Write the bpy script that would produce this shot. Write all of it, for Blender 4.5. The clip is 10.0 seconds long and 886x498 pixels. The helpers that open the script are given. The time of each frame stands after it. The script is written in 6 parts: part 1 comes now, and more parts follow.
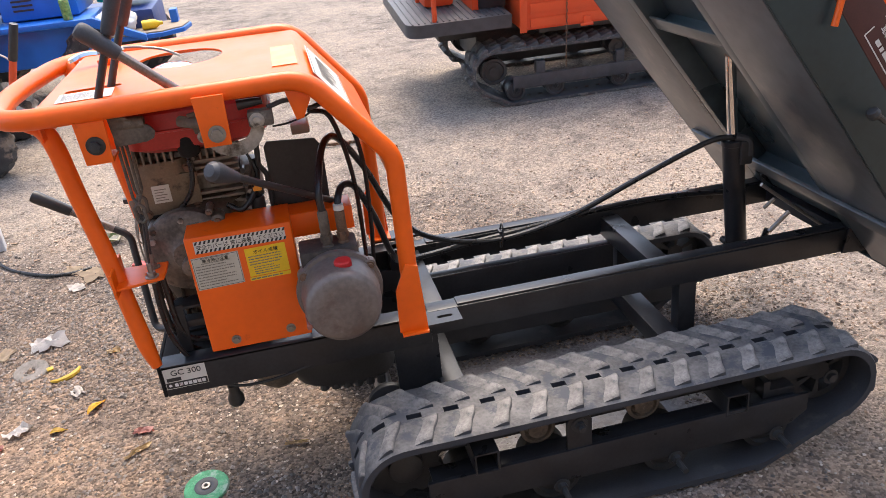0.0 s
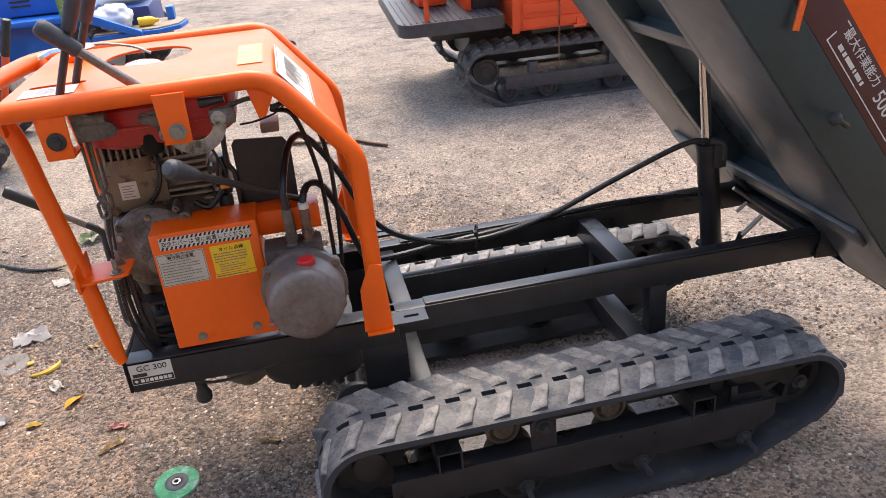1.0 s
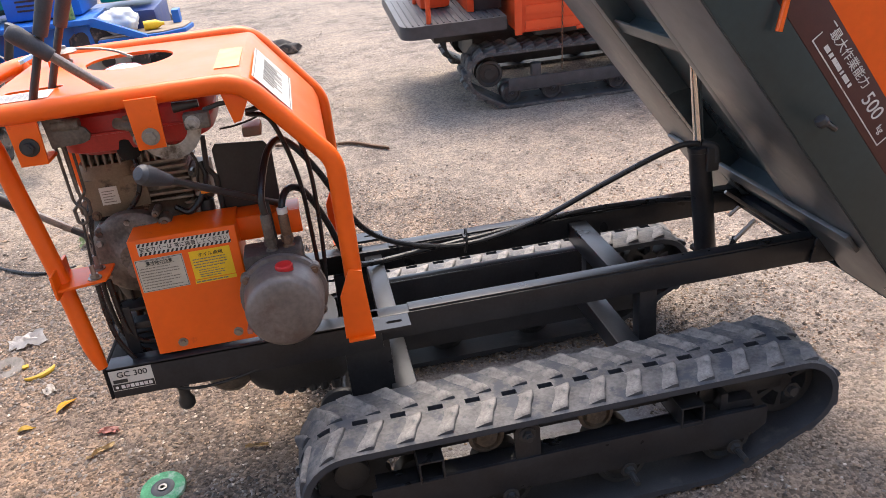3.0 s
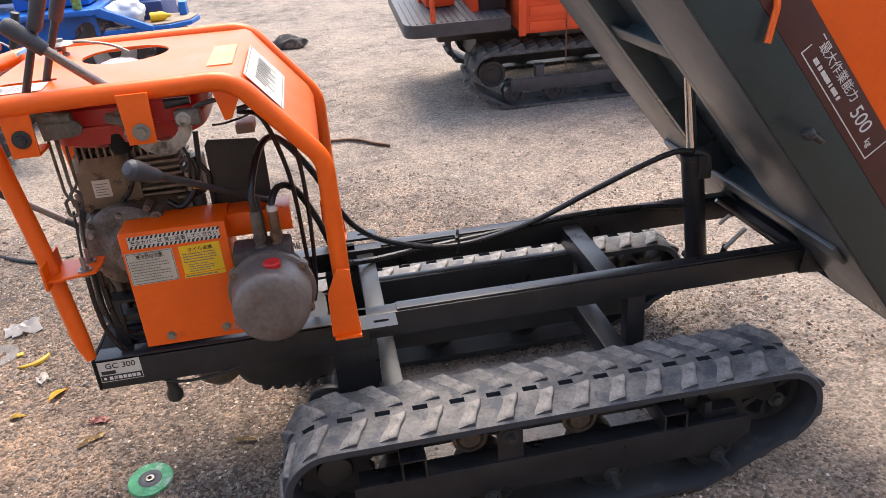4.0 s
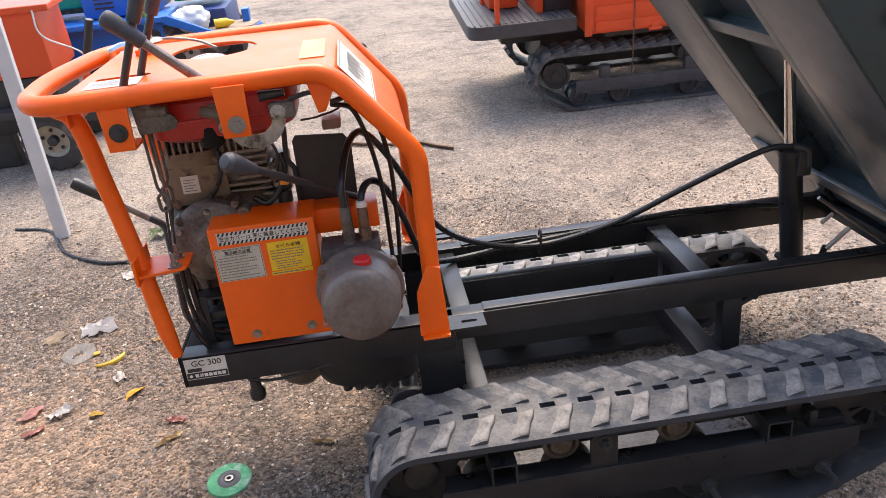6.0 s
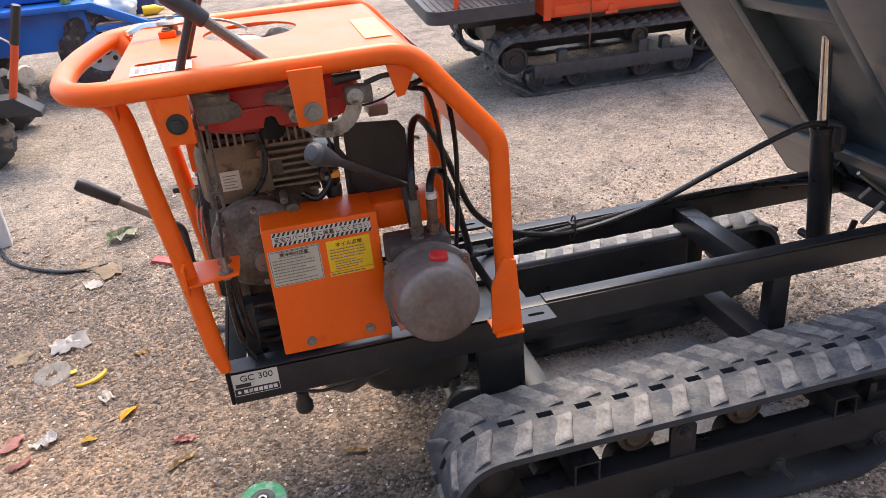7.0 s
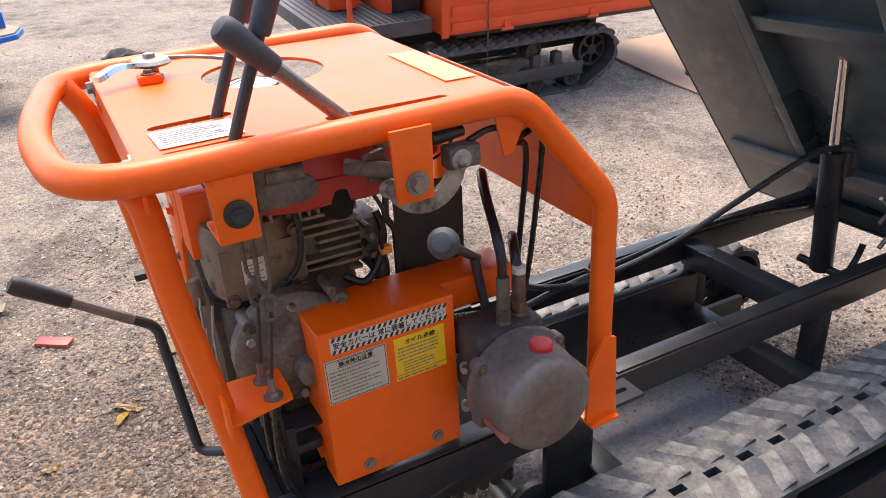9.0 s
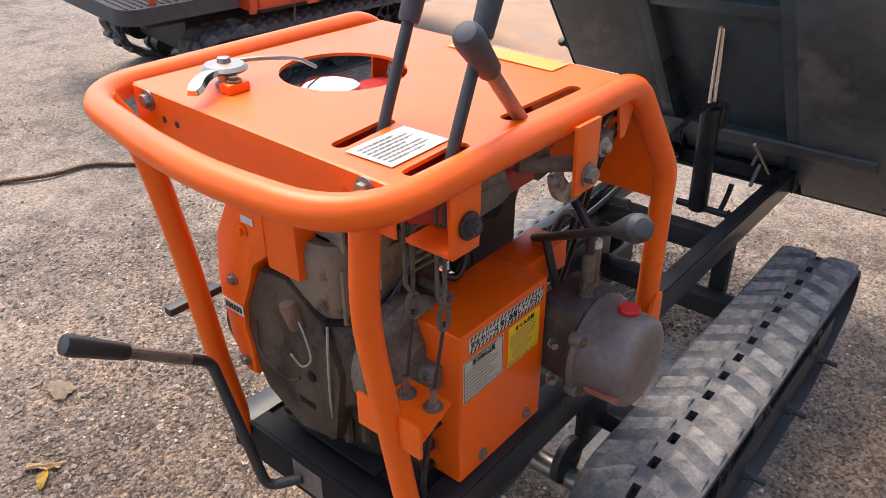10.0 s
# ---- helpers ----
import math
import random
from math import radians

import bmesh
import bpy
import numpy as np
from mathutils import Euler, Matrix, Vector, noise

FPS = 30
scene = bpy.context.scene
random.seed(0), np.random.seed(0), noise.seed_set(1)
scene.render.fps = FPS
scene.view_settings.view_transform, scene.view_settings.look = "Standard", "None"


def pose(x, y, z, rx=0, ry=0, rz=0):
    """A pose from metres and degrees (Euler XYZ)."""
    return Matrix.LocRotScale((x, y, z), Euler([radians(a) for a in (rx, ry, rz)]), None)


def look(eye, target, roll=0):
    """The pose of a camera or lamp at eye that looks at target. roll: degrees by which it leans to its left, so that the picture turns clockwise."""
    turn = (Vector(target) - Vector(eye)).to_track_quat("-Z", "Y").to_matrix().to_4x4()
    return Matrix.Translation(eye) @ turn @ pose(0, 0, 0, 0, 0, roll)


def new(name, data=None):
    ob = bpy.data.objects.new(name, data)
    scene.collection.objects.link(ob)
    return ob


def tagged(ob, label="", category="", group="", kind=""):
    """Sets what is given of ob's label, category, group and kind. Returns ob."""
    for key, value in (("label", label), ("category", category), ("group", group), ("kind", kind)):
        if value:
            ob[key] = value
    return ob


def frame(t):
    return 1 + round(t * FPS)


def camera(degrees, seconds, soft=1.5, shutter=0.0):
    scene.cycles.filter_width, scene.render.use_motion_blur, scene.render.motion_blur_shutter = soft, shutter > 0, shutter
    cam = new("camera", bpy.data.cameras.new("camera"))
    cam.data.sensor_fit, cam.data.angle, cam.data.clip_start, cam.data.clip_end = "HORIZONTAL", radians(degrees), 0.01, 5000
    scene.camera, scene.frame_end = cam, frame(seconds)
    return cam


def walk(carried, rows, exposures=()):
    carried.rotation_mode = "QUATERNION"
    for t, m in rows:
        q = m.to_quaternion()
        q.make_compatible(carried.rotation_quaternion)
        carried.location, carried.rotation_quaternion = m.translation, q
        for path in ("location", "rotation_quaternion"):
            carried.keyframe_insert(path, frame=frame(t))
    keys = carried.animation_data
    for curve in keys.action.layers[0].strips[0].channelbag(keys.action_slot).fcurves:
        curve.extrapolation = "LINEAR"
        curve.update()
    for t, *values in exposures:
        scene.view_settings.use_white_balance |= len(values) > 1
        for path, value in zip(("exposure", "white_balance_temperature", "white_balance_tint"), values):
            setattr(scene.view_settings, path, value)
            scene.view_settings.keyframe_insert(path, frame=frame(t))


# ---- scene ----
cam = camera(61.0, 10.0, soft=0.55)
PATH = [
    (0, (0.208, -1.281, 1.148), (0.533, 0.497, 0.291), -6.0),
    (0.5, (0.244, -1.287, 1.149), (0.575, 0.484, 0.280), -5.1),
    (1, (0.280, -1.299, 1.143), (0.590, 0.481, 0.287), -5.5),
    (1.5, (0.297, -1.304, 1.148), (0.599, 0.478, 0.291), -5.7),
    (2, (0.302, -1.296, 1.139), (0.590, 0.484, 0.274), -6.6),
    (2.5, (0.323, -1.288, 1.133), (0.603, 0.502, 0.285), -6.6),
    (4, (0.375, -1.302, 1.144), (0.632, 0.487, 0.289), -4.7),
    (4.5, (0.383, -1.300, 1.135), (0.616, 0.502, 0.300), -5.0),
    (5, (0.383, -1.298, 1.142), (0.584, 0.510, 0.311), -4.6),
    (5.5, (0.362, -1.276, 1.126), (0.519, 0.541, 0.305), -5.3),
    (6, (0.295, -1.259, 1.116), (0.437, 0.557, 0.290), -6.0),
    (6.2, (0.235, -1.235, 1.114), (0.420, 0.572, 0.277), -7.9),
    (7.3, (-0.026, -1.077, 1.105), (0.392, 0.673, 0.232), -4.2),
    (7.5, (-0.052, -1.031, 1.076), (0.337, 0.730, 0.211), -4.4),
    (8, (-0.082, -0.891, 1.091), (0.542, 0.837, 0.299), -5.6),
    (8.5, (-0.120, -0.857, 1.115), (0.571, 0.817, 0.265), -5.2),
    (9, (-0.223, -0.754, 1.121), (0.589, 0.850, 0.244), -3.4),
    (9.2, (-0.312, -0.670, 1.125), (0.712, 0.796, 0.230), -2.7),
    (9.3, (-0.364, -0.626, 1.135), (0.793, 0.753, 0.263), -5.5),
    (9.5, (-0.458, -0.558, 1.151), (0.845, 0.675, 0.267), -7.9),
    (9.7, (-0.530, -0.526, 1.176), (0.799, 0.629, 0.226), -4.6),
    (10, (-0.583, -0.451, 1.166), (0.752, 0.677, 0.191), -0.4),
]
walk(cam, [(t, look(eye, target, roll)) for t, eye, target, roll in PATH],
     exposures=[(0.0, 1.46), (7.5, 1.46), (9.0, 1.43), (10.0, 1.24)])

# ---- world and light ----
world = bpy.data.worlds.new("world")
scene.world = world
world.use_nodes = True
sky = world.node_tree.nodes.new("ShaderNodeTexSky")
sky.sky_type = "NISHITA"
sky.sun_disc = False
SUN_UP, SUN_TURN = 66.0, 15.0          # degrees above the horizon, degrees from +y towards +x
sky.sun_elevation, sky.sun_rotation = radians(SUN_UP), radians(SUN_TURN)
sky.air_density, sky.dust_density, sky.ozone_density = 1.0, 3.0, 1.0
world.node_tree.links.new(sky.outputs[0], world.node_tree.nodes["Background"].inputs[0])
world.node_tree.nodes["Background"].inputs[1].default_value = 0.17
sun_data = bpy.data.lights.new("sun", "SUN")
sun_data.energy, sun_data.angle, sun_data.color = 1.5, radians(40), (1.0, 0.87, 0.72)
sun = new("sun", sun_data)
sv = Vector((math.sin(radians(SUN_TURN)) * math.cos(radians(SUN_UP)), math.cos(radians(SUN_TURN)) * math.cos(radians(SUN_UP)), math.sin(radians(SUN_UP))))
sun.matrix_world = look(sv * 30, (0, 0, 0))

# ---- materials ----
def mat(name, color, rough=0.5, metal=0.0, dark=0.7, light=1.15, scale=30.0, bump=0.1, fine=300.0, wear=None, wear_at=0.62, wear_scale=12.0, coat=0.0, island=0.0, per_object=0.0, rough_var=0.12, spec=0.5, bare=None):
    """A painted, worn or earthy surface: colour varied at two scales, optional patches of a second colour, fine relief."""
    m = bpy.data.materials.new(name)
    m.use_nodes = True
    nt = m.node_tree
    n, l = nt.nodes, nt.links
    p = n["Principled BSDF"]
    co = n.new("ShaderNodeTexCoord")
    n1 = n.new("ShaderNodeTexNoise"); n1.inputs["Scale"].default_value = scale; n1.inputs["Detail"].default_value = 6
    n2 = n.new("ShaderNodeTexNoise"); n2.inputs["Scale"].default_value = fine; n2.inputs["Detail"].default_value = 3
    l.new(co.outputs["Object"], n1.inputs["Vector"]); l.new(co.outputs["Object"], n2.inputs["Vector"])
    ramp = n.new("ShaderNodeValToRGB")
    c = color
    ramp.color_ramp.elements[0].position, ramp.color_ramp.elements[1].position = 0.32, 0.68
    ramp.color_ramp.elements[0].color = (c[0] * dark, c[1] * dark, c[2] * dark, 1)
    ramp.color_ramp.elements[1].color = (min(c[0] * light, 1), min(c[1] * light, 1), min(c[2] * light, 1), 1)
    mixn = n.new("ShaderNodeMath"); mixn.operation = "MULTIPLY_ADD"; mixn.inputs[1].default_value = 0.35
    half = n.new("ShaderNodeMath"); half.operation = "MULTIPLY_ADD"; half.inputs[1].default_value = 0.65; half.inputs[2].default_value = 0.0
    l.new(n1.outputs["Fac"], half.inputs[0]); l.new(n2.outputs["Fac"], mixn.inputs[0]); l.new(half.outputs[0], mixn.inputs[2])
    l.new(mixn.outputs[0], ramp.inputs[0])
    out = ramp.outputs[0]
    if wear:
        n3 = n.new("ShaderNodeTexNoise"); n3.inputs["Scale"].default_value = wear_scale; n3.inputs["Detail"].default_value = 8; n3.inputs["Roughness"].default_value = 0.65
        l.new(co.outputs["Object"], n3.inputs["Vector"])
        r3 = n.new("ShaderNodeValToRGB")
        r3.color_ramp.elements[0].position, r3.color_ramp.elements[1].position = wear_at, min(wear_at + 0.09, 1)
        l.new(n3.outputs["Fac"], r3.inputs[0])
        mx = n.new("ShaderNodeMix"); mx.data_type = "RGBA"
        l.new(r3.outputs[0], mx.inputs["Factor"]); l.new(out, mx.inputs["A"]); mx.inputs["B"].default_value = (*wear, 1)
        out = mx.outputs["Result"]
    if island or per_object:
        src = n.new("ShaderNodeNewGeometry").outputs["Random Per Island"] if island else n.new("ShaderNodeObjectInfo").outputs["Random"]
        k = island or per_object
        mr = n.new("ShaderNodeMapRange"); mr.inputs["To Min"].default_value, mr.inputs["To Max"].default_value = 1 - k, 1 + k
        l.new(src, mr.inputs["Value"])
        hs = n.new("ShaderNodeHueSaturation"); l.new(mr.outputs[0], hs.inputs["Value"]); l.new(out, hs.inputs["Color"])
        out = hs.outputs[0]
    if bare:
        # faces that point up take the main colour; the rest take the darker bare one
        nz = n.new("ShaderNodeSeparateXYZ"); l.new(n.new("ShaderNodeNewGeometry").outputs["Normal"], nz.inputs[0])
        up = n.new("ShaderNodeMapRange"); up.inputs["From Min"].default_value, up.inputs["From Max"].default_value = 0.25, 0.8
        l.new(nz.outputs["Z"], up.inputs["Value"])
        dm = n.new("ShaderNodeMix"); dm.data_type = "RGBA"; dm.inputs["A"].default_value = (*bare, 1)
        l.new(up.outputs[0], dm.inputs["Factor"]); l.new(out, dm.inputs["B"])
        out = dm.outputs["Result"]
    l.new(out, p.inputs["Base Color"])
    rr = n.new("ShaderNodeMapRange"); rr.inputs["To Min"].default_value, rr.inputs["To Max"].default_value = max(rough - rough_var, 0.02), min(rough + rough_var, 1)
    l.new(n1.outputs["Fac"], rr.inputs["Value"]); l.new(rr.outputs[0], p.inputs["Roughness"])
    p.inputs["Metallic"].default_value = metal
    p.inputs["Specular IOR Level"].default_value = spec
    p.inputs["Coat Weight"].default_value = coat
    p.inputs["Coat Roughness"].default_value = 0.15
    if bump:
        b = n.new("ShaderNodeBump"); b.inputs["Strength"].default_value = bump; b.inputs["Distance"].default_value = 0.002
        l.new(mixn.outputs[0], b.inputs["Height"]); l.new(b.outputs[0], p.inputs["Normal"])
    return m

ORANGE = mat("orange_paint", (0.88, 0.122, 0.002), 0.36, dark=0.9, light=1.05, scale=9, bump=0.1, fine=70, wear=(0.6, 0.07, 0.006), wear_at=0.66, wear_scale=30, spec=0.45)
BLACK = mat("black_gloss_paint", (0.018, 0.0185, 0.0205), 0.31, dark=0.7, light=1.6, scale=15, bump=0.08, fine=140, wear=(0.055, 0.052, 0.047), wear_at=0.7, wear_scale=25, spec=0.35)
BLACK_FLAT = mat("black_flat_paint", (0.027, 0.027, 0.028), 0.5, dark=0.7, light=1.4, scale=20, bump=0.1, fine=200)
UNDER = mat("bed_underside_paint", (0.052, 0.068, 0.072), 0.32, dark=0.6, light=1.5, scale=4, bump=0.35, fine=30, wear=(0.085, 0.09, 0.09), wear_at=0.6, wear_scale=5, rough_var=0.2)
# underside paint made paler for dust and for the sheen and haze on it
PLATE = mat("dusty_sheen_plate_paint", (0.075, 0.08, 0.082), 0.36, dark=0.6, light=1.5, scale=4, bump=0.3, fine=30, wear=(0.14, 0.125, 0.11), wear_at=0.58, wear_scale=5, rough_var=0.2)
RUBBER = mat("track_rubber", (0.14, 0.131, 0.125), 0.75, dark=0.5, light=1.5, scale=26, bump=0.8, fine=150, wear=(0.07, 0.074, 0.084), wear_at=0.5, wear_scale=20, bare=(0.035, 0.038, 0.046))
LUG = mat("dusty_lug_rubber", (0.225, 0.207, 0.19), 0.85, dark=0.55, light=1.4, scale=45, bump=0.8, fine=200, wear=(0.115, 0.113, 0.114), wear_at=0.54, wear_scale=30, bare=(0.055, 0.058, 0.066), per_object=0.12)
CAST = mat("cast_aluminium", (0.36, 0.32, 0.27), 0.58, metal=0.2, dark=0.5, light=1.3, scale=18, bump=0.3, fine=160, wear=(0.08, 0.06, 0.04), wear_at=0.56, wear_scale=14)
TANKGREY = mat("dirty_grey_tank", (0.18, 0.15, 0.135), 0.45, metal=0.2, dark=0.6, light=1.25, scale=10, bump=0.2, fine=120, wear=(0.12, 0.085, 0.07), wear_at=0.53, wear_scale=9)
GRIME = mat("greasy_grimed_steel", (0.095, 0.076, 0.06), 0.6, metal=0.1, dark=0.5, light=1.7, scale=35, bump=0.4, fine=200, wear=(0.17, 0.15, 0.13), wear_at=0.6, wear_scale=40)
# black for oily parts, and for the shade inside the end beam
OILY_SHADE = mat("oily_shade_black", (0.011, 0.0105, 0.01), 0.75, dark=0.6, light=1.6, scale=20, bump=0.3, spec=0.2)
RIMB = mat("dark_green_black_paint", (0.018, 0.032, 0.033), 0.42, dark=0.8, light=1.3, scale=6, bump=0.06, fine=80)
RUBBER_IN = mat("inner_black_rubber", (0.028, 0.029, 0.033), 0.7, dark=0.7, light=1.5, scale=14, bump=0.25, wear=(0.06, 0.058, 0.055), wear_at=0.58, wear_scale=12)
STEEL = mat("bare_steel", (0.32, 0.29, 0.26), 0.4, metal=0.8, dark=0.7, light=1.1, scale=40, bump=0.1)
CHROME = mat("chrome_rod", (0.75, 0.73, 0.7), 0.1, metal=1.0, dark=0.92, light=1.05, scale=20, bump=0.0, rough_var=0.05)
RUSTY = mat("rusty_steel", (0.2, 0.12, 0.075), 0.75, metal=0.3, dark=0.5, light=1.4, scale=40, bump=0.3, wear=(0.05, 0.045, 0.04), wear_at=0.55, wear_scale=30)
WORNROD = mat("worn_steel_rod", (0.2, 0.17, 0.15), 0.45, metal=0.6, dark=0.6, light=1.5, scale=30, bump=0.2, wear=(0.2, 0.1, 0.06), wear_at=0.58, wear_scale=25)
GRIP = mat("grey_rubber_grip", (0.045, 0.046, 0.053), 0.6, dark=0.75, light=1.3, scale=50, bump=0.15, fine=400)
GRIPB = mat("black_plastic_grip", (0.02, 0.02, 0.02), 0.4, dark=0.8, light=1.4, scale=50, bump=0.05)
HOSE = mat("black_hose", (0.012, 0.012, 0.013), 0.3, dark=0.8, light=1.5, scale=60, bump=0.05)
REDTANK = mat("red_fuel_tank", (0.42, 0.025, 0.02), 0.35, dark=0.7, light=1.15, scale=14, bump=0.05, wear=(0.16, 0.03, 0.025), wear_at=0.62, wear_scale=12)
REDCAP = mat("red_plastic", (0.55, 0.02, 0.02), 0.4, dark=0.8, light=1.1)
WHITE = mat("white_label", (0.62, 0.59, 0.53), 0.5, dark=0.85, light=1.05, bump=0.02, scale=20, wear=(0.5, 0.47, 0.42), wear_at=0.62)
# decal yellow shifted towards the hood's orange and paled to imitate glare
GLARE_YELLOW = mat("glare_yellow_decal", (0.84, 0.32, 0.06), 0.36, dark=0.9, light=1.08, bump=0.02, scale=30)
YELLOW = mat("yellow_label", (0.85, 0.53, 0.015), 0.5, dark=0.88, light=1.05, bump=0.02)
CREAML = mat("aged_paper_label", (0.52, 0.47, 0.38), 0.5, dark=0.85, light=1.08, bump=0.02, scale=25, wear=(0.38, 0.33, 0.26), wear_at=0.64)
FINE = mat("faded_fine_print", (0.19, 0.165, 0.135), 0.5, dark=0.9, light=1.2, bump=0)
INK = mat("black_ink", (0.025, 0.024, 0.022), 0.5, dark=0.9, light=1.1, bump=0)
INKW = mat("white_ink", (0.75, 0.73, 0.7), 0.5, dark=0.75, light=1.05, bump=0, wear=(0.3, 0.2, 0.18), wear_at=0.6, wear_scale=60)
BROWN = mat("maroon_band", (0.07, 0.02, 0.018), 0.4, dark=0.8, light=1.2, bump=0.03)

def ground_material():
    m = bpy.data.materials.new("gravelly_earth")
    m.use_nodes = True
    nt = m.node_tree; n, l = nt.nodes, nt.links
    p = n["Principled BSDF"]
    co = n.new("ShaderNodeTexCoord")
    def nz(scale, detail=5, rough=0.6):
        t = n.new("ShaderNodeTexNoise"); t.inputs["Scale"].default_value = scale; t.inputs["Detail"].default_value = detail; t.inputs["Roughness"].default_value = rough
        l.new(co.outputs["Object"], t.inputs["Vector"]); return t
    big, mid, fine = nz(1.3, 8, 0.7), nz(9.0, 10, 0.75), nz(120.0, 4, 0.7)
    r1 = n.new("ShaderNodeValToRGB")
    r1.color_ramp.elements[0].position, r1.color_ramp.elements[0].color = 0.4, (0.135, 0.11, 0.092, 1)
    r1.color_ramp.elements[1].position, r1.color_ramp.elements[1].color = 0.6, (0.335, 0.268, 0.206, 1)
    e = r1.color_ramp.elements.new(0.49); e.color = (0.25, 0.206, 0.168, 1)
    ad = n.new("ShaderNodeMath"); ad.operation = "MULTIPLY_ADD"; ad.inputs[1].default_value = 0.5
    hf = n.new("ShaderNodeMath"); hf.operation = "MULTIPLY"; hf.inputs[1].default_value = 0.5
    l.new(big.outputs["Fac"], hf.inputs[0]); l.new(mid.outputs["Fac"], ad.inputs[0]); l.new(hf.outputs[0], ad.inputs[2]); l.new(ad.outputs[0], r1.inputs[0])
    # darker colours round the carrier blend into paler ones further out
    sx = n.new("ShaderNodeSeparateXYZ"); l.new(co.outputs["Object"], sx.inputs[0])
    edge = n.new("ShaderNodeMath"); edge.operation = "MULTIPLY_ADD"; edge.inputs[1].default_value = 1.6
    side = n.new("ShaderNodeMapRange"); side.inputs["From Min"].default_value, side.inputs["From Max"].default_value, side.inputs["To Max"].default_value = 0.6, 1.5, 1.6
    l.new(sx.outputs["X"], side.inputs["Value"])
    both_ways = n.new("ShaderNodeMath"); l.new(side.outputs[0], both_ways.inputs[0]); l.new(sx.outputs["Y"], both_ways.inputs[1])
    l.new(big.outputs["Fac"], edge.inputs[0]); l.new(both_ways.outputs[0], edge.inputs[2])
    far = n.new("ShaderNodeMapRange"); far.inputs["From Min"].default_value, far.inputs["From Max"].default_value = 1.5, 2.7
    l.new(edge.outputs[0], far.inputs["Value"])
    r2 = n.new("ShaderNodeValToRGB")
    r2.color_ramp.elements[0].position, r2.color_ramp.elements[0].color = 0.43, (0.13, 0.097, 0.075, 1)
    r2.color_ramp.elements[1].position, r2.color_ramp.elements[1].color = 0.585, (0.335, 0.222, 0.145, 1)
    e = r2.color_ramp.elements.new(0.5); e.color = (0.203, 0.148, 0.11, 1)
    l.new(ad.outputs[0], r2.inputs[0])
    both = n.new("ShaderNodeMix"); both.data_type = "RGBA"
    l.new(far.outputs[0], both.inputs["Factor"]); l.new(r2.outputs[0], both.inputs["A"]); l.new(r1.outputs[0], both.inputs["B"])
    # ground between the tracks tinted blue-grey, imitating shade on fine dust
    gx = n.new("ShaderNodeMapRange"); gx.inputs["From Min"].default_value, gx.inputs["From Max"].default_value = 0.25, 0.6; l.new(sx.outputs["X"], gx.inputs["Value"])
    gy = n.new("ShaderNodeMapRange"); gy.inputs["From Min"].default_value, gy.inputs["From Max"].default_value = 0.55, 0.3; l.new(sx.outputs["Y"], gy.inputs["Value"])
    gx2 = n.new("ShaderNodeMapRange"); gx2.inputs["From Min"].default_value, gx2.inputs["From Max"].default_value = 1.25, 0.95; l.new(sx.outputs["X"], gx2.inputs["Value"])
    gy2 = n.new("ShaderNodeMapRange"); gy2.inputs["From Min"].default_value, gy2.inputs["From Max"].default_value = -0.3, 0.0; l.new(sx.outputs["Y"], gy2.inputs["Value"])
    gm = n.new("ShaderNodeMath"); gm.operation = "MULTIPLY"; l.new(gx.outputs[0], gm.inputs[0]); l.new(gy.outputs[0], gm.inputs[1])
    for limit in (gx2, gy2):
        prev = gm
        gm = n.new("ShaderNodeMath"); gm.operation = "MULTIPLY"; l.new(prev.outputs[0], gm.inputs[0]); l.new(limit.outputs[0], gm.inputs[1])
    gn = n.new("ShaderNodeMapRange"); gn.inputs["From Min"].default_value, gn.inputs["From Max"].default_value, gn.inputs["To Min"].default_value = 0.38, 0.55, 0.7; l.new(mid.outputs["Fac"], gn.inputs["Value"])
    gk = n.new("ShaderNodeMath"); gk.operation = "MULTIPLY"; l.new(gm.outputs[0], gk.inputs[0]); l.new(gn.outputs[0], gk.inputs[1])
    dust = n.new("ShaderNodeMix"); dust.data_type = "RGBA"; dust.inputs["B"].default_value = (0.25, 0.242, 0.25, 1)
    l.new(gk.outputs[0], dust.inputs["Factor"]); l.new(both.outputs["Result"], dust.inputs["A"]); both = dust
    vor = n.new("ShaderNodeTexVoronoi"); vor.inputs["Scale"].default_value = 150; l.new(co.outputs["Object"], vor.inputs["Vector"])
    hs = n.new("ShaderNodeHueSaturation"); mr = n.new("ShaderNodeMapRange"); mr.inputs["To Min"].default_value, mr.inputs["To Max"].default_value = 0.32, 1.6
    sep = n.new("ShaderNodeSeparateColor"); l.new(vor.outputs["Color"], sep.inputs[0]); l.new(sep.outputs[0], mr.inputs["Value"])
    l.new(mr.outputs[0], hs.inputs["Value"]); l.new(both.outputs["Result"], hs.inputs["Color"])
    mx = n.new("ShaderNodeMix"); mx.data_type = "RGBA"; grain = n.new("ShaderNodeMapRange"); grain.inputs["To Min"].default_value, grain.inputs["To Max"].default_value = 0.9, 0.55
    l.new(far.outputs[0], grain.inputs["Value"])
    calm = n.new("ShaderNodeMath"); calm.operation = "MULTIPLY_ADD"; calm.inputs[1].default_value, calm.inputs[2].default_value = -0.85, 1.0; l.new(gk.outputs[0], calm.inputs[0])
    rough = n.new("ShaderNodeMath"); rough.operation = "MULTIPLY"; l.new(grain.outputs[0], rough.inputs[0]); l.new(calm.outputs[0], rough.inputs[1])
    l.new(rough.outputs[0], mx.inputs["Factor"])
    l.new(both.outputs["Result"], mx.inputs["A"]); l.new(hs.outputs[0], mx.inputs["B"])
    l.new(mx.outputs["Result"], p.inputs["Base Color"])
    p.inputs["Roughness"].default_value = 0.92
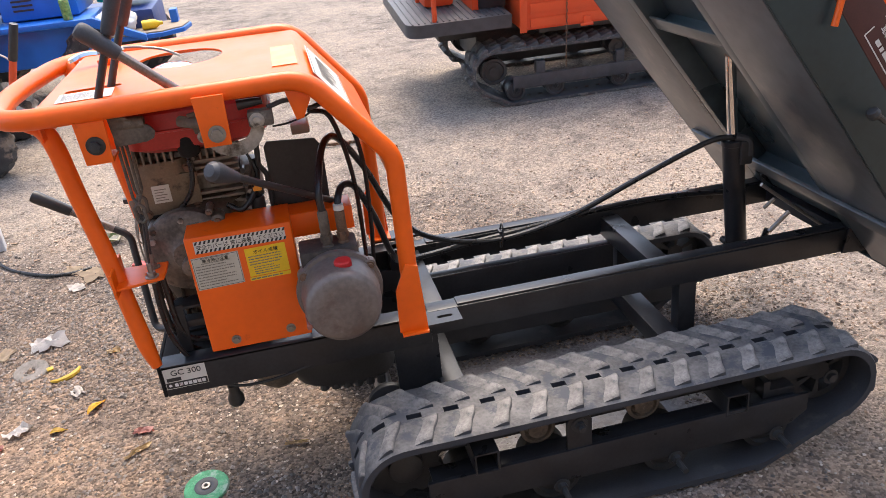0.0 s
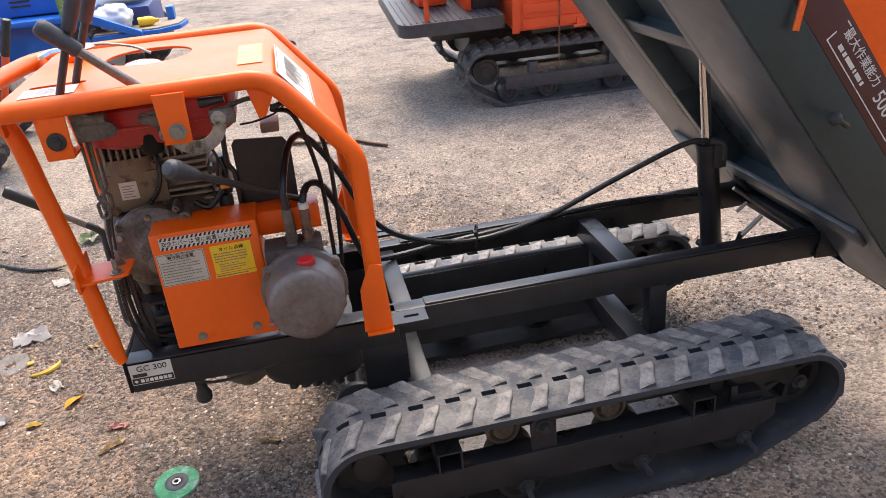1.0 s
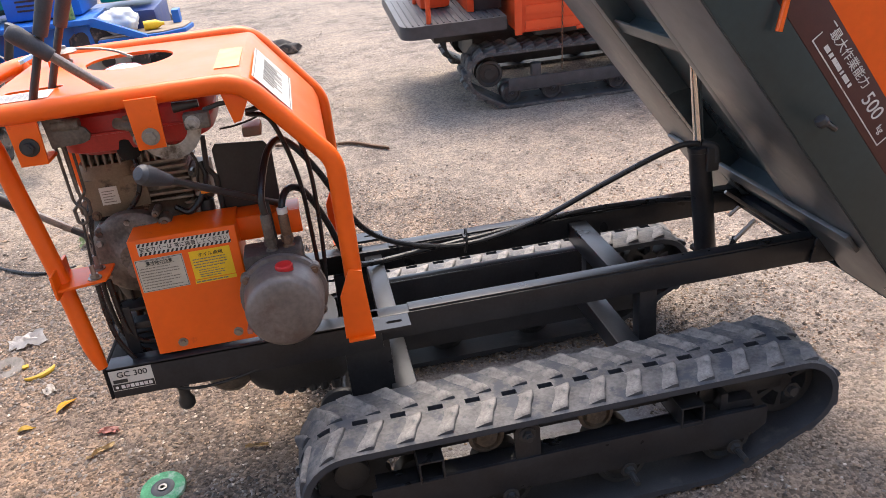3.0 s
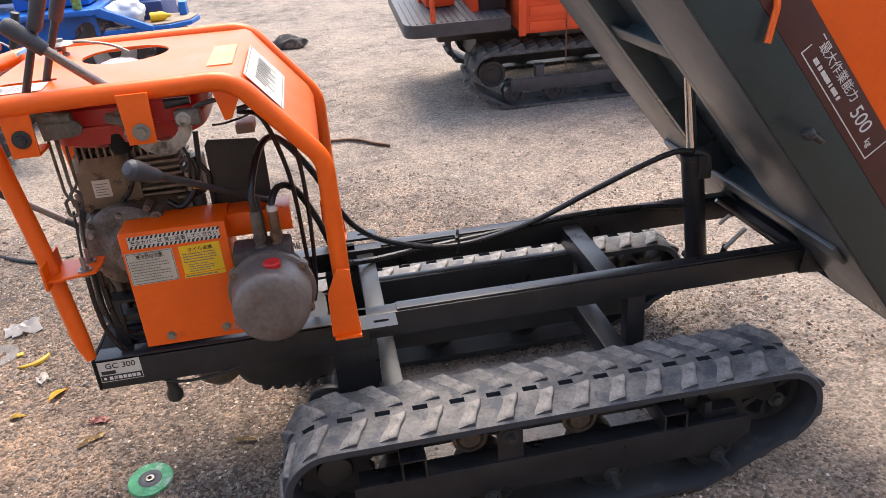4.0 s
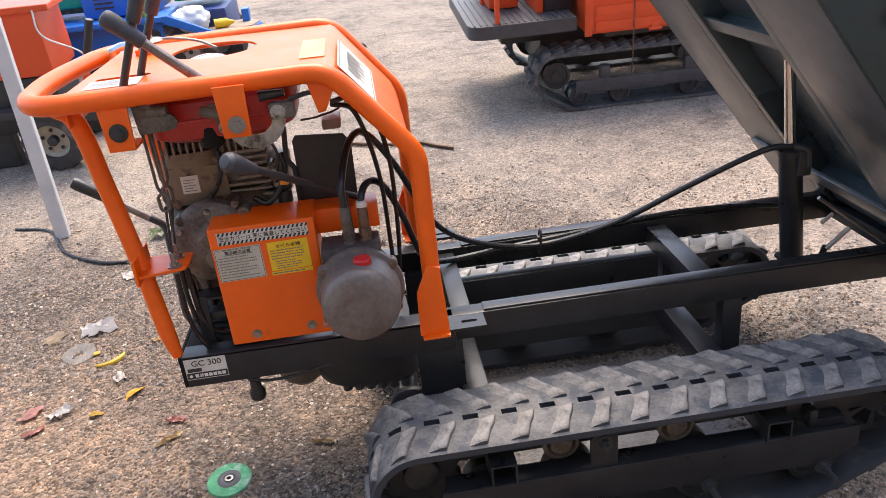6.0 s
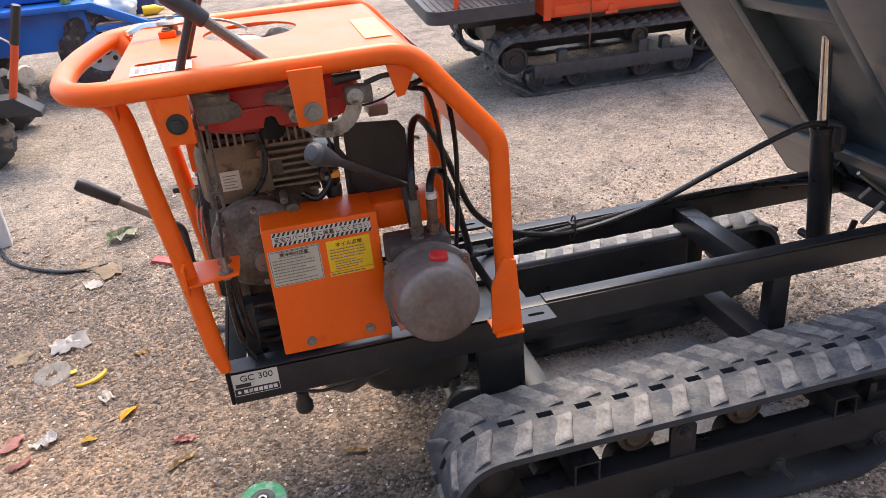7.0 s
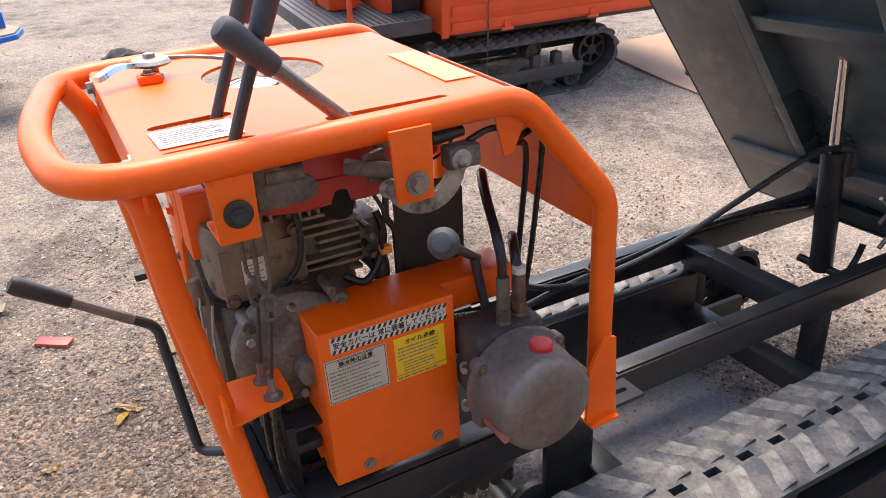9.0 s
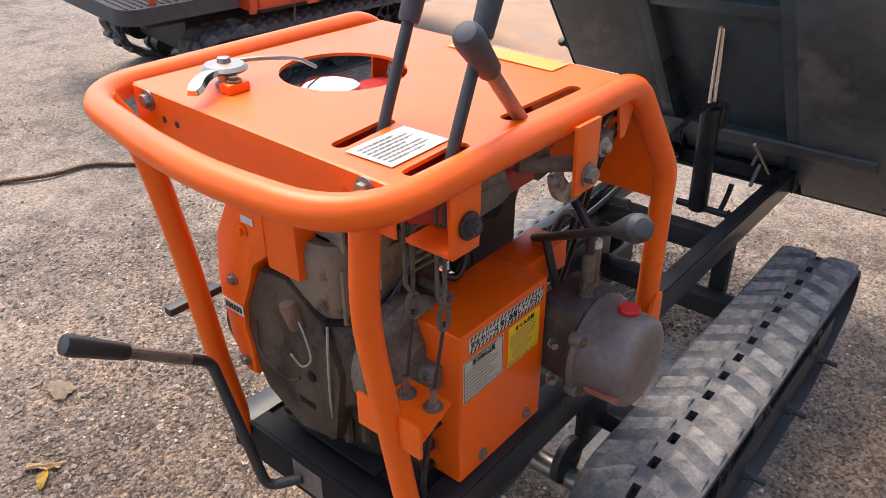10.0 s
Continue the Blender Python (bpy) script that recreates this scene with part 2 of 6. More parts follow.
    p.inputs["Specular IOR Level"].default_value = 0.25
    b = n.new("ShaderNodeBump"); l.new(rough.outputs[0], b.inputs["Strength"]); b.inputs["Distance"].default_value = 0.011
    sm = n.new("ShaderNodeMath"); sm.operation = "MULTIPLY_ADD"; sm.inputs[1].default_value = -0.6
    l.new(vor.outputs["Distance"], sm.inputs[0]); l.new(fine.outputs["Fac"], sm.inputs[2]); l.new(sm.outputs[0], b.inputs["Height"]); l.new(b.outputs[0], p.inputs["Normal"])
    return m

# ---- mesh helpers ----
def part(name, bm, material, parent=None, label="", smooth=None):
    """Link a bmesh as one mesh object under a thing or a part. smooth: angle in degrees below which edges are shaded smooth."""
    me = bpy.data.meshes.new(name)
    bmesh.ops.recalc_face_normals(bm, faces=bm.faces)
    if smooth is not None:
        lim = radians(smooth)
        for f in bm.faces:
            f.smooth = True
        for e in bm.edges:
            e.smooth = len(e.link_faces) == 2 and e.calc_face_angle(0) < lim
    bm.to_mesh(me); bm.free()
    me.materials.append(material)
    ob = new(name, me)
    if parent is not None:
        ob.parent = parent
    if label:
        ob["label"] = label
    return ob

def share(name, mesh, m, parent):
    """One more object on a mesh that is there already."""
    ob = new(name, mesh)
    ob.parent = parent
    ob.matrix_basis = m
    return ob

def empty(name, place=(0, 0, 0)):
    ob = new(name)
    ob.empty_display_size = 0.1
    ob.matrix_world = Matrix.Translation(place)
    return ob

def box(x0, x1, y0, y1, z0, z1, bevel=0.002, bm=None, m=None):
    out = bm if bm is not None else bmesh.new()
    t = bmesh.new()
    bmesh.ops.create_cube(t, size=1)
    bmesh.ops.scale(t, vec=(abs(x1 - x0), abs(y1 - y0), abs(z1 - z0)), verts=t.verts)
    if bevel:
        bmesh.ops.bevel(t, geom=t.edges[:], offset=min(bevel, 0.45 * min(abs(x1 - x0), abs(y1 - y0), abs(z1 - z0))), segments=2, affect="EDGES", profile=0.6)
    bmesh.ops.translate(t, vec=((x0 + x1) / 2, (y0 + y1) / 2, (z0 + z1) / 2), verts=t.verts)
    return merge(out, t, m)

def merge(out, t, m=None):
    if m is not None:
        bmesh.ops.transform(t, matrix=m, verts=t.verts)
    vs = [out.verts.new(v.co) for v in t.verts]
    t.verts.index_update()
    for f in t.faces:
        try:
            out.faces.new([vs[v.index] for v in f.verts])
        except ValueError:
            pass
    t.free()
    return out

def rod(p0, p1, r, segs=16, bm=None, r1=None, bevel=0.0):
    """A round bar from p0 to p1, tapered to r1, with rounded rims."""
    out = bm if bm is not None else bmesh.new()
    p0, p1 = Vector(p0), Vector(p1)
    d = p1 - p0
    L = d.length
    r1 = r if r1 is None else r1
    if bevel:
        prof = [(0, 0), (r - bevel, 0), (r - 0.3 * bevel, 0.3 * bevel), (r, bevel), (r1, L - bevel), (r1 - 0.3 * bevel, L - 0.3 * bevel), (r1 - bevel, L), (0, L)]
    else:
        prof = [(0, 0), (r, 0), (r1, L), (0, L)]
    return lathe(prof, p0, d, segs, out)

def lathe(prof, at, axis, segs=24, bm=None):
    """Turn a profile of (radius, height) about an axis."""
    out = bm if bm is not None else bmesh.new()
    q = Vector(axis).normalized().to_track_quat("Z", "Y").to_matrix().to_4x4()
    m = Matrix.Translation(at) @ q
    rings = []
    for r, h in prof:
        if r < 1e-6:
            rings.append([out.verts.new(m @ Vector((0, 0, h)))])
        else:
            rings.append([out.verts.new(m @ Vector((r * math.cos(2 * math.pi * k / segs), r * math.sin(2 * math.pi * k / segs), h))) for k in range(segs)])
    for a, b in zip(rings, rings[1:]):
        for k in range(segs):
            k2 = (k + 1) % segs
            if len(a) == 1 and len(b) == 1:
                continue
            if len(a) == 1:
                out.faces.new((a[0], b[k], b[k2]))
            elif len(b) == 1:
                out.faces.new((a[k], b[0], a[k2]))
            else:
                out.faces.new((a[k], b[k], b[k2], a[k2]))
    return out

def fillet(pts, r, n=6, closed=False):
    """Round the corners of a polyline."""
    pts = [Vector(p) for p in pts]
    out = []
    N = len(pts)
    for i, p in enumerate(pts):
        if not closed and i in (0, N - 1):
            out.append(p); continue
        a, b = (pts[i - 1] - p), (pts[(i + 1) % N] - p)
        la, lb = a.length, b.length
        ang = a.angle(b)
        if ang > math.pi - 0.02:
            out.append(p); continue
        rr = r[i] if isinstance(r, (list, tuple)) else r
        d = min(rr / math.tan(ang / 2), 0.48 * la, 0.48 * lb)
        s, e = p + a / la * d, p + b / lb * d
        for k in range(n + 1):
            t = k / n
            out.append((1 - t) ** 2 * s + 2 * t * (1 - t) * p + t * t * e)
    return out

def spline(pts, n=8):
    """A smooth curve through points (Catmull-Rom)."""
    P = [Vector(p) for p in pts]
    P = [2 * P[0] - P[1]] + P + [2 * P[-1] - P[-2]]
    out = []
    for i in range(1, len(P) - 2):
        p0, p1, p2, p3 = P[i - 1:i + 3]
        for k in range(n):
            t = k / n
            out.append(0.5 * ((2 * p1) + (p2 - p0) * t + (2 * p0 - 5 * p1 + 4 * p2 - p3) * t * t + (3 * p1 - p0 - 3 * p2 + p3) * t ** 3))
    out.append(P[-2])
    return out

def sweep(pts, r, segs=12, bm=None, closed=False, radii=None):
    """A round tube along a polyline, with closed ends."""
    out = bm if bm is not None else bmesh.new()
    pts = [Vector(p) for p in pts]
    N = len(pts)
    up = None
    rings = []
    for i, p in enumerate(pts):
        if closed:
            d = (pts[(i + 1) % N] - pts[i - 1]).normalized()
        else:
            d = (pts[min(i + 1, N - 1)] - pts[max(i - 1, 0)]).normalized()
        if up is None:
            up = d.orthogonal().normalized()
        else:
            up = (up - d * up.dot(d)).normalized()
        side = d.cross(up)
        rr = radii[i] if radii else r
        rings.append([out.verts.new(p + rr * (math.cos(2 * math.pi * k / segs) * up + math.sin(2 * math.pi * k / segs) * side)) for k in range(segs)])
    for a, b in zip(rings, rings[1:] + ([rings[0]] if closed else [])):
        for k in range(segs):
            out.faces.new((a[k], a[(k + 1) % segs], b[(k + 1) % segs], b[k]))
    if not closed:
        out.faces.new(rings[0][::-1]); out.faces.new(rings[-1])
    return out

def prism(poly, a, b, axis="y", bm=None, bevel=0.0):
    """A flat polygon pushed along an axis from a to b. poly: (x, z) for y, (y, z) for x, (x, y) for z."""
    out = bm if bm is not None else bmesh.new()
    t = bmesh.new()
    def v(p, h):
        return (p[0], h, p[1]) if axis == "y" else (h, p[0], p[1]) if axis == "x" else (p[0], p[1], h)
    lo = [t.verts.new(v(p, a)) for p in poly]
    hi = [t.verts.new(v(p, b)) for p in poly]
    t.faces.new(lo); t.faces.new(hi[::-1])
    for i in range(len(poly)):
        j = (i + 1) % len(poly)
        t.faces.new((lo[i], hi[i], hi[j], lo[j]))
    bmesh.ops.recalc_face_normals(t, faces=t.faces)
    if bevel:
        bmesh.ops.bevel(t, geom=t.edges[:], offset=bevel, segments=2, affect="EDGES", profile=0.6)
    return merge(out, t)

def bolt(at, axis, r=0.008, h=0.006, bm=None, washer=True, stud=0.0):
    """A hexagon bolt head on its washer."""
    out = bm if bm is not None else bmesh.new()
    at, ax = Vector(at), Vector(axis).normalized()
    if washer:
        rod(at, at + ax * 0.002, r * 1.5, 16, out)
    rod(at + ax * 0.002, at + ax * (0.002 + h), r, 6, out, r1=r * 0.96)
    if stud:
        rod(at + ax * h, at + ax * (h + stud), r * 0.55, 10, out)
    return out

def words(name, text, size, m, material, parent, align="LEFT", squeeze=1.0, depth=0.0004):
    cu = bpy.data.curves.new(name, "FONT")
    cu.body, cu.size, cu.extrude, cu.align_x = text, size, depth, align
    tmp = bpy.data.objects.new(name, cu)
    scene.collection.objects.link(tmp)
    dg = bpy.context.evaluated_depsgraph_get()
    me = bpy.data.meshes.new_from_object(tmp.evaluated_get(dg))
    bpy.data.objects.remove(tmp)
    me.transform(m @ Matrix.Diagonal((squeeze, 1, 1, 1)))
    me.materials.clear(); me.materials.append(material)
    ob = new(name, me)
    ob.parent = parent
    return ob

# ---- ground ----
def rise(y):
    """The yard climbs behind the carrier, by a slope fitted to the camera's view."""
    t = min(max(y - 0.45, 0.0), 8.0)
    return 0.1 * (t * t / 0.6 if t < 0.3 else t - 0.15) - 0.065 * max(t - 2.35, 0.0)

def ground_height(x, y):
    near = 0.006 * noise.noise((x * 1.3, y * 1.3, 0.0)) + 0.004 * noise.noise((x * 6, y * 6, 3.0)) + 0.0022 * noise.noise((x * 22, y * 22, 7.0))
    return near - 0.004 + rise(y)

def build_ground():
    fx = np.concatenate([-np.geomspace(2.6, 900, 26)[::-1], np.arange(-2.5, 3.2, 0.025), np.geomspace(3.25, 900, 26)])
    fy = np.concatenate([-np.geomspace(1.0, 900, 24)[::-1], np.arange(-0.9, 4.6, 0.025), np.geomspace(4.7, 900, 60)])
    nx, ny = len(fx), len(fy)
    verts = [(x, y, ground_height(x, y) if -3 < x < 4 and -1.5 < y < 7 else rise(y) - 0.004) for y in fy for x in fx]
    faces = [(j * nx + i, j * nx + i + 1, (j + 1) * nx + i + 1, (j + 1) * nx + i) for j in range(ny - 1) for i in range(nx - 1)]
    me = bpy.data.meshes.new("ground")
    me.from_pydata(verts, [], faces)
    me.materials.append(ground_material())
    ob = new("ground", me)
    return tagged(ob, "dry brown earth yard strewn with fine grey gravel", "ground", kind="structure")

build_ground()

# plain wall added out of view to block sky light and darken reflections
WALLP = mat("plain_wall_board", (0.26, 0.245, 0.225), 0.8, dark=0.75, light=1.15, scale=3, bump=0.1)
wall_south = part("wall_south", box(-7, 8, -3.4, -3.2, -0.01, 3.4, 0.01), WALLP)
tagged(wall_south, "plain wall added out of view to block sky light", "wall", kind="structure")

# ---- the tracked carrier ----
carrier = tagged(empty("tracked_carrier", (0.6, 0.175, 0.0)), "small orange and black tracked dump carrier with its bed tipped up", "tracked carrier")
BASE = Matrix.Translation((-0.6, -0.175, 0.0))

def cpart(name, bm, material, parent=None, label="", smooth=30):
    """A part of the carrier, drawn in world places."""
    ob = part(name, bm, material, None, label, smooth)
    top = parent if parent is not None else carrier
    ob.parent = top
    if top is carrier:
        ob.matrix_basis = BASE
    return ob

MID = 0.175                                # the middle line of the carrier

# rails, cross members and posts
def rail(y0, y1):
    """A box-section rail with its folded lip."""
    bm = box(0.37, 1.385, y0, y1, 0.345, 0.4, 0.004)
    box(0.46, 1.34, y0 + 0.004, y1 - 0.004, 0.3995, 0.404, 0.001, bm)
    return bm

for y0, y1 in ((0.0, 0.038), (0.312, 0.35)):
    cpart("rail", rail(y0, y1), BLACK)
for y0, y1 in ((0.002, 0.036), (0.314, 0.348)):
    cpart("post", box(0.945, 0.985, y0, y1, 0.19, 0.346, 0.003), BLACK)
    cpart("post", box(0.322, 0.414, y0, y1 - 0.02, 0.2, 0.35, 0.003), BLACK)
cpart("cross_member", box(0.9, 0.945, 0.037, 0.313, 0.34, 0.388, 0.003), BLACK)
cpart("cross_member", box(0.895, 0.944, -0.04, 0.39, 0.19, 0.235, 0.003), BLACK)
cpart("cross_member", box(0.405, 0.456, -0.04, 0.39, 0.2, 0.24, 0.003), BLACK)
cpart("cross_member", box(0.40, 0.44, 0.037, 0.313, 0.35, 0.39, 0.003), BLACK)
# belly pan between the tracks
for y0, y1 in ((-0.06, -0.045), (0.30, 0.315)):
    cpart("inner_beam", box(0.33, 1.1, y0, y1, 0.12, 0.2, 0.003), BLACK_FLAT)
cpart("inner_plate", box(0.44, 0.92, 0.28, 0.286, 0.2, 0.325, 0.002), BLACK)
cpart("inner_flange", box(0.44, 0.92, 0.2865, 0.311, 0.319, 0.325, 0.002), BLACK)
# front frame under the engine
for y0, y1 in ((-0.012, 0.03), (0.318, 0.362)):
    bm = box(-0.115, 0.4, y0, y1, 0.393, 0.4, 0.0015)
    if y0 < 0:
        box(-0.115, 0.4, -0.012, -0.005, 0.335, 0.399, 0.0015, bm)
    else:
        box(-0.115, 0.4, 0.355, 0.362, 0.335, 0.399, 0.0015, bm)
    cpart("frame_beam", bm, BLACK)
bm = box(-0.1215, -0.1155, -0.012, 0.362, 0.335, 0.4, 0.0015)
box(-0.115, -0.085, -0.004, 0.354, 0.3935, 0.3995, 0.001, bm)
# matte black here imitates the shade in the open channel
cpart("end_beam", bm, OILY_SHADE)
cpart("engine_bed", box(-0.0835, 0.26, 0.0315, 0.3165, 0.382, 0.3925, 0.002), OILY_SHADE)

# slotted foot plate on the near rail, and its twin
def slot_plate(y0, y1):
    bm = bmesh.new()
    x0, x1 = 0.345, 0.455
    sx, sy, hl, hw = 0.425, (y0 + y1) / 2, 0.011, 0.0045
    outer = [(x0, y0), (x1, y0), (x1, y1), (x0, y1)]
    ring = [(sx + hl + hw * math.cos(a), sy + hw * math.sin(a)) if k < 6 else (sx - hl + hw * math.cos(a), sy + hw * math.sin(a)) for k, a in enumerate([math.pi * (-0.5 + j / 5) for j in range(6)] + [math.pi * (0.5 + j / 5) for j in range(6)])]
    for z in (0.401, 0.407):
        o = [bm.verts.new((*p, z)) for p in outer]
        i = [bm.verts.new((*p, z)) for p in ring]
        es = [bm.edges.new((o[k], o[(k + 1) % 4])) for k in range(4)] + [bm.edges.new((i[k], i[(k + 1) % 12])) for k in range(12)]
        bmesh.ops.triangle_fill(bm, use_beauty=True, edges=es)
    bm.verts.ensure_lookup_table()
    n = 16
    for k in range(4):
        bm.faces.new((bm.verts[k], bm.verts[(k + 1) % 4], bm.verts[n + (k + 1) % 4], bm.verts[n + k]))
    for k in range(12):
        bm.faces.new((bm.verts[4 + k], bm.verts[n + 4 + k], bm.verts[n + 4 + (k + 1) % 12], bm.verts[4 + (k + 1) % 12]))
    return bm

cpart("slot_plate", slot_plate(-0.062, -0.014), BLACK, smooth=None)
cpart("slot_plate", slot_plate(0.364, 0.412), BLACK, smooth=None)

# ---- rubber tracks ----
def hull(points):
    pts = sorted(set(points))
    def half(ps):
        h = []
        for p in ps:
            while len(h) > 1 and (h[-1][0] - h[-2][0]) * (p[1] - h[-2][1]) - (h[-1][1] - h[-2][1]) * (p[0] - h[-2][0]) <= 0:
                h.pop()
            h.append(p)
        return h
    a, b = half(pts), half(pts[::-1])
    return a[:-1] + b[:-1]

WHEELS = ((0.298, 0.163, 0.098), (1.182, 0.172, 0.09), (0.45, 0.062, 0.062), (1.02, 0.062, 0.062))

def track_path(wheels, pitch, grow=0.0):
    """Points at even steps along the belt round the wheels, with the way along it."""
    pts = []
    for x, z, r in wheels:
        pts += [(round(x + (r + grow) * math.cos(a * math.pi / 36), 5), round(z + (r + grow) * math.sin(a * math.pi / 36), 5)) for a in range(72)]
    h = [Vector((p[0], 0, p[1])) for p in hull(pts)]
    lens = [(h[(i + 1) % len(h)] - h[i]).length for i in range(len(h))]
    total = sum(lens)
    count = round(total / pitch)
    return h, lens, total, count

def along(h, lens, s):
    s %= sum(lens)
    for i, L in enumerate(lens):
        if s <= L:
            a, b = h[i], h[(i + 1) % len(h)]
            return a + (b - a) * (s / L), (b - a).normalized()
        s -= L
    return h[0], (h[1] - h[0]).normalized()

def lug_mesh(width, skew, name="lug", top=0.008, half=0.013, bend=None):
    """One slanting tread bar, steep on one flank: local x along the belt, y across it, z outwards."""
    bm = bmesh.new()
    rows = []
    for k in range(9):
        t = k / 8
        y, x = width * t, skew * (t - 0.05 * math.sin(2 * math.pi * t))
        hgt = top * (0.7 if k in (0, 8) else 1.0)
        rows.append([bm.verts.new((x + half * u + 0.0016 * noise.noise((9.0 * t, u * 3.0, skew * 90.0)), y, hgt * v)) for u, v in ((-1.0, -0.4), (-0.88, 0.72), (-0.45, 1.0), (0.3, 0.86), (1.5, 0.42), (2.9, -0.12))])
    for a, b in zip(rows, rows[1:]):
        for i in range(5):
            bm.faces.new((a[i], a[i + 1], b[i + 1], b[i]))
    bm.faces.new(rows[0]); bm.faces.new(rows[-1][::-1])
    if bend:
        for v in bm.verts:
            v.co = bend(v.co)
    bmesh.ops.recalc_face_normals(bm, faces=bm.faces)
    for fc in bm.faces:
        fc.smooth = len(fc.verts) == 4
    me = bpy.data.meshes.new(name)
    bm.to_mesh(me); bm.free()
    return me

def build_track(parent, adopt, wheels, y0, y1, pitch, thick, mats, gap=0.04, skew=(0.026, 0.05), phase=0.0, lug_top=0.0085, half=0.0085):
    """A rubber belt with a row of holes down its middle and two slanting bars a pitch."""
    h, lens, total, count = track_path(wheels, pitch)
    step = total / count
    bm = bmesh.new()
    ym = (y0 + y1) / 2
    hy = gap * (y1 - y0)
    offs = (0.0, 0.2, 0.4, 0.7)
    sub = len(offs)
    rows = []
    for k in range(count):
        for o in offs:
            p, d = along(h, lens, (k + o) * step + phase)
            out = Vector((d.z, 0, -d.x))
            inner = p - out * thick
            dip = 0.0025 * (0.5 - abs(o - 0.3))
            row = []
            for y, down in ((y0, 0.005), (y0 + 0.006, 0.001), (ym - hy - 0.014, -dip), (ym - hy, 0.002), (ym + hy, 0.002), (ym + hy + 0.014, -dip), (y1 - 0.006, 0.001), (y1, 0.005)):
                q = p - out * down
                row.append((bm.verts.new((q.x, y, q.z)), bm.verts.new((inner.x, y, inner.z))))
            rows.append(row)
    n = len(rows)
    for k in range(n):
        a, b = rows[k], rows[(k + 1) % n]
        hole = k % sub in (0, 1)
        was = (k - 1) % sub in (0, 1)
        for c in range(7):
            if c == 3 and hole:
                continue
            for s in (0, 1):
                bm.faces.new((a[c][s], a[c + 1][s], b[c + 1][s], b[c][s])).material_index = s
        bm.faces.new((a[0][0], a[0][1], b[0][1], b[0][0])); bm.faces.new((a[7][0], a[7][1], b[7][1], b[7][0]))
        if hole:
            bm.faces.new((a[3][0], a[3][1], b[3][1], b[3][0])); bm.faces.new((a[4][0], a[4][1], b[4][1], b[4][0]))
        if hole != was:
            bm.faces.new((a[3][0], a[4][0], a[4][1], a[3][1]))
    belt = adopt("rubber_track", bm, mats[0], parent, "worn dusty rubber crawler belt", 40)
    # inner faces of the belt take a darker rubber colour
    belt.data.materials.append(RUBBER_IN)
    wide = (y1 - y0) / 2 - hy - 0.012
    la, lb = lug_mesh(wide, skew[1], top=lug_top, half=half), lug_mesh(wide, -skew[0], top=lug_top, half=half)
    for me in (la, lb):
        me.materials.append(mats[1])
    for k in range(count):
        for me, y, off in ((lb, y0 + 0.005, 0.73 + skew[0] / pitch * 0.9), (la, ym + hy + 0.007, 0.73)):
            p, d = along(h, lens, (k + off) * step + phase)
            out = Vector((d.z, 0, -d.x))
            s0 = (k + off) * step + phase
            slant = skew[1] if me is la else -skew[0]
            if min(d.dot(along(h, lens, s0 + e)[1]) for e in (-0.03, 0.03, slant)) < 0.998:
                def bend(c, s0=s0, y=y):
                    q, e = along(h, lens, s0 + c.x)
                    return q + Vector((e.z, 0, -e.x)) * c.z + Vector((0, y + c.y, 0))
                curved = lug_mesh(wide, slant, top=lug_top, half=half, bend=bend)
                curved.materials.append(mats[1])
                share("lug", curved, Matrix(), belt)
                continue
            m = Matrix(((d.x, 0, out.x, p.x), (0, 1, 0, y), (d.z, 0, out.z, p.z), (0, 0, 0, 1)))
            share("lug", me, m, belt)
    return belt

def wheel(at, r, y0, y1, spokes=0, hub=0.03, bm=None):
    """A road wheel or idler with a rim, a web with round holes left between spokes, and a hub."""
    x, z = at
    out = bm if bm is not None else bmesh.new()
    ym = (y0 + y1) / 2
    if spokes:
        rim_o, rim_i, n = r, r - 0.016, spokes * 4
        def ang(k):
            return 2 * math.pi * (k + 1.2) / n
        loops = {}
        for h, yy in ((0, y0), (1, y1)):
            loops[h] = ([out.verts.new((x + rim_o * math.cos(ang(k)), yy, z + rim_o * math.sin(ang(k)))) for k in range(n)],
                        [out.verts.new((x + rim_i * math.cos(ang(k)), yy, z + rim_i * math.sin(ang(k)))) for k in range(n)],
                        [out.verts.new((x + hub * math.cos(ang(k)), yy, z + hub * math.sin(ang(k)))) for k in range(n)])
        for k in range(n):
            j = (k + 1) % n
            o0, i0, c0 = loops[0]
            o1, i1, c1 = loops[1]
            out.faces.new((o0[k], o0[j], o1[j], o1[k]))
            for o, i in ((o0, i0), (o1, i1)):
                out.faces.new((o[k], o[j], i[j], i[k]))
            if k % 4 == 0:
                out.faces.new((i0[k], i0[j], c0[j], c0[k])); out.faces.new((i1[k], i1[j], c1[j], c1[k]))
                out.faces.new((i0[k], c0[k], c1[k], i1[k])); out.faces.new((i0[j], c0[j], c1[j], i1[j]))
            else:
                out.faces.new((i0[k], i0[j], i1[j], i1[k])); out.faces.new((c0[k], c0[j], c1[j], c1[k]))
        out.faces.new(loops[0][2]); out.faces.new(loops[1][2])
    else:
        L = y1 - y0
        lathe([(0, 0), (hub, 0), (hub, 0.008), (r * 0.72, 0.012), (r * 0.8, 0.002), (r, 0.004), (r, L * 0.3), (r * 0.8, L * 0.36), (r * 0.8, L * 0.64), (r, L * 0.7), (r, L - 0.004), (r * 0.8, L - 0.002), (r * 0.72, L - 0.012), (hub, L - 0.008), (hub, L), (0, L)], (x, y0, z), (0, 1, 0), 28, out)
    return out

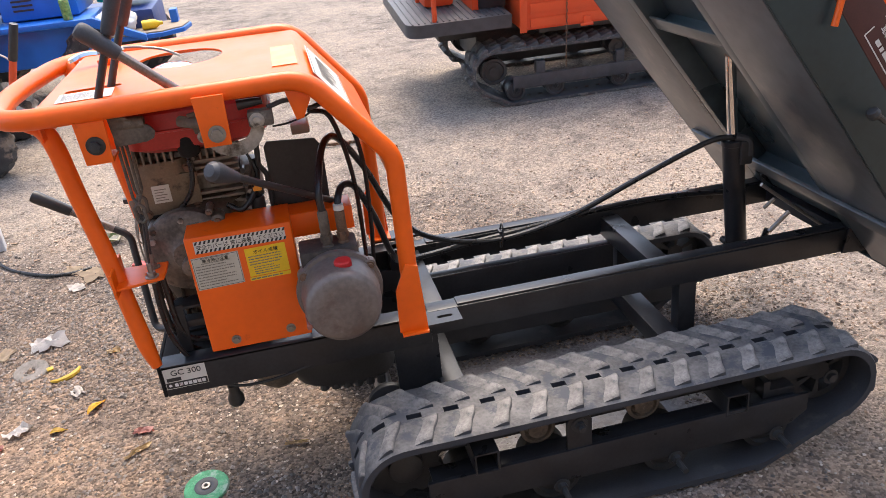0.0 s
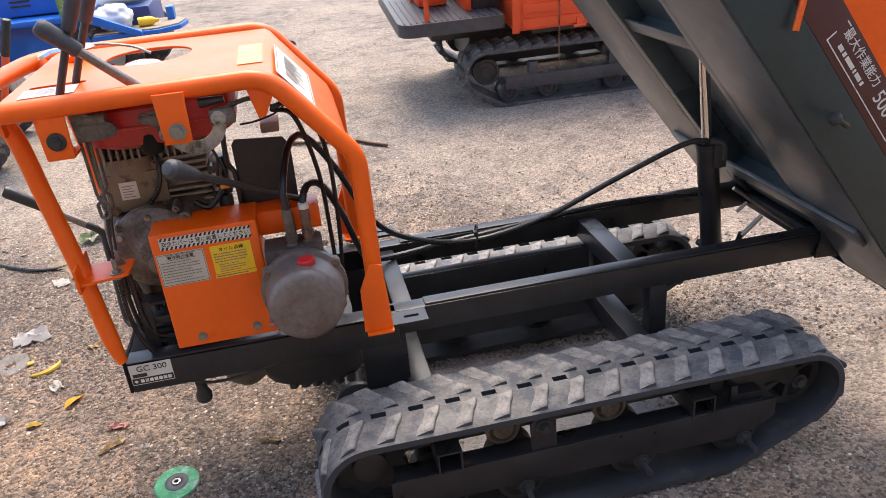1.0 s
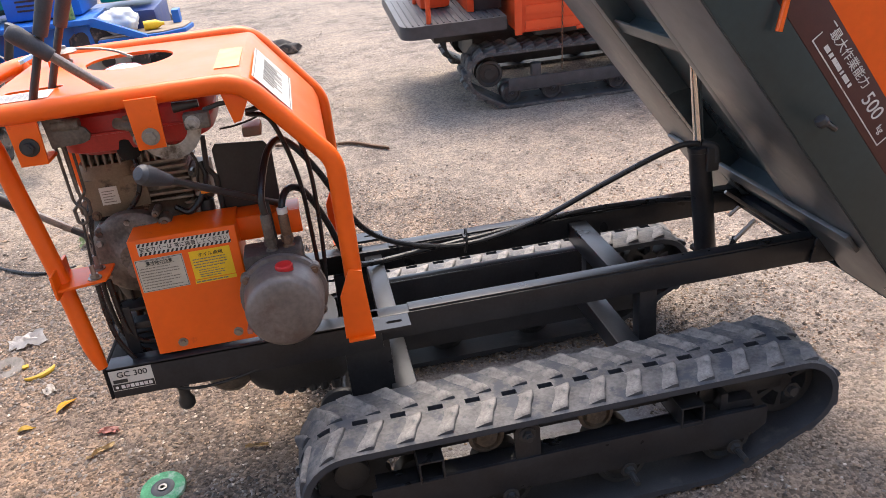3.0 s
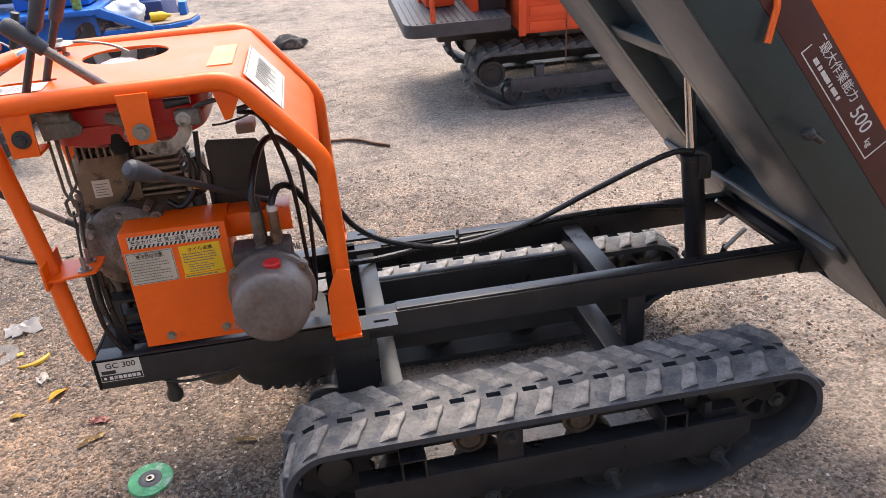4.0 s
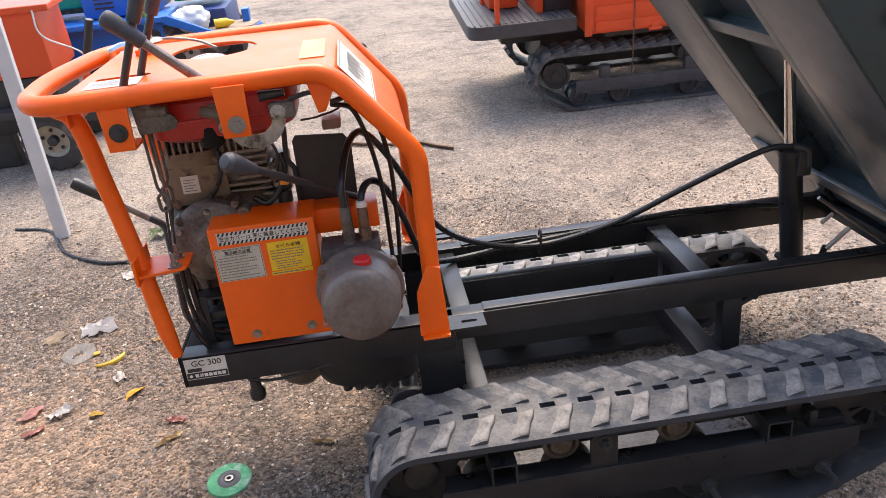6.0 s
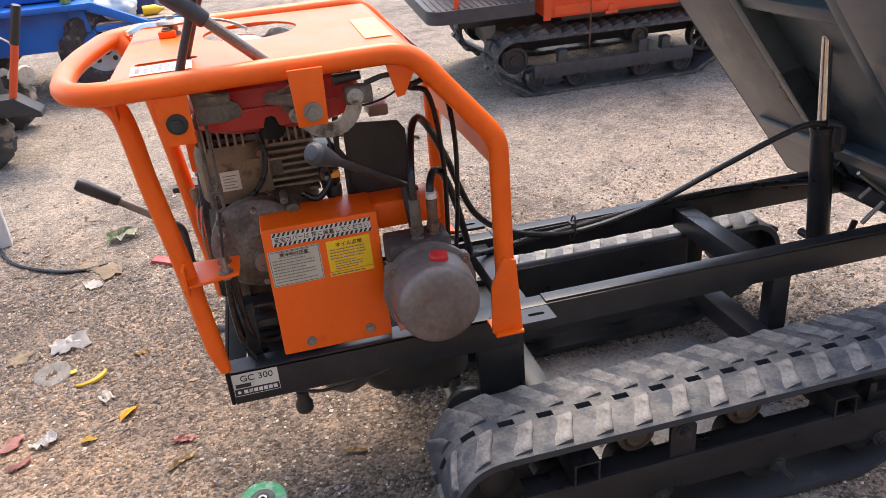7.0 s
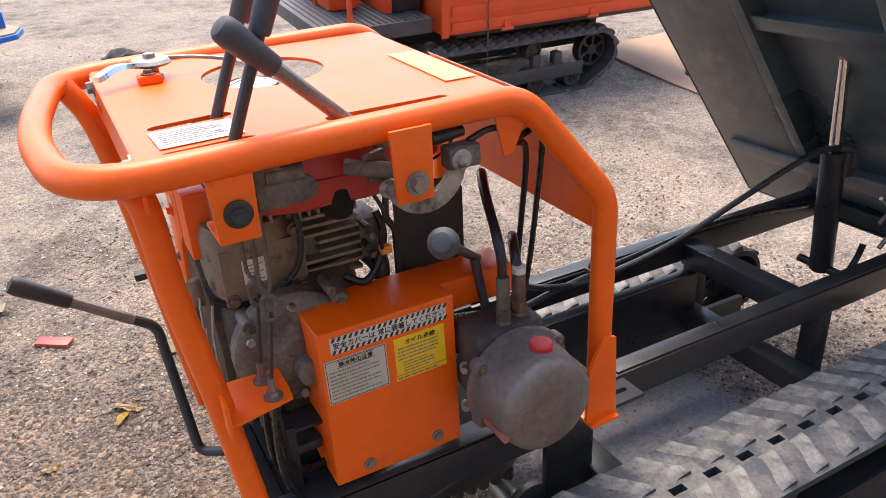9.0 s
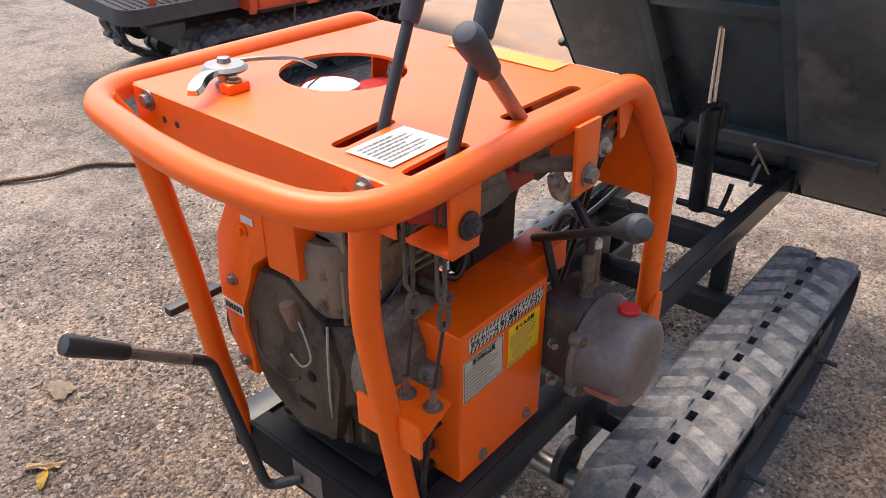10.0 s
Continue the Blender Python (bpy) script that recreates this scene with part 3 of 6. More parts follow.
def undercarriage(side):
    """Belt, sprocket, idler, rollers and side frame of one side; side -1 near, 1 far."""
    yc = MID + side * 0.305
    y0, y1 = yc - 0.09, yc + 0.09
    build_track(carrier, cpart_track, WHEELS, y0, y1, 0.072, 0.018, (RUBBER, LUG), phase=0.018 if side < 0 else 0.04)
    yo = y0 + 0.008 if side < 0 else y1 - 0.008          # the outer side plate
    def span(a, b):
        return (yo + a, yo + b) if side < 0 else (yo - b, yo - a)
    # bar added under the belt's top run so that its holes look dark
    cpart("track_guide", box(0.36, 1.1, yc - 0.024, yc + 0.024, 0.18, 0.2, 0.003), BLACK_FLAT)
    sp = bmesh.new()
    x, z, r = WHEELS[0]
    teeth = 9
    prof = []
    for k in range(teeth * 4):
        rr = (0.074, 0.08, 0.08, 0.074)[k % 4] if k % 4 in (1, 2) else 0.066
        a = 2 * math.pi * k / (teeth * 4)
        prof.append((x + rr * math.cos(a), z + rr * math.sin(a)))
    prism(prof, yc - 0.012, yc + 0.012, "y", sp)
    rod((x, yc - 0.03, z), (x, yc + 0.03, z), 0.034, 20, sp, bevel=0.003)
    cpart("sprocket", sp, BLACK_FLAT)
    cpart("drive_axle", rod((x, min(yc, MID), z), (x, max(yc, MID), z), 0.02, 16), STEEL)
    cpart("idler_wheel", wheel(WHEELS[1][:2], 0.07, yc - 0.03, yc + 0.03, 6, 0.022), BLACK_FLAT)
    a, b = span(0.0, 0.008)
    plate = bmesh.new()
    prism([(0.33, 0.108), (0.36, 0.093), (1.02, 0.088), (1.085, 0.1), (1.12, 0.125), (1.12, 0.166), (0.33, 0.16)], a, b, "y", plate, 0.0012)
    c0, c1 = span(0.008, 0.05)
    box(0.34, 1.1, c0, c1, 0.151, 0.157, 0.001, plate)
    side_plate = cpart("side_plate", plate, BLACK)
    for rx in (0.43, 0.59, 0.83, 1.055):
        ry0, ry1 = span(0.03, 0.14)
        cpart("road_wheel", wheel((rx, 0.074), 0.052, ry0, ry1, 0, 0.018), BLACK_FLAT, label="black steel road wheel")
        o = yo + side * 0.0
        cpart("axle_bolt", bolt((rx, o, 0.082), (0, side, 0), 0.011, 0.01, stud=0.032), BLACK_FLAT)
    up0, up1 = span(0.004, 0.012)
    bm = prism([(0.605, 0.15), (0.655, 0.15), (0.655, 0.225), (0.645, 0.24), (0.615, 0.24), (0.605, 0.225)], up0, up1, "y", None, 0.001)
    cpart("roller_bracket", bm, BLACK)
    cpart("axle_bolt", bolt((0.63, up0 if side < 0 else up1, 0.216), (0, side, 0), 0.011, 0.008, stud=0.01), BLACK_FLAT)
    for rx in (0.56, 0.78):
        r0, r1 = span(0.04, 0.13)
        cpart("carrier_roller", wheel((rx, 0.196), 0.035, r0, r1, 0, 0.02), GRIME, label="grimy brown carrier roller")
    for sx in (0.445, 0.96):
        s0, s1 = span(-0.002, 0.2)
        st = bmesh.new()
        w, t = 0.024, 0.004
        for (ax, bx, az, bz) in ((-w, w, w - t, w), (-w, w, -w, -w + t), (-w, -w + t, -w + t, w - t), (w - t, w, -w + t, w - t)):
            box(sx + ax, sx + bx, s0, s1, 0.18 + az, 0.18 + bz, 0.0008, st)
        cpart("square_tube", st, BLACK)
    t0, t1 = span(0.05, 0.09)
    cpart("tension_arm", box(1.0, 1.18, t0, t1, 0.165, 0.195, 0.003), BLACK_FLAT)
    q0, q1 = span(0.02, 0.05)
    cpart("tension_bracket", prism([(1.03, 0.16), (1.1, 0.16), (1.1, 0.176), (1.045, 0.178), (1.045, 0.2), (1.03, 0.2)], q0, q1, "y", None, 0.001), BLACK)
    cpart("axle_bolt", bolt((1.182, q0 if side < 0 else q1, 0.178), (0, side, 0), 0.011, 0.008), BLACK_FLAT)

def cpart_track(name, bm, material, parent, label, smooth):
    return cpart(name, bm, material, None, label, smooth)

undercarriage(-1)
undercarriage(1)

# ---- tube frame, hood and its fittings ----
TUBE_N, TUBE_F, TZ, ZT = -0.062, 0.387, 0.896, 0.906
RISE = 0.03                              # the hood stands a little higher on its far side
R = 0.0163

def lift(bm):
    for v in bm.verts:
        if v.co.z > 0.6:
            v.co.z += RISE * (v.co.y + 0.05) * min((v.co.z - 0.6) / 0.25, 1)
    return bm

main = fillet([(0.363, TUBE_N, 0.41), (0.363, TUBE_N, 0.752), (0.236, TUBE_N, 0.902), (-0.232, TUBE_N, TZ), (-0.252, 0.1, TZ), (-0.246, 0.2, TZ), (-0.218, TUBE_F, TZ), (0.236, TUBE_F, 0.902), (0.363, TUBE_F, 0.752), (0.363, TUBE_F, 0.41)], [0, 0.07, 0.075, 0.095, 0.5, 0.5, 0.095, 0.075, 0.07, 0], 8)
cpart("tube_frame", lift(sweep(main, R, 16)), ORANGE, label="bent orange steel tube frame and handlebar")

def leg(pts):
    p = spline(pts, 8)
    n = len(p)
    return sweep(p, R, 16, radii=[0.93 * R * (1 if k < n - 9 else 1 - 0.045 * (k - n + 9)) for k in range(n)])

cpart("tube_leg", leg([(-0.195, -0.035, TZ - 0.004), (-0.172, -0.012, 0.855), (-0.162, 0.004, 0.74), (-0.143, 0.0, 0.6), (-0.127, -0.01, 0.46), (-0.117, -0.015, 0.408)]), ORANGE)
cpart("tube_leg", leg([(-0.21, 0.352, 0.91), (-0.182, 0.345, 0.85), (-0.162, 0.338, 0.72), (-0.142, 0.333, 0.53), (-0.131, 0.325, 0.43), (-0.1305, 0.32, 0.382)]), ORANGE)
for y, s in ((TUBE_N, -1), (TUBE_F, 1)):
    a, b = (y - 0.026, y + 0.03) if s < 0 else (y - 0.03, y + 0.026)
    cpart("foot", box(0.335, 0.385, a, b, 0.4075, 0.413, 0.001), ORANGE)
    a, b = (y - 0.018, y - 0.012) if s < 0 else (y + 0.012, y + 0.018)
    cpart("gusset", prism([(0.331, 0.413), (0.385, 0.413), (0.378, 0.545), (0.356, 0.552), (0.333, 0.5)], a, b, "y", None, 0.001), ORANGE)

def outline_fill(outer, holes, z0, z1):
    """A flat plate with holes in it."""
    bm = bmesh.new()
    loops = [outer] + holes
    layers = []
    for z in (z0, z1):
        es, made = [], []
        for lp in loops:
            vs = [bm.verts.new((p[0], p[1], z)) for p in lp]
            es += [bm.edges.new((vs[k], vs[(k + 1) % len(vs)])) for k in range(len(vs))]
            made.append(vs)
        bmesh.ops.triangle_fill(bm, use_beauty=True, edges=es)
        layers.append(made)
    for a, b in zip(*layers):
        for k in range(len(a)):
            bm.faces.new((a[k], a[(k + 1) % len(a)], b[(k + 1) % len(b)], b[k]))
    return bm

def slot(x0, y0, x1, y1, w, n=6):
    d = Vector((x1 - x0, y1 - y0)).normalized()
    s = Vector((-d.y, d.x))
    out = []
    for c, base in ((Vector((x1, y1)), 0), (Vector((x0, y0)), math.pi)):
        for k in range(n + 1):
            a = base - math.pi / 2 + math.pi * k / n
            out.append(tuple(c + w * (math.cos(a) * d + math.sin(a) * s)))
    return out

def ring(x, y, rx, ry, n=32):
    return [(x + rx * math.cos(2 * math.pi * k / n), y + ry * math.sin(2 * math.pi * k / n)) for k in range(n)]

hood_bm = outline_fill([(-0.17, -0.058), (0.236, -0.058), (0.236, 0.357), (-0.17, 0.357)],
                       [ring(0.024, 0.216, 0.078, 0.076), slot(-0.138, 0.05, -0.066, 0.058, 0.0085), slot(-0.14, -0.041, -0.064, -0.036, 0.008), slot(0.028, -0.024, 0.156, -0.024, 0.0085)], ZT - 0.004, ZT)
prism([(-0.173, ZT - 0.001), (-0.17, ZT), (-0.17, ZT - 0.05), (-0.173, ZT - 0.05)], -0.05, 0.352, "y", hood_bm)
box(-0.17, 0.23, 0.342, 0.356, ZT - 0.012, ZT - 0.004, 0.001, hood_bm)
hood = cpart("hood", lift(hood_bm), ORANGE, label="orange sheet steel hood with a round opening", smooth=25)
back = bmesh.new()
prism([(0.236, ZT), (0.247, ZT - 0.006), (0.347, ZT - 0.128), (0.356, ZT - 0.15), (0.356, ZT - 0.2), (0.353, ZT - 0.2), (0.353, ZT - 0.15), (0.344, ZT - 0.129), (0.245, ZT - 0.0095), (0.236, ZT - 0.004)], -0.064, 0.362, "y", back)
cpart("back_panel", lift(back), ORANGE, smooth=25)
side_web = prism([(0.2, 0.895), (0.25, 0.885), (0.226, 0.838), (0.214, 0.836)], -0.06, -0.056, "y", None, 0.0008)
cpart("hood_bracket", lift(side_web), ORANGE)
cpart("hood_bracket", lift(prism([(0.205, 0.9), (0.25, 0.89), (0.222, 0.8), (0.2, 0.8)], 0.347, 0.351, "y", None, 0.0008)), ORANGE)
for y in (-0.018, 0.322):
    cpart("bolt", lift(bolt((-0.173, y, ZT - 0.012), (-1, 0, 0), 0.008, 0.006)), STEEL)
# black discs stand in for the dark inside two small holes
for y, r in ((0.272, 0.004), (0.296, 0.004)):
    cpart("lip_hole", lift(rod((-0.1728, y, ZT - 0.028), (-0.1735, y, ZT - 0.028), r, 12)), INK)

# ---- hanger brackets under the near tube, levers and the throttle ----
def hanger(x0, x1, z0, y, back):
    """A folded orange strap hung from the tube, with a lower return behind it."""
    bm = prism([(x0, 0.9), (x1, 0.9), (x1 - 0.002, z0), (x0 + 0.004, z0)], y, y + 0.005, "y", None, 0.001)
    if back:
        box(x0 + 0.004, x1 - 0.002, y + 0.004, y + back, z0, z0 + 0.005, 0.001, bm)
    return bm

cpart("hanger_bracket", hanger(-0.12, -0.073, 0.815, -0.068, 0.06), ORANGE)
cpart("hanger_bracket", hanger(0.062, 0.11, 0.82, -0.088, 0.0), ORANGE)
cpart("pivot_bolt", bolt((-0.094, -0.069, 0.845), (0, -1, 0), 0.0092, 0.009, stud=0.004), BLACK_FLAT, label="black pivot bolt on a rubber washer")
cpart("rubber_washer", rod((-0.094, -0.0685, 0.845), (-0.094, -0.0725, 0.845), 0.0145, 24, bevel=0.001), GRIPB)
cpart("pivot_bolt", bolt((0.089, -0.0885, 0.84), (0, -1, 0), 0.0092, 0.008), STEEL, label="dull steel pivot bolt")
# crescent clutch arm and its clevis
arc = bmesh.new()
outer, inner = [], []
for k in range(15):
    a = radians(185 + 175 * k / 14)
    outer.append((0.112 + 0.05 * math.cos(a), 0.842 + 0.05 * math.sin(a)))
    inner.append((0.112 + 0.029 * math.cos(a), 0.842 + 0.029 * math.sin(a)))
prism(outer + inner[::-1], -0.062, -0.054, "y", arc)
cpart("crescent_arm", arc, CAST, label="grimy cast crescent arm")
cpart("clevis", box(0.138, 0.178, -0.07, -0.046, 0.836, 0.862, 0.004), GRIME)
cpart("pivot_bolt", bolt((0.152, -0.0705, 0.848), (0, -1, 0), 0.008, 0.006), CAST)
cpart("pivot_bolt", bolt((0.066, -0.0625, 0.832), (0, -1, 0), 0.007, 0.006), CAST)
cpart("pivot_pipe", rod((-0.06, -0.048, 0.868), (-0.02, -0.048, 0.866), 0.01, 16), GRIME)
cpart("link_plate", prism([(0.045, 0.868), (0.07, 0.872), (0.076, 0.838), (0.052, 0.834)], -0.05, -0.044, "y", None, 0.001), GRIME)
cpart("link_plate", prism([(-0.072, 0.886), (-0.045, 0.878), (-0.012, 0.86), (-0.006, 0.85), (-0.01, 0.84), (-0.022, 0.836), (-0.068, 0.834)], -0.055, -0.049, "y", None, 0.001), GRIME, label="grimy steel link plate")
# throttle cable from the clevis to the back bracket
cpart("throttle_cable", sweep(spline([(0.17, -0.055, 0.862), (0.2, -0.05, 0.868), (0.225, -0.052, 0.866)]), 0.004, 8), GRIPB)
cpart("cable_boot", rod((0.125, -0.052, 0.872), (0.165, -0.052, 0.874), 0.009, 12, r1=0.006), GRIPB)

def lever(base, tip, low, r, grip, grip_r, grip_mat, rod_mat):
    base, tip, low = Vector(base), Vector(tip), Vector(low)
    d = (tip - base).normalized()
    g0 = tip - d * grip
    bm = sweep(spline([low, base, g0 + d * 0.01], 4), r, 12)
    ob = cpart("lever", bm, rod_mat, label="steel hand lever")
    prof = [(0, 0), (grip_r * 0.72, 0), (grip_r * 0.8, 0.003), (grip_r * 0.9, grip * 0.45), (grip_r, grip * 0.76), (grip_r * 0.98, grip * 0.85), (grip_r * 0.9, grip * 0.92), (grip_r * 0.72, grip * 0.97), (grip_r * 0.42, grip * 0.995), (0, grip)]
    cpart("grip", lathe(prof, g0, d, 20), grip_mat, ob, "grey rubber hand grip")
    return ob

lever((0.032, -0.033, 0.911), (-0.079, -0.05, 1.018), (0.08, -0.027, 0.866), 0.0078, 0.068, 0.0145, GRIP, WORNROD)
lever((-0.077, -0.038, 0.912), (0.008, -0.038, 1.115), (-0.093, -0.038, 0.862), 0.0062, 0.122, 0.0134, GRIP, BLACK_FLAT)
lever((-0.073, 0.055, 0.912), (0.014, 0.055, 1.115), (-0.088, 0.055, 0.862), 0.0062, 0.122, 0.0134, GRIP, BLACK_FLAT)
# valve lever with a ball grip
vl = cpart("valve_lever", sweep([(0.252, 0.078, 0.638), (0.228, 0.045, 0.66), (0.1, -0.13, 0.782)], 0.0062, 12), BLACK_FLAT, label="bent black valve lever")
d = Vector((0.1 - 0.228, -0.13 - 0.045, 0.782 - 0.66)).normalized()
cpart("valve_spool", rod((0.232, 0.02, 0.575), (0.227, 0.042, 0.658), 0.0065, 12), BLACK_FLAT)
cpart("ball_grip", lathe([(0, -0.045), (0.009, -0.045), (0.0105, -0.035), (0.0145, -0.012), (0.0165, 0.002), (0.0155, 0.012), (0.01, 0.019), (0, 0.021)], (0.083, -0.153, 0.798), d, 20), GRIP, vl, "dusty grey ball grip")
# front shift lever
sl_pts = fillet([(-0.122, 0.205, 0.362), (-0.16, 0.235, 0.356), (-0.172, 0.3, 0.552), (-0.275, 0.308, 0.624)], [0, 0.02, 0.03, 0], 6)
sl = cpart("shift_lever", sweep(sl_pts, 0.0075, 12), BLACK_FLAT, label="bent black shift lever")
cpart("worn_rod", rod((-0.2, 0.302, 0.5716), (-0.272, 0.308, 0.622), 0.0079, 12), WORNROD, sl, "shift lever end worn to bare steel")
d = Vector((-0.34 + 0.275, 0.312 - 0.308, 0.67 - 0.624))
cpart("grip", lathe([(0, 0), (0.01, 0), (0.011, 0.006), (0.0125, 0.05), (0.0135, 0.07), (0.012, 0.079), (0, 0.082)], (-0.272, 0.308, 0.622), d, 18), GRIPB, sl, "shiny black plastic grip")
cpart("side_lever", box(-0.182, -0.1, 0.362, 0.378, 0.6, 0.612, 0.003), BLACK_FLAT, label="flat black lever end")
# bracket with two cable studs on the near leg
brk = prism([(-0.14, -0.04), (-0.062, -0.022), (-0.06, 0.0), (-0.06, 0.046), (-0.138, 0.05)], 0.581, 0.586, "z", None, 0.001)
box(-0.143, -0.138, -0.045, 0.05, 0.57, 0.615, 0.001, brk)
bracket = cpart("cable_bracket", brk, ORANGE, label="orange bracket holding two cable studs")
CABLES = (((-0.082, -0.011), (-0.05, -0.028)), ((-0.084, 0.028), (-0.055, 0.02)))
for (x, y), (tx, ty) in CABLES:
    st = bolt((x, y, 0.586), (0, 0, 1), 0.008, 0.007, stud=0.02)
    rod((x, y, 0.575), (x, y, 0.581), 0.009, 6, st)
    cpart("cable_stud", st, STEEL)
    cpart("pull_rod", rod((x, y, 0.6), (x + 0.4 * (tx - x), y + 0.4 * (ty - y), 0.7), 0.0022, 8), BLACK_FLAT)
    mid = Vector((x + 0.4 * (tx - x), y + 0.4 * (ty - y), 0.705))
    lk = bmesh.new()
    loop = [(0.0, 0.0, -0.014), (0.007, 0, -0.01), (0.008, 0, 0.012), (0.0, 0, 0.02), (-0.008, 0, 0.012), (-0.007, 0, -0.01)]
    sweep([mid + Vector(p) for p in fillet(loop, 0.005, 3, closed=True)], 0.003, 8, lk, closed=True)
    cpart("shackle", lk, GRIME)
    hk = bmesh.new()
    up = [(0.0, 0.0, 0.016), (-0.006, 0.004, 0.03), (-0.007, 0.004, 0.13), (0, 0.004, 0.142), (0.007, 0.004, 0.13), (0.006, 0.004, 0.03)]
    sweep([mid + Vector(p) for p in fillet(up, 0.006, 3, closed=True)], 0.0026, 8, hk, closed=True)
    cpart("long_link", hk, GRIME)
    cpart("conduit", sweep(spline([(x, y, 0.58), (x - 0.004, y + 0.01, 0.5), (x + 0.004, y + 0.02, 0.43), (x + 0.04, y + 0.03, 0.37), (x + 0.12, y + 0.05, 0.34), (0.22, 0.1, 0.3)]), 0.0045, 8), HOSE)
# throttle lever on the hood
tl = cpart("throttle_lever", lift(lathe([(0, 0), (0.013, 0), (0.013, 0.004), (0.009, 0.006), (0.009, 0.016), (0.024, 0.017), (0.026, 0.02), (0.022, 0.024), (0.008, 0.026), (0.007, 0.031), (0, 0.032)], (-0.103, 0.272, ZT), (0, 0, 1), 24)), STEEL, label="chromed throttle lever on a pivot")
def flat_lever(p0, p1, w0, w1, t):
    p0, p1 = Vector(p0), Vector(p1)
    d = (p1 - p0); L = d.length; d.normalize()
    s = Vector((-d.y, d.x, 0))
    bm = bmesh.new()
    rows = []
    for k in range(9):
        u = k / 8
        w = w0 + (w1 - w0) * u
        if k in (0, 8):
            w *= 0.6
        c = p0 + d * L * u + Vector((0, 0, 0.004 * math.sin(math.pi * u) - 0.01 * max(0, u - 0.6)))
        rows.append([bm.verts.new(c + s * w + Vector((0, 0, -t / 2))), bm.verts.new(c + s * w * 0.7 + Vector((0, 0, t / 2))), bm.verts.new(c - s * w * 0.7 + Vector((0, 0, t / 2))), bm.verts.new(c - s * w + Vector((0, 0, -t / 2)))])
    for a, b in zip(rows, rows[1:]):
        for i in range(4):
            bm.faces.new((a[i], a[(i + 1) % 4], b[(i + 1) % 4], b[i]))
    bm.faces.new(rows[0]); bm.faces.new(rows[-1][::-1])
    return bm
cpart("thumb_blade", lift(flat_lever((-0.12, 0.262, ZT + 0.02), (-0.172, 0.233, ZT + 0.02), 0.0055, 0.01, 0.006)), CHROME, tl, "chromed thumb blade")
cpart("pivot_block", lift(box(-0.125, -0.097, 0.237, 0.255, ZT, ZT + 0.011, 0.002)), ORANGE, tl, "orange painted pivot block")
cpart("bolt", lift(bolt((-0.111, 0.246, ZT + 0.011), (0, 0, 1), 0.006, 0.004)), RUSTY, tl)
cpart("cable_end", lift(sweep(spline([(-0.09, 0.28, ZT + 0.022), (-0.05, 0.268, ZT + 0.02), (-0.01, 0.262, ZT + 0.012), (0.02, 0.262, ZT - 0.004)]), 0.0026, 8)), STEEL, tl)

# ---- decals on the hood ----
def decal(name, w, h, m, material, label, parent):
    ob = part(name, box(0, w, 0, h, 0, 0.0006, 0), material, None, label)
    ob.data.transform(m)
    ob.parent = parent
    if parent is carrier:
        ob.matrix_basis = BASE
    return ob

def bars(rows, w, h, material, m, parent, name="print", seed=1, fill=0.92, lead=0.55):
    """Lines of small print too small to read, as short plain bars."""
    rnd = random.Random(seed)
    bm = bmesh.new()
    for k in range(rows):
        y1 = h * (1 - (k + 0.5 - lead / 2) / rows)
        y0 = y1 - h * lead / rows
        x = 0.0
        end = w * (fill if k % 3 else fill * (0.7 + 0.3 * rnd.random()))
        while x < end:
            L = min((0.25 + rnd.random() * 1.6) * (y1 - y0) * 2.0, end - x)
            vs = [bm.verts.new(p) for p in ((x, y0, 0), (x + L, y0, 0), (x + L, y1, 0), (x, y1, 0))]
            bm.faces.new(vs)
            x += L + (y1 - y0) * 0.45
    bmesh.ops.transform(bm, matrix=m, verts=bm.verts)
    ob = part(name, bm, material)
    ob.parent = parent
    ob["kind"] = "stuff"
    return ob

def flat_on_hood(x, y, turn):
    z = ZT + RISE * (y + 0.05)
    return Matrix.Translation((x, y, z + 0.001)) @ Matrix.Rotation(math.atan(RISE), 4, "X") @ Matrix.Rotation(radians(turn), 4, "Z")

m = flat_on_hood(-0.146, -0.024, 3)
dc = decal("decal", 0.084, 0.056, m, WHITE, "worn white instruction decal", hood)
bars(7, 0.07, 0.044, TANKGREY, m @ Matrix.Translation((0.006, 0.006, 0.0012)), dc, seed=4, lead=0.4)
m = flat_on_hood(0.232, 0.028, 90)
dc = decal("decal", 0.165, 0.042, m, GLARE_YELLOW, "yellow caution decal paled for glare", hood)
sl_ang = math.atan2(0.122, 0.1)
mb = Matrix.Translation((0.2526, 0.2, ZT - 0.006 + RISE * 0.265)) @ Matrix(((0, math.cos(sl_ang), math.sin(sl_ang), 0), (-1, 0, 0, 0), (-RISE, -math.sin(sl_ang), math.cos(sl_ang), 0), (0, 0, 0, 1))) @ Matrix.Translation((0, 0, 0.0012))
dc = decal("decal", 0.23, 0.085, mb, WHITE, "white maker's decal with black markings", carrier)
bm = bmesh.new()
rnd = random.Random(12)
x0 = 0.03
while x0 < 0.19:
    w, h0 = rnd.uniform(0.005, 0.013), rnd.choice((0.024, 0.03, 0.042))
    vs = [bm.verts.new((x, y, 0.0011)) for x, y in ((x0, 0.022), (x0 + w, 0.022), (x0 + w + 0.25 * h0, 0.022 + h0), (x0 + 0.25 * h0, 0.022 + h0))]
    bm.faces.new(vs)
    x0 += w + rnd.uniform(0.003, 0.005)
box(0.004, 0.226, 0.003, 0.0045, 0.0008, 0.0014, 0, bm); box(0.004, 0.226, 0.08, 0.0815, 0.0008, 0.0014, 0, bm)
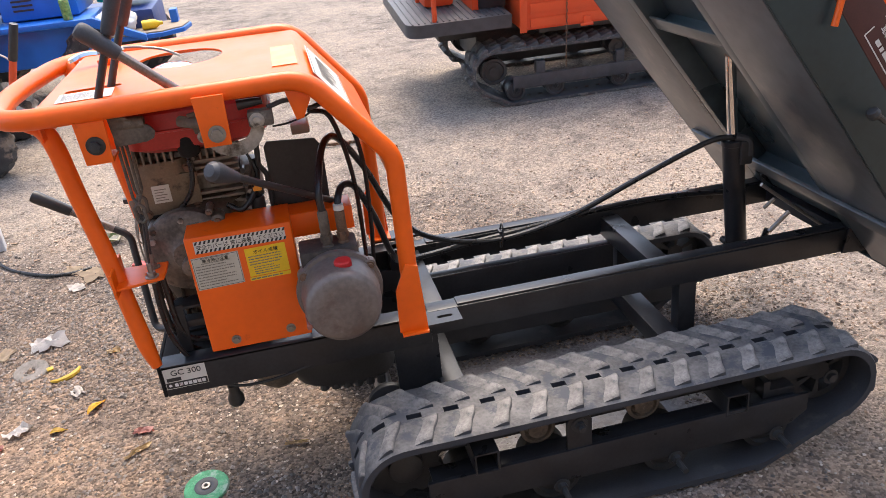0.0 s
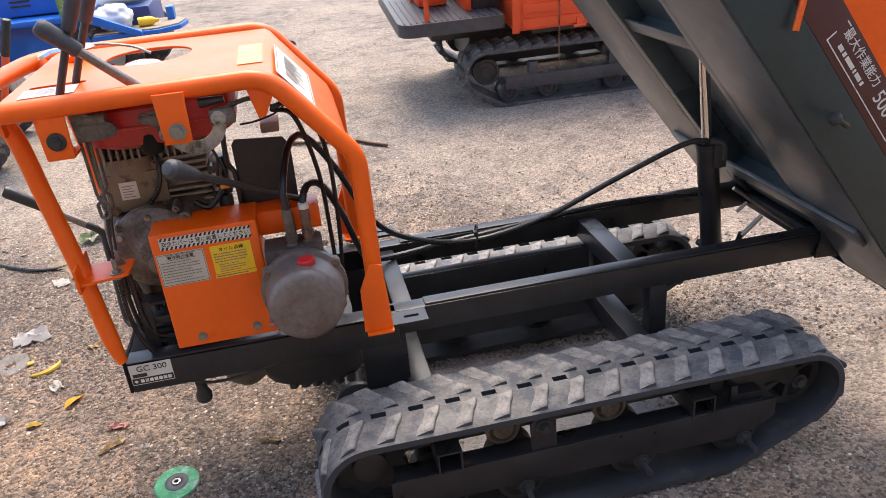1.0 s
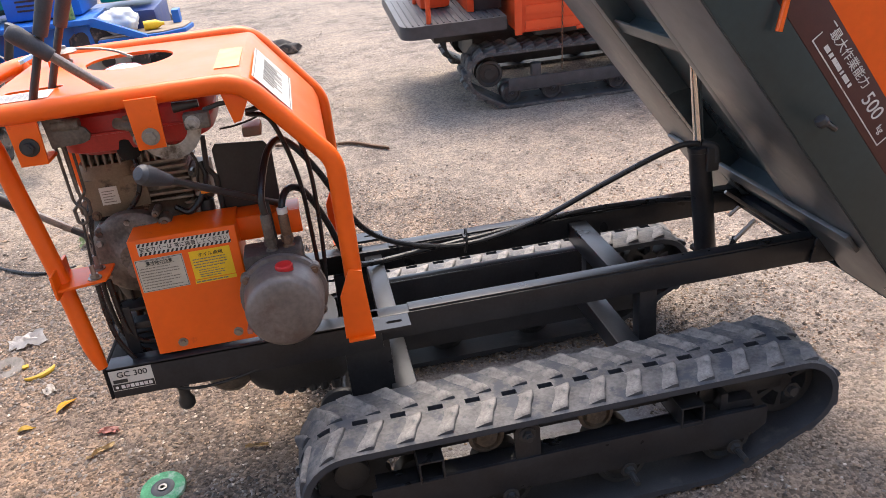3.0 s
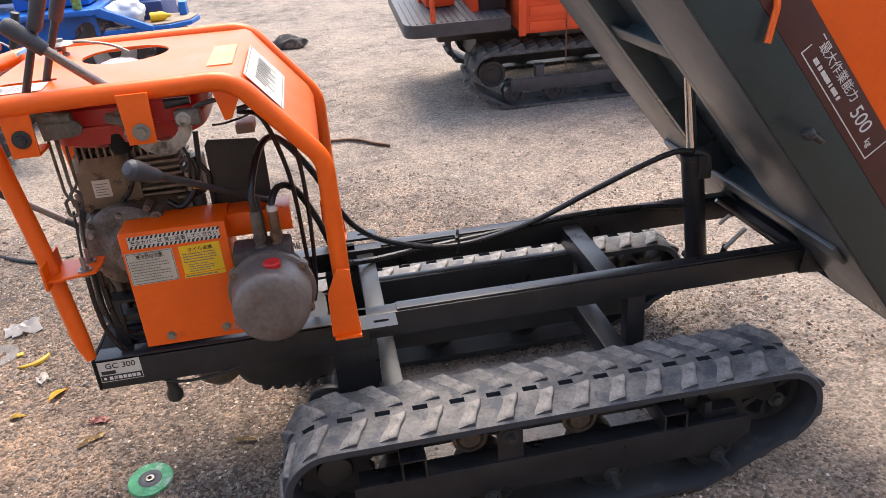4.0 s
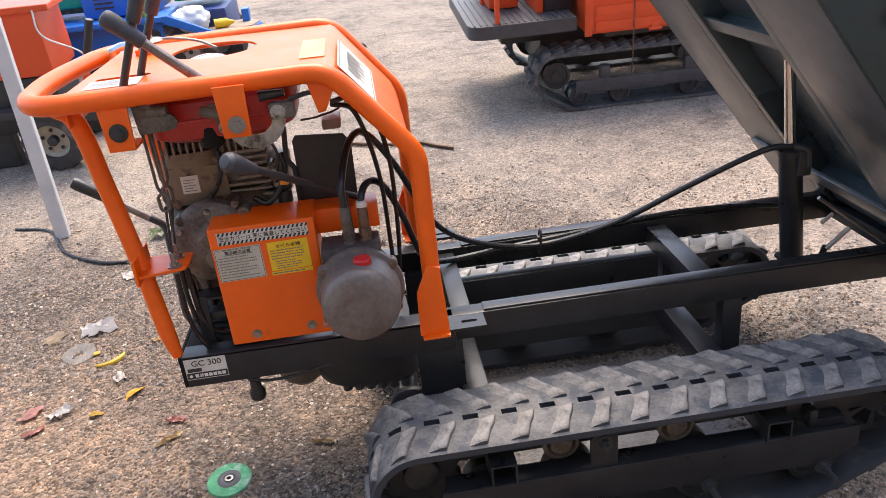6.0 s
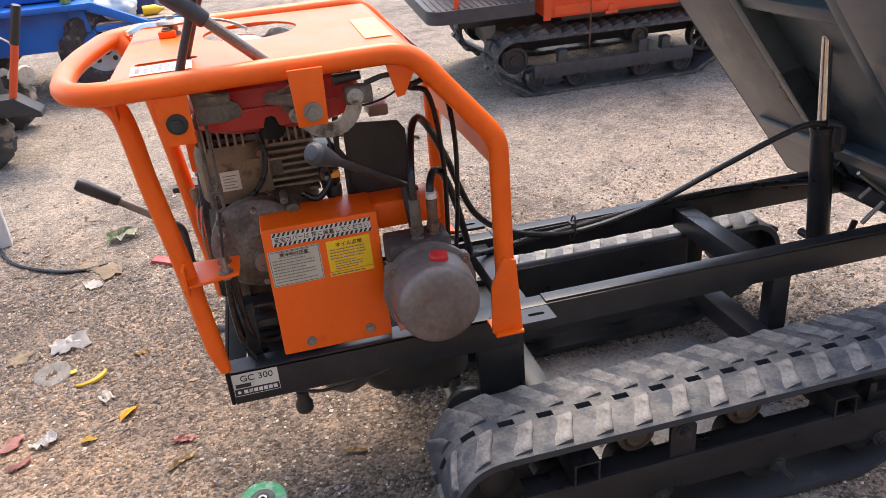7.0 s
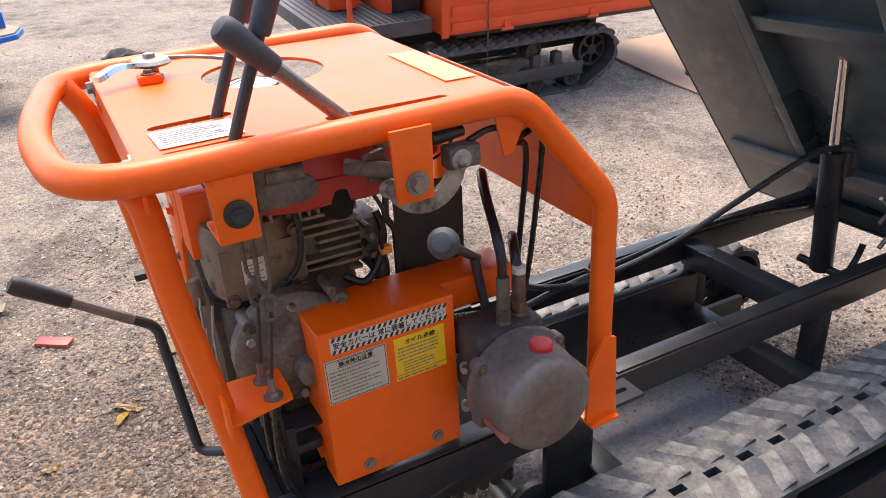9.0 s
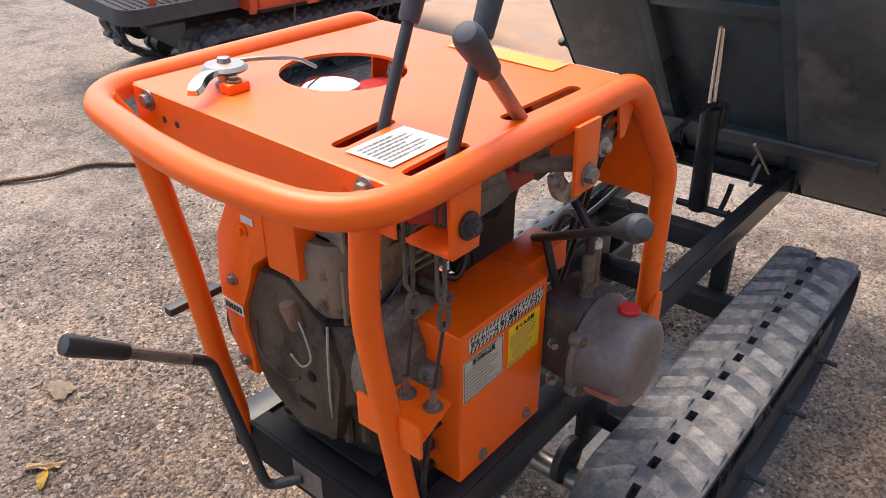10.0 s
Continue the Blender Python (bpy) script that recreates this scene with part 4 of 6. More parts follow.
bmesh.ops.transform(bm, matrix=mb, verts=bm.verts)
part("print", bm, FINE, dc)

# ---- engine cover with its labels ----
cv = bmesh.new()
bmesh.ops.create_cube(cv, size=1)
bmesh.ops.transform(cv, matrix=Matrix.Translation((0.076, 0.0475, 0.523)) @ Matrix.Diagonal((0.188, 0.095, 0.234, 1)), verts=cv.verts)
bmesh.ops.delete(cv, geom=[f for f in cv.faces if f.normal.y > 0.5 or f.normal.z < -0.5], context="FACES")
bmesh.ops.bevel(cv, geom=[e for e in cv.edges if len(e.link_faces) == 2], offset=0.003, segments=3, affect="EDGES", profile=0.5)
bmesh.ops.solidify(cv, geom=cv.faces[:], thickness=0.003)
cover = cpart("safety_cover", cv, ORANGE, label="orange folded steel safety cover")
arm = box(0.169, 0.285, 0.045, 0.1, 0.632, 0.636, 0.001)
box(0.169, 0.285, 0.041, 0.0455, 0.59, 0.6355, 0.001, arm)
cpart("cover_arm", arm, ORANGE)
for x, z in ((0.03, 0.4235), (0.133, 0.4255)):
    cpart("bolt", bolt((x, 0.0, z), (0, -1, 0), 0.006, 0.004), STEEL, cover, "bare steel hexagon bolt")

def on_cover(x, z, tilt=0.0):
    return Matrix.Translation((x, -0.0003, z)) @ Matrix.Rotation(radians(90), 4, "X") @ Matrix.Rotation(radians(tilt), 4, "Z")

m = on_cover(-0.003, 0.6085)
lab = decal("label", 0.16, 0.0235, m, WHITE, "white label edged with black diagonal stripes", cover)
st = bmesh.new()
for y0, y1 in ((0.0, 0.006), (0.0175, 0.0235)):
    for k in range(21):
        x = 0.001 + k * 0.0077
        vs = [st.verts.new((px, py, 0.001)) for px, py in ((x, y0), (x + 0.0038, y0), (x + 0.0068, y1), (x + 0.003, y1))]
        st.faces.new(vs)
bmesh.ops.transform(st, matrix=m, verts=st.verts)
part("stripes", st, INK, lab)
words("lettering", "安全カバーは 常に装着してください", 0.0102, m @ Matrix.Translation((0.003, 0.0078, 0.001)), INK, lab, squeeze=0.93)
m = on_cover(-0.013, 0.537, 1.0)
lab = decal("label", 0.083, 0.064, m, CREAML, "aged white cold weather label with small print", cover)
words("lettering", "寒冷時の注意", 0.0078, m @ Matrix.Translation((0.018, 0.0525, 0.001)), INK, lab)
bars(8, 0.073, 0.044, FINE, m @ Matrix.Translation((0.005, 0.005, 0.001)), lab, seed=7, lead=0.36)
fr = bmesh.new()
for x0, x1, y0, y1 in ((0.0015, 0.0815, 0.0015, 0.0021), (0.0015, 0.0815, 0.0619, 0.0625), (0.0015, 0.0021, 0.0021, 0.0619), (0.0809, 0.0815, 0.0021, 0.0619), (0.016, 0.067, 0.0505, 0.051), (0.016, 0.067, 0.0602, 0.0607)):
    box(x0, x1, y0, y1, 0.0006, 0.001, 0, fr)
bmesh.ops.transform(fr, matrix=m, verts=fr.verts)
part("border", fr, INK, lab)
m = on_cover(0.081, 0.546, 1.0)
lab = decal("label", 0.0725, 0.056, m, YELLOW, "yellow oil check label with small print", cover)
words("lettering", "オイル点検", 0.0085, m @ Matrix.Translation((0.0145, 0.0445, 0.001)), INK, lab, squeeze=1.05)
bars(4, 0.064, 0.021, FINE, m @ Matrix.Translation((0.004, 0.021, 0.001)), lab, seed=2, lead=0.38)
bars(4, 0.05, 0.018, FINE, m @ Matrix.Translation((0.01, 0.002, 0.001)), lab, seed=3, lead=0.38)
m = on_cover(0.08, 0.5375, 1.0)
lab = decal("label", 0.074, 0.007, m, YELLOW, "narrow yellow strip label", cover)
bars(1, 0.07, 0.006, FINE, m @ Matrix.Translation((0.002, 0.0005, 0.001)), lab, seed=5, lead=0.45)

# maker's plate on the front beam
m = Matrix.Translation((-0.113, -0.0124, 0.351)) @ Matrix.Rotation(radians(90), 4, "X")
plate = decal("maker_plate", 0.077, 0.044, m, WHITE, "white model plate with black lower half", carrier)
words("lettering", "GC 300", 0.0165, m @ Matrix.Translation((0.013, 0.0285, 0.001)), INK, plate, squeeze=1.05)
bm = box(0.001, 0.076, 0.0015, 0.0145, 0.0007, 0.0011, 0)
box(0.004, 0.03, 0.0165, 0.024, 0.0007, 0.0011, 0, bm)
bmesh.ops.transform(bm, matrix=m, verts=bm.verts)
part("print", bm, INK, plate)
bm = lathe([(0.0, 0.0012), (0.003, 0.0012), (0.003, 0.0014), (0, 0.0014)], (0.008, 0.008, 0), (0, 0, 1), 12)
for k in range(7):
    box(0.016 + k * 0.0083, 0.0225 + k * 0.0083, 0.0045, 0.0115, 0.0012, 0.0014, 0, bm)
bmesh.ops.transform(bm, matrix=m, verts=bm.verts)
part("print", bm, INKW, plate)
m = Matrix(((0, 0, -1, -0.1219), (-1, 0, 0, 0.22), (0, 1, 0, 0.345), (0, 0, 0, 1)))
decal("serial_plate", 0.06, 0.046, m, TANKGREY, "scuffed grey serial plate", carrier)

# ---- hydraulic power pack ----
TX, TZc = 0.236, 0.512
tank_bm = lathe([(0, 0), (0.04, 0), (0.058, 0.0025), (0.0655, 0.008), (0.068, 0.018), (0.0695, 0.05), (0.0715, 0.072), (0.078, 0.073), (0.079, 0.082), (0.075, 0.083)], (TX, -0.128, TZc), (0, 1, 0), 48)
tank = cpart("oil_tank", tank_bm, TANKGREY, label="grimy grey cast oil tank with a red cap", smooth=40)
cpart("oil_cap", lathe([(0, 0), (0.0145, 0), (0.0155, 0.002), (0.0155, 0.012), (0.014, 0.0145), (0, 0.015)], (0.247, -0.087, 0.573), (0, 0, 1), 24), REDCAP, tank, "red plastic filler cap")
cpart("filler_neck", rod((0.247, -0.087, 0.555), (0.247, -0.087, 0.573), 0.0175, 20, r1=0.016), TANKGREY, tank)
for a in (35, 145, 215, 325):
    x, z = TX + 0.073 * math.cos(radians(a)), TZc + 0.073 * math.sin(radians(a))
    ear = rod((x, -0.058, z), (x, -0.04, z), 0.011, 14, bevel=0.002)
    box(-0.0035, 0.0035, -0.046, 0, -0.018, 0.0, 0.001, ear, Matrix.Translation((x - 0.003 * math.cos(radians(a)), -0.056, z - 0.003 * math.sin(radians(a)))) @ Matrix.Rotation(radians(90 - a), 4, "Y") @ Matrix.Rotation(radians(20), 4, "X"))
    cpart("flange_ear", ear, TANKGREY, tank)
    cpart("bolt", bolt((x, -0.0585, z), (0, -1, 0), 0.005, 0.004), RUSTY, tank)
cpart("strip", box(TX - 0.069, TX - 0.06, -0.122, -0.072, TZc - 0.03, TZc - 0.021, 0.0012), mat("faded_red_strip", (0.32, 0.11, 0.08), 0.6, dark=0.8, light=1.2), tank, "faded red strip")
body = lathe([(0.074, 0), (0.074, 0.01), (0.066, 0.02), (0.062, 0.06), (0.05, 0.075), (0, 0.08)], (TX, -0.047, TZc), (0, 1, 0), 36)
box(TX - 0.06, TX + 0.045, -0.045, 0.02, 0.545, 0.592, 0.006, body)
cpart("pump_body", body, mat("sooty_cast_iron", (0.06, 0.05, 0.045), 0.65, metal=0.2, dark=0.6, light=1.5, scale=30, bump=0.3, wear=(0.13, 0.1, 0.08), wear_at=0.57), label="sooty cast pump body", smooth=35)
for x, y, z in ((0.177, -0.012, 0.531), (0.175, -0.014, 0.47)):
    cpart("bolt", bolt((x, y, z), (-0.7, -0.7, 0), 0.006, 0.008), STEEL)

def fitting(x, y, z, h=0.055):
    bm = lathe([(0, 0), (0.0105, 0), (0.0105, 0.006), (0.008, 0.008), (0.008, 0.014)], (x, y, z), (0, 0, 1), 16)
    rod((x, y, z + 0.013), (x, y, z + 0.026), 0.011, 6, bm)
    lathe([(0.008, 0.025), (0.0092, 0.028), (0.0092, h), (0.0078, h + 0.003), (0, h + 0.003)], (x, y, z), (0, 0, 1), 16, bm)
    return bm
cpart("hose_fitting", fitting(0.228, -0.028, 0.588, 0.07), GRIME, label="greasy steel hose fitting")
cpart("hose_fitting", fitting(0.258, -0.02, 0.588, 0.062), RUSTY, label="rusty hose fitting")
cpart("hose_tag", rod((0.258, -0.02, 0.655), (0.258, -0.02, 0.665), 0.0094, 16), WHITE)
# hoses: pressure hose to the lift cylinder and the others that run along the rails
HOSES = (
    ([(0.228, -0.028, 0.655), (0.229, -0.02, 0.7), (0.25, 0.05, 0.752), (0.28, 0.105, 0.75), (0.33, 0.17, 0.66), (0.4, 0.235, 0.5), (0.5, 0.275, 0.42), (0.64, 0.292, 0.388), (0.8, 0.26, 0.43), (0.95, 0.22, 0.51), (1.06, 0.195, 0.565), (1.12, 0.178, 0.59), (1.155, 0.165, 0.592)], 0.0066),
    ([(0.258, -0.02, 0.645), (0.26, -0.01, 0.672), (0.275, 0.02, 0.685), (0.3, 0.06, 0.66), (0.33, 0.1, 0.58), (0.36, 0.15, 0.47), (0.4, 0.24, 0.405), (0.55, 0.29, 0.392), (0.8, 0.305, 0.405), (0.95, 0.31, 0.414), (1.1, 0.3, 0.414), (1.25, 0.28, 0.405)], 0.0066),
    ([(0.235, -0.05, 0.85), (0.285, -0.03, 0.845), (0.315, 0.02, 0.74), (0.318, 0.05, 0.6), (0.31, 0.08, 0.46), (0.3, 0.1, 0.4)], 0.0042),
    ([(0.235, -0.045, 0.845), (0.27, -0.02, 0.82), (0.295, 0.03, 0.7), (0.3, 0.06, 0.56), (0.3, 0.09, 0.42)], 0.0042),
)
for pts, r in HOSES:
    cpart("hose", sweep(spline(pts, 10), r, 10), HOSE)
rg = [(0.641 + 0.003 * math.sin(2 * math.pi * k / 20), 0.298 + 0.013 * math.cos(2 * math.pi * k / 20), 0.394 + 0.03 * math.sin(2 * math.pi * k / 20)) for k in range(20)]
cpart("hose_ring", sweep(rg, 0.0022, 8, closed=True), BLACK_FLAT)
cpart("hose_clip", box(0.636, 0.646, 0.294, 0.315, 0.396, 0.406, 0.001), BLACK_FLAT)
# spring and pale tube beside the pump
sp = [(0.19 + 0.1 * k / 160, 0.06 + 0.006 * math.cos(k * 0.75), 0.565 - 0.02 * k / 160 + 0.006 * math.sin(k * 0.75)) for k in range(161)]
cpart("return_spring", sweep(sp, 0.0012, 6), STEEL)
cpart("breather_tube", sweep(spline([(0.165, 0.03, 0.535), (0.19, 0.01, 0.53), (0.215, 0.0, 0.545)]), 0.004, 8), WHITE, label="pale plastic breather tube")

# ---- engine ----
def loft(rows):
    bm = bmesh.new()
    vs = [[bm.verts.new(p) for p in r] for r in rows]
    for a, b in zip(vs, vs[1:]):
        for k in range(len(a)):
            bm.faces.new((a[k], a[(k + 1) % len(a)], b[(k + 1) % len(b)], b[k]))
    bm.faces.new(vs[0][::-1]); bm.faces.new(vs[-1])
    return bm

def rounded(cx, cy, hx, hy, z, n=6, p=3.5):
    out = []
    for k in range(4 * n):
        a = 2 * math.pi * k / (4 * n)
        c, s = math.cos(a), math.sin(a)
        out.append((cx + hx * math.copysign(abs(c) ** (2 / p), c), cy + hy * math.copysign(abs(s) ** (2 / p), s), z))
    return out

DARKCAST = mat("dusty_gear_case", (0.17, 0.142, 0.115), 0.48, metal=0.2, dark=0.4, light=1.6, scale=20, bump=0.4, fine=140, wear=(0.045, 0.038, 0.03), wear_at=0.55, wear_scale=20)
TAN = mat("tan_baked_cover", (0.225, 0.17, 0.115), 0.6, metal=0.05, spec=0.25, dark=0.7, light=1.2, scale=16, bump=0.15, wear=(0.07, 0.055, 0.04), wear_at=0.56, wear_scale=16)
FINCAST = mat("baked_cooling_fin", (0.24, 0.2, 0.16), 0.55, metal=0.15, dark=0.55, light=1.3, scale=25, bump=0.3, fine=140, wear=(0.08, 0.06, 0.045), wear_at=0.6, wear_scale=18)
OILCAST = mat("oily_crankcase", (0.068, 0.049, 0.032), 0.5, metal=0.0, spec=0.25, dark=0.4, light=1.6, scale=18, bump=0.4, fine=140, wear=(0.025, 0.022, 0.019), wear_at=0.52, wear_scale=16)
crank = loft([rounded(0.02, 0.19, 0.085, 0.1, 0.3965), rounded(0.02, 0.19, 0.085, 0.1, 0.44), rounded(0.01, 0.185, 0.095, 0.105, 0.47), rounded(0.0, 0.18, 0.1, 0.1, 0.53), rounded(0.0, 0.18, 0.095, 0.095, 0.6), rounded(0.005, 0.18, 0.085, 0.085, 0.65), rounded(0.02, 0.19, 0.07, 0.07, 0.67)])
engine = cpart("engine", crank, OILCAST, label="oily small petrol engine with cast crankcase", smooth=50)
cpart("engine_foot", box(-0.07, 0.11, 0.075, 0.3, 0.3965, 0.408, 0.003), OILY_SHADE, engine)
for k in range(6):
    x = -0.06 + k * 0.022
    cpart("crankcase_rib", prism([(0.105, 0.43), (0.082, 0.44), (0.082, 0.56), (0.11, 0.58)], x, x + 0.005, "x", None, 0.001), OILCAST, engine)
# gear case facing the cover, with its boss and bolts
gc = lathe([(0, 0), (0.026, 0), (0.03, 0.004), (0.05, 0.012), (0.072, 0.016), (0.08, 0.024), (0.08, 0.045), (0, 0.045)], (-0.025, 0.055, 0.585), (0, 1, 0), 32)
cpart("gear_case", gc, DARKCAST, engine, "grey cast gear case", smooth=40)
for a in range(30, 360, 60):
    cpart("case_bolt", bolt((-0.025 + 0.066 * math.cos(radians(a)), 0.071, 0.585 + 0.066 * math.sin(radians(a))), (0, -1, 0), 0.006, 0.005, washer=False), CAST, engine)
cpart("output_shaft", rod((-0.02, 0.03, 0.57), (-0.02, 0.06, 0.57), 0.018, 20, bevel=0.002), DARKCAST, engine)
# cylinder with level fins and head with upright fins
cpart("cylinder", box(0.0, 0.085, 0.135, 0.24, 0.65, 0.745, 0.008), DARKCAST, engine)
for k in range(8):
    z = 0.652 + k * 0.0125
    x0 = 0.016 if k not in (3, 4) else 0.036
    cpart("fin", box(x0, 0.094, 0.116, 0.25, z, z + 0.005, 0.001), FINCAST, engine)
cpart("cylinder_head", box(-0.085, 0.092, 0.135, 0.25, 0.735, 0.76, 0.006), DARKCAST, engine)
for k in range(15):
    x = -0.085 + k * 0.0125
    if 6 <= k <= 7:
        continue
    h = 0.8 if k > 5 else 0.79
    cpart("fin", prism([(0.118, 0.742), (0.25, 0.742), (0.25, h), (0.135, h), (0.118, h - 0.012)], x, x + 0.0042, "x", None, 0.0008), FINCAST, engine)
cpart("spark_lead", sweep(spline([(0.005, 0.12, 0.775), (0.01, 0.105, 0.73), (0.0, 0.1, 0.69), (-0.03, 0.105, 0.655)]), 0.0045, 8), HOSE, engine)
cpart("spark_cap", rod((0.002, 0.14, 0.78), (0.005, 0.118, 0.772), 0.009, 12, bevel=0.002), GRIPB, engine)
vc = loft([rounded(-0.047, 0.172, 0.055, 0.057, 0.652, 8, 3), rounded(-0.047, 0.172, 0.059, 0.061, 0.66, 8, 3), rounded(-0.047, 0.172, 0.059, 0.061, 0.735, 8, 3), rounded(-0.047, 0.172, 0.053, 0.055, 0.75, 8, 3)])
cpart("valve_cover", vc, TAN, engine, "tan baked valve cover", smooth=40)
cpart("gasket", loft([rounded(-0.047, 0.172, 0.062, 0.064, 0.6465, 8, 3), rounded(-0.047, 0.172, 0.062, 0.064, 0.653, 8, 3)]), OILY_SHADE, engine, "black oily gasket line")
for k in range(5):
    a = radians(198 + 13 * k)
    at = Vector((-0.005 + 0.098 * math.cos(a), 0.182 + 0.1 * math.sin(a), 0))
    cpart("crankcase_rib", rod(at + Vector((0, 0, 0.455)), at + Vector((0.004, 0.003, 0.6)), 0.0075, 8, bevel=0.002), OILCAST, engine)
cpart("oil_film", box(-0.085, 0.1, 0.09, 0.27, 0.4085, 0.414, 0.004), OILY_SHADE, engine, "wet black oil over the engine foot")
cpart("cover_rim", box(-0.094, 0.016, 0.113, 0.119, 0.648, 0.725, 0.003), TAN, engine)
for x, z in ((-0.085, 0.657), (0.006, 0.657), (0.004, 0.735)):
    cpart("case_bolt", bolt((x, 0.1125, z), (0, -1, 0), 0.006, 0.005), RUSTY, engine)
lab = cpart("label", box(-0.068, -0.036, 0.1092, 0.111, 0.676, 0.71, 0.0008), WHITE, engine, "smudged white engine label")
for k in range(5):
    cpart("print_bar", box(-0.064, -0.042 - 0.005 * (k % 2), 0.1088, 0.1093, 0.6805 + 0.0052 * k, 0.682 + 0.0052 * k, 0), FINE, engine)
# flywheel housing and orange fan shroud at the front
fly = lathe([(0, 0), (0.03, 0), (0.075, 0.008), (0.088, 0.02), (0.092, 0.05), (0.085, 0.06), (0, 0.06)], (-0.108, 0.175, 0.578), (1, 0, 0), 40)
cpart("flywheel_housing", fly, OILCAST, engine, "oily round flywheel housing", smooth=40)
hp = prism([(0.13, 0.47), (0.2, 0.455), (0.268, 0.49), (0.286, 0.53), (0.293, 0.58), (0.287, 0.62), (0.268, 0.656), (0.25, 0.685), (0.2, 0.69), (0.14, 0.655), (0.112, 0.58)], -0.113, -0.035, "x", None, 0.007)
cpart("housing_plate", hp, OILCAST, engine, "oily brown flywheel side plate", smooth=40)
cpart("plate_ridge", sweep(spline([(-0.113, 0.27, 0.6), (-0.113, 0.272, 0.56), (-0.113, 0.252, 0.535), (-0.113, 0.215, 0.53), (-0.113, 0.19, 0.545)]), 0.003, 6), OILCAST, engine)
cpart("plate_plug", rod((-0.108, 0.165, 0.56), (-0.116, 0.165, 0.56), 0.008, 8, bevel=0.002), OILY_SHADE, engine)
# dark strip stands in for the shade inside a slot
cpart("plate_slot", box(-0.1142, -0.1128, 0.165, 0.195, 0.505, 0.514, 0.0005), OILY_SHADE, engine)
cpart("bulb_wire", sweep(spline([(-0.115, 0.185, 0.655), (-0.122, 0.16, 0.63), (-0.124, 0.15, 0.6), (-0.12, 0.175, 0.575), (-0.116, 0.2, 0.58)]), 0.0015, 6), CAST, engine)
cpart("bulb_wire", sweep(spline([(-0.11, 0.13, 0.65), (-0.118, 0.125, 0.6), (-0.116, 0.13, 0.54), (-0.11, 0.135, 0.5)]), 0.0018, 6), CAST, engine)
cpart("ignition_coil", rod((-0.118, 0.19, 0.665), (-0.112, 0.18, 0.63), 0.013, 14, bevel=0.003), RUSTY, engine)
sh = prism([(0.28, 0.505), (0.305, 0.505), (0.328, 0.55), (0.338, 0.64), (0.325, 0.715), (0.292, 0.77), (0.265, 0.788), (0.222, 0.788), (0.222, 0.715), (0.255, 0.69), (0.268, 0.655), (0.286, 0.62), (0.292, 0.58), (0.282, 0.545)], -0.118, 0.02, "x", None, 0.006)
shroud = cpart("fan_shroud", sh, ORANGE, engine, "orange pressed fan shroud", smooth=35)
sh2 = box(-0.116, -0.05, 0.165, 0.224, 0.7, 0.79, 0.004)
cpart("air_guide", sh2, ORANGE, engine)
cpart("fan_grille", lathe([(0.02, 0), (0.075, 0), (0.085, 0.006), (0.085, 0.02), (0, 0.02)], (-0.03, 0.345, 0.57), (0, -1, 0), 32), BLACK_FLAT, engine)
m = Matrix(((0, 0, -1, -0.1186), (-1, 0, 0, 0.33), (0, 1, 0, 0.6), (0, 0, 0, 1)))
lb = cpart("label", box(0, 0.042, 0, 0.017, 0, 0.0008, 0, None, m), WHITE, engine, "white maker's label with plain dark bars")
bm = bmesh.new()
for k in range(6):
    box(0.004 + k * 0.006, 0.0085 + k * 0.006, 0.004, 0.013, 0.0009, 0.0013, 0, bm)
bmesh.ops.transform(bm, matrix=m, verts=bm.verts)
cpart("maker_bars", bm, INK, engine)
m = Matrix(((0, 0, -1, -0.1186), (-1, 0, 0, 0.262), (0, 1, 0, 0.752), (0, 0, 0, 1)))
cpart("label", box(0, 0.024, 0, 0.01, 0, 0.0008, 0, None, m), WHITE, engine)
for y, z in ((0.262, 0.74), (0.3, 0.655), (0.298, 0.525)):
    cpart("case_bolt", bolt((-0.1185, y, z), (-1, 0, 0), 0.006, 0.005), ORANGE if z > 0.7 else STEEL, engine)
# small fittings on the case and round the carburettor
for x, y, z, r in ((-0.078, 0.086, 0.635, 0.011), (0.04, 0.078, 0.64, 0.012), (0.062, 0.08, 0.6, 0.01), (-0.085, 0.09, 0.54, 0.01), (0.028, 0.074, 0.66, 0.007)):
    cpart("case_boss", rod((x, y + 0.03, z), (x, y - 0.012, z), r, 14, bevel=0.003), DARKCAST, engine)
    cpart("case_bolt", bolt((x, y - 0.0122, z), (0, -1, 0), r * 0.55, 0.004, washer=False), RUSTY, engine)
cpart("breather_hose", sweep(spline([(0.06, 0.1, 0.655), (0.085, 0.09, 0.645), (0.11, 0.095, 0.668), (0.125, 0.11, 0.7), (0.12, 0.118, 0.73)]), 0.0055, 8), HOSE, engine)
cpart("fuel_line", sweep(spline([(0.1, 0.09, 0.78), (0.118, 0.085, 0.74), (0.112, 0.088, 0.7), (0.12, 0.095, 0.665)]), 0.0028, 8), HOSE, engine)
cpart("fuel_tap", box(0.112, 0.128, 0.088, 0.1, 0.676, 0.688, 0.002), mat("amber_plastic", (0.75, 0.3, 0.03), 0.4, dark=0.85, light=1.1), engine, "amber plastic fuel tap")
cpart("drain_bolt", bolt((-0.02, 0.083, 0.47), (0, -1, 0), 0.012, 0.009), RUSTY, engine)
cpart("cross_pipe", rod((0.085, -0.072, 0.85), (0.03, -0.035, 0.856), 0.009, 16, bevel=0.002), GRIME, None, "dull grey cross pipe behind the bracket")
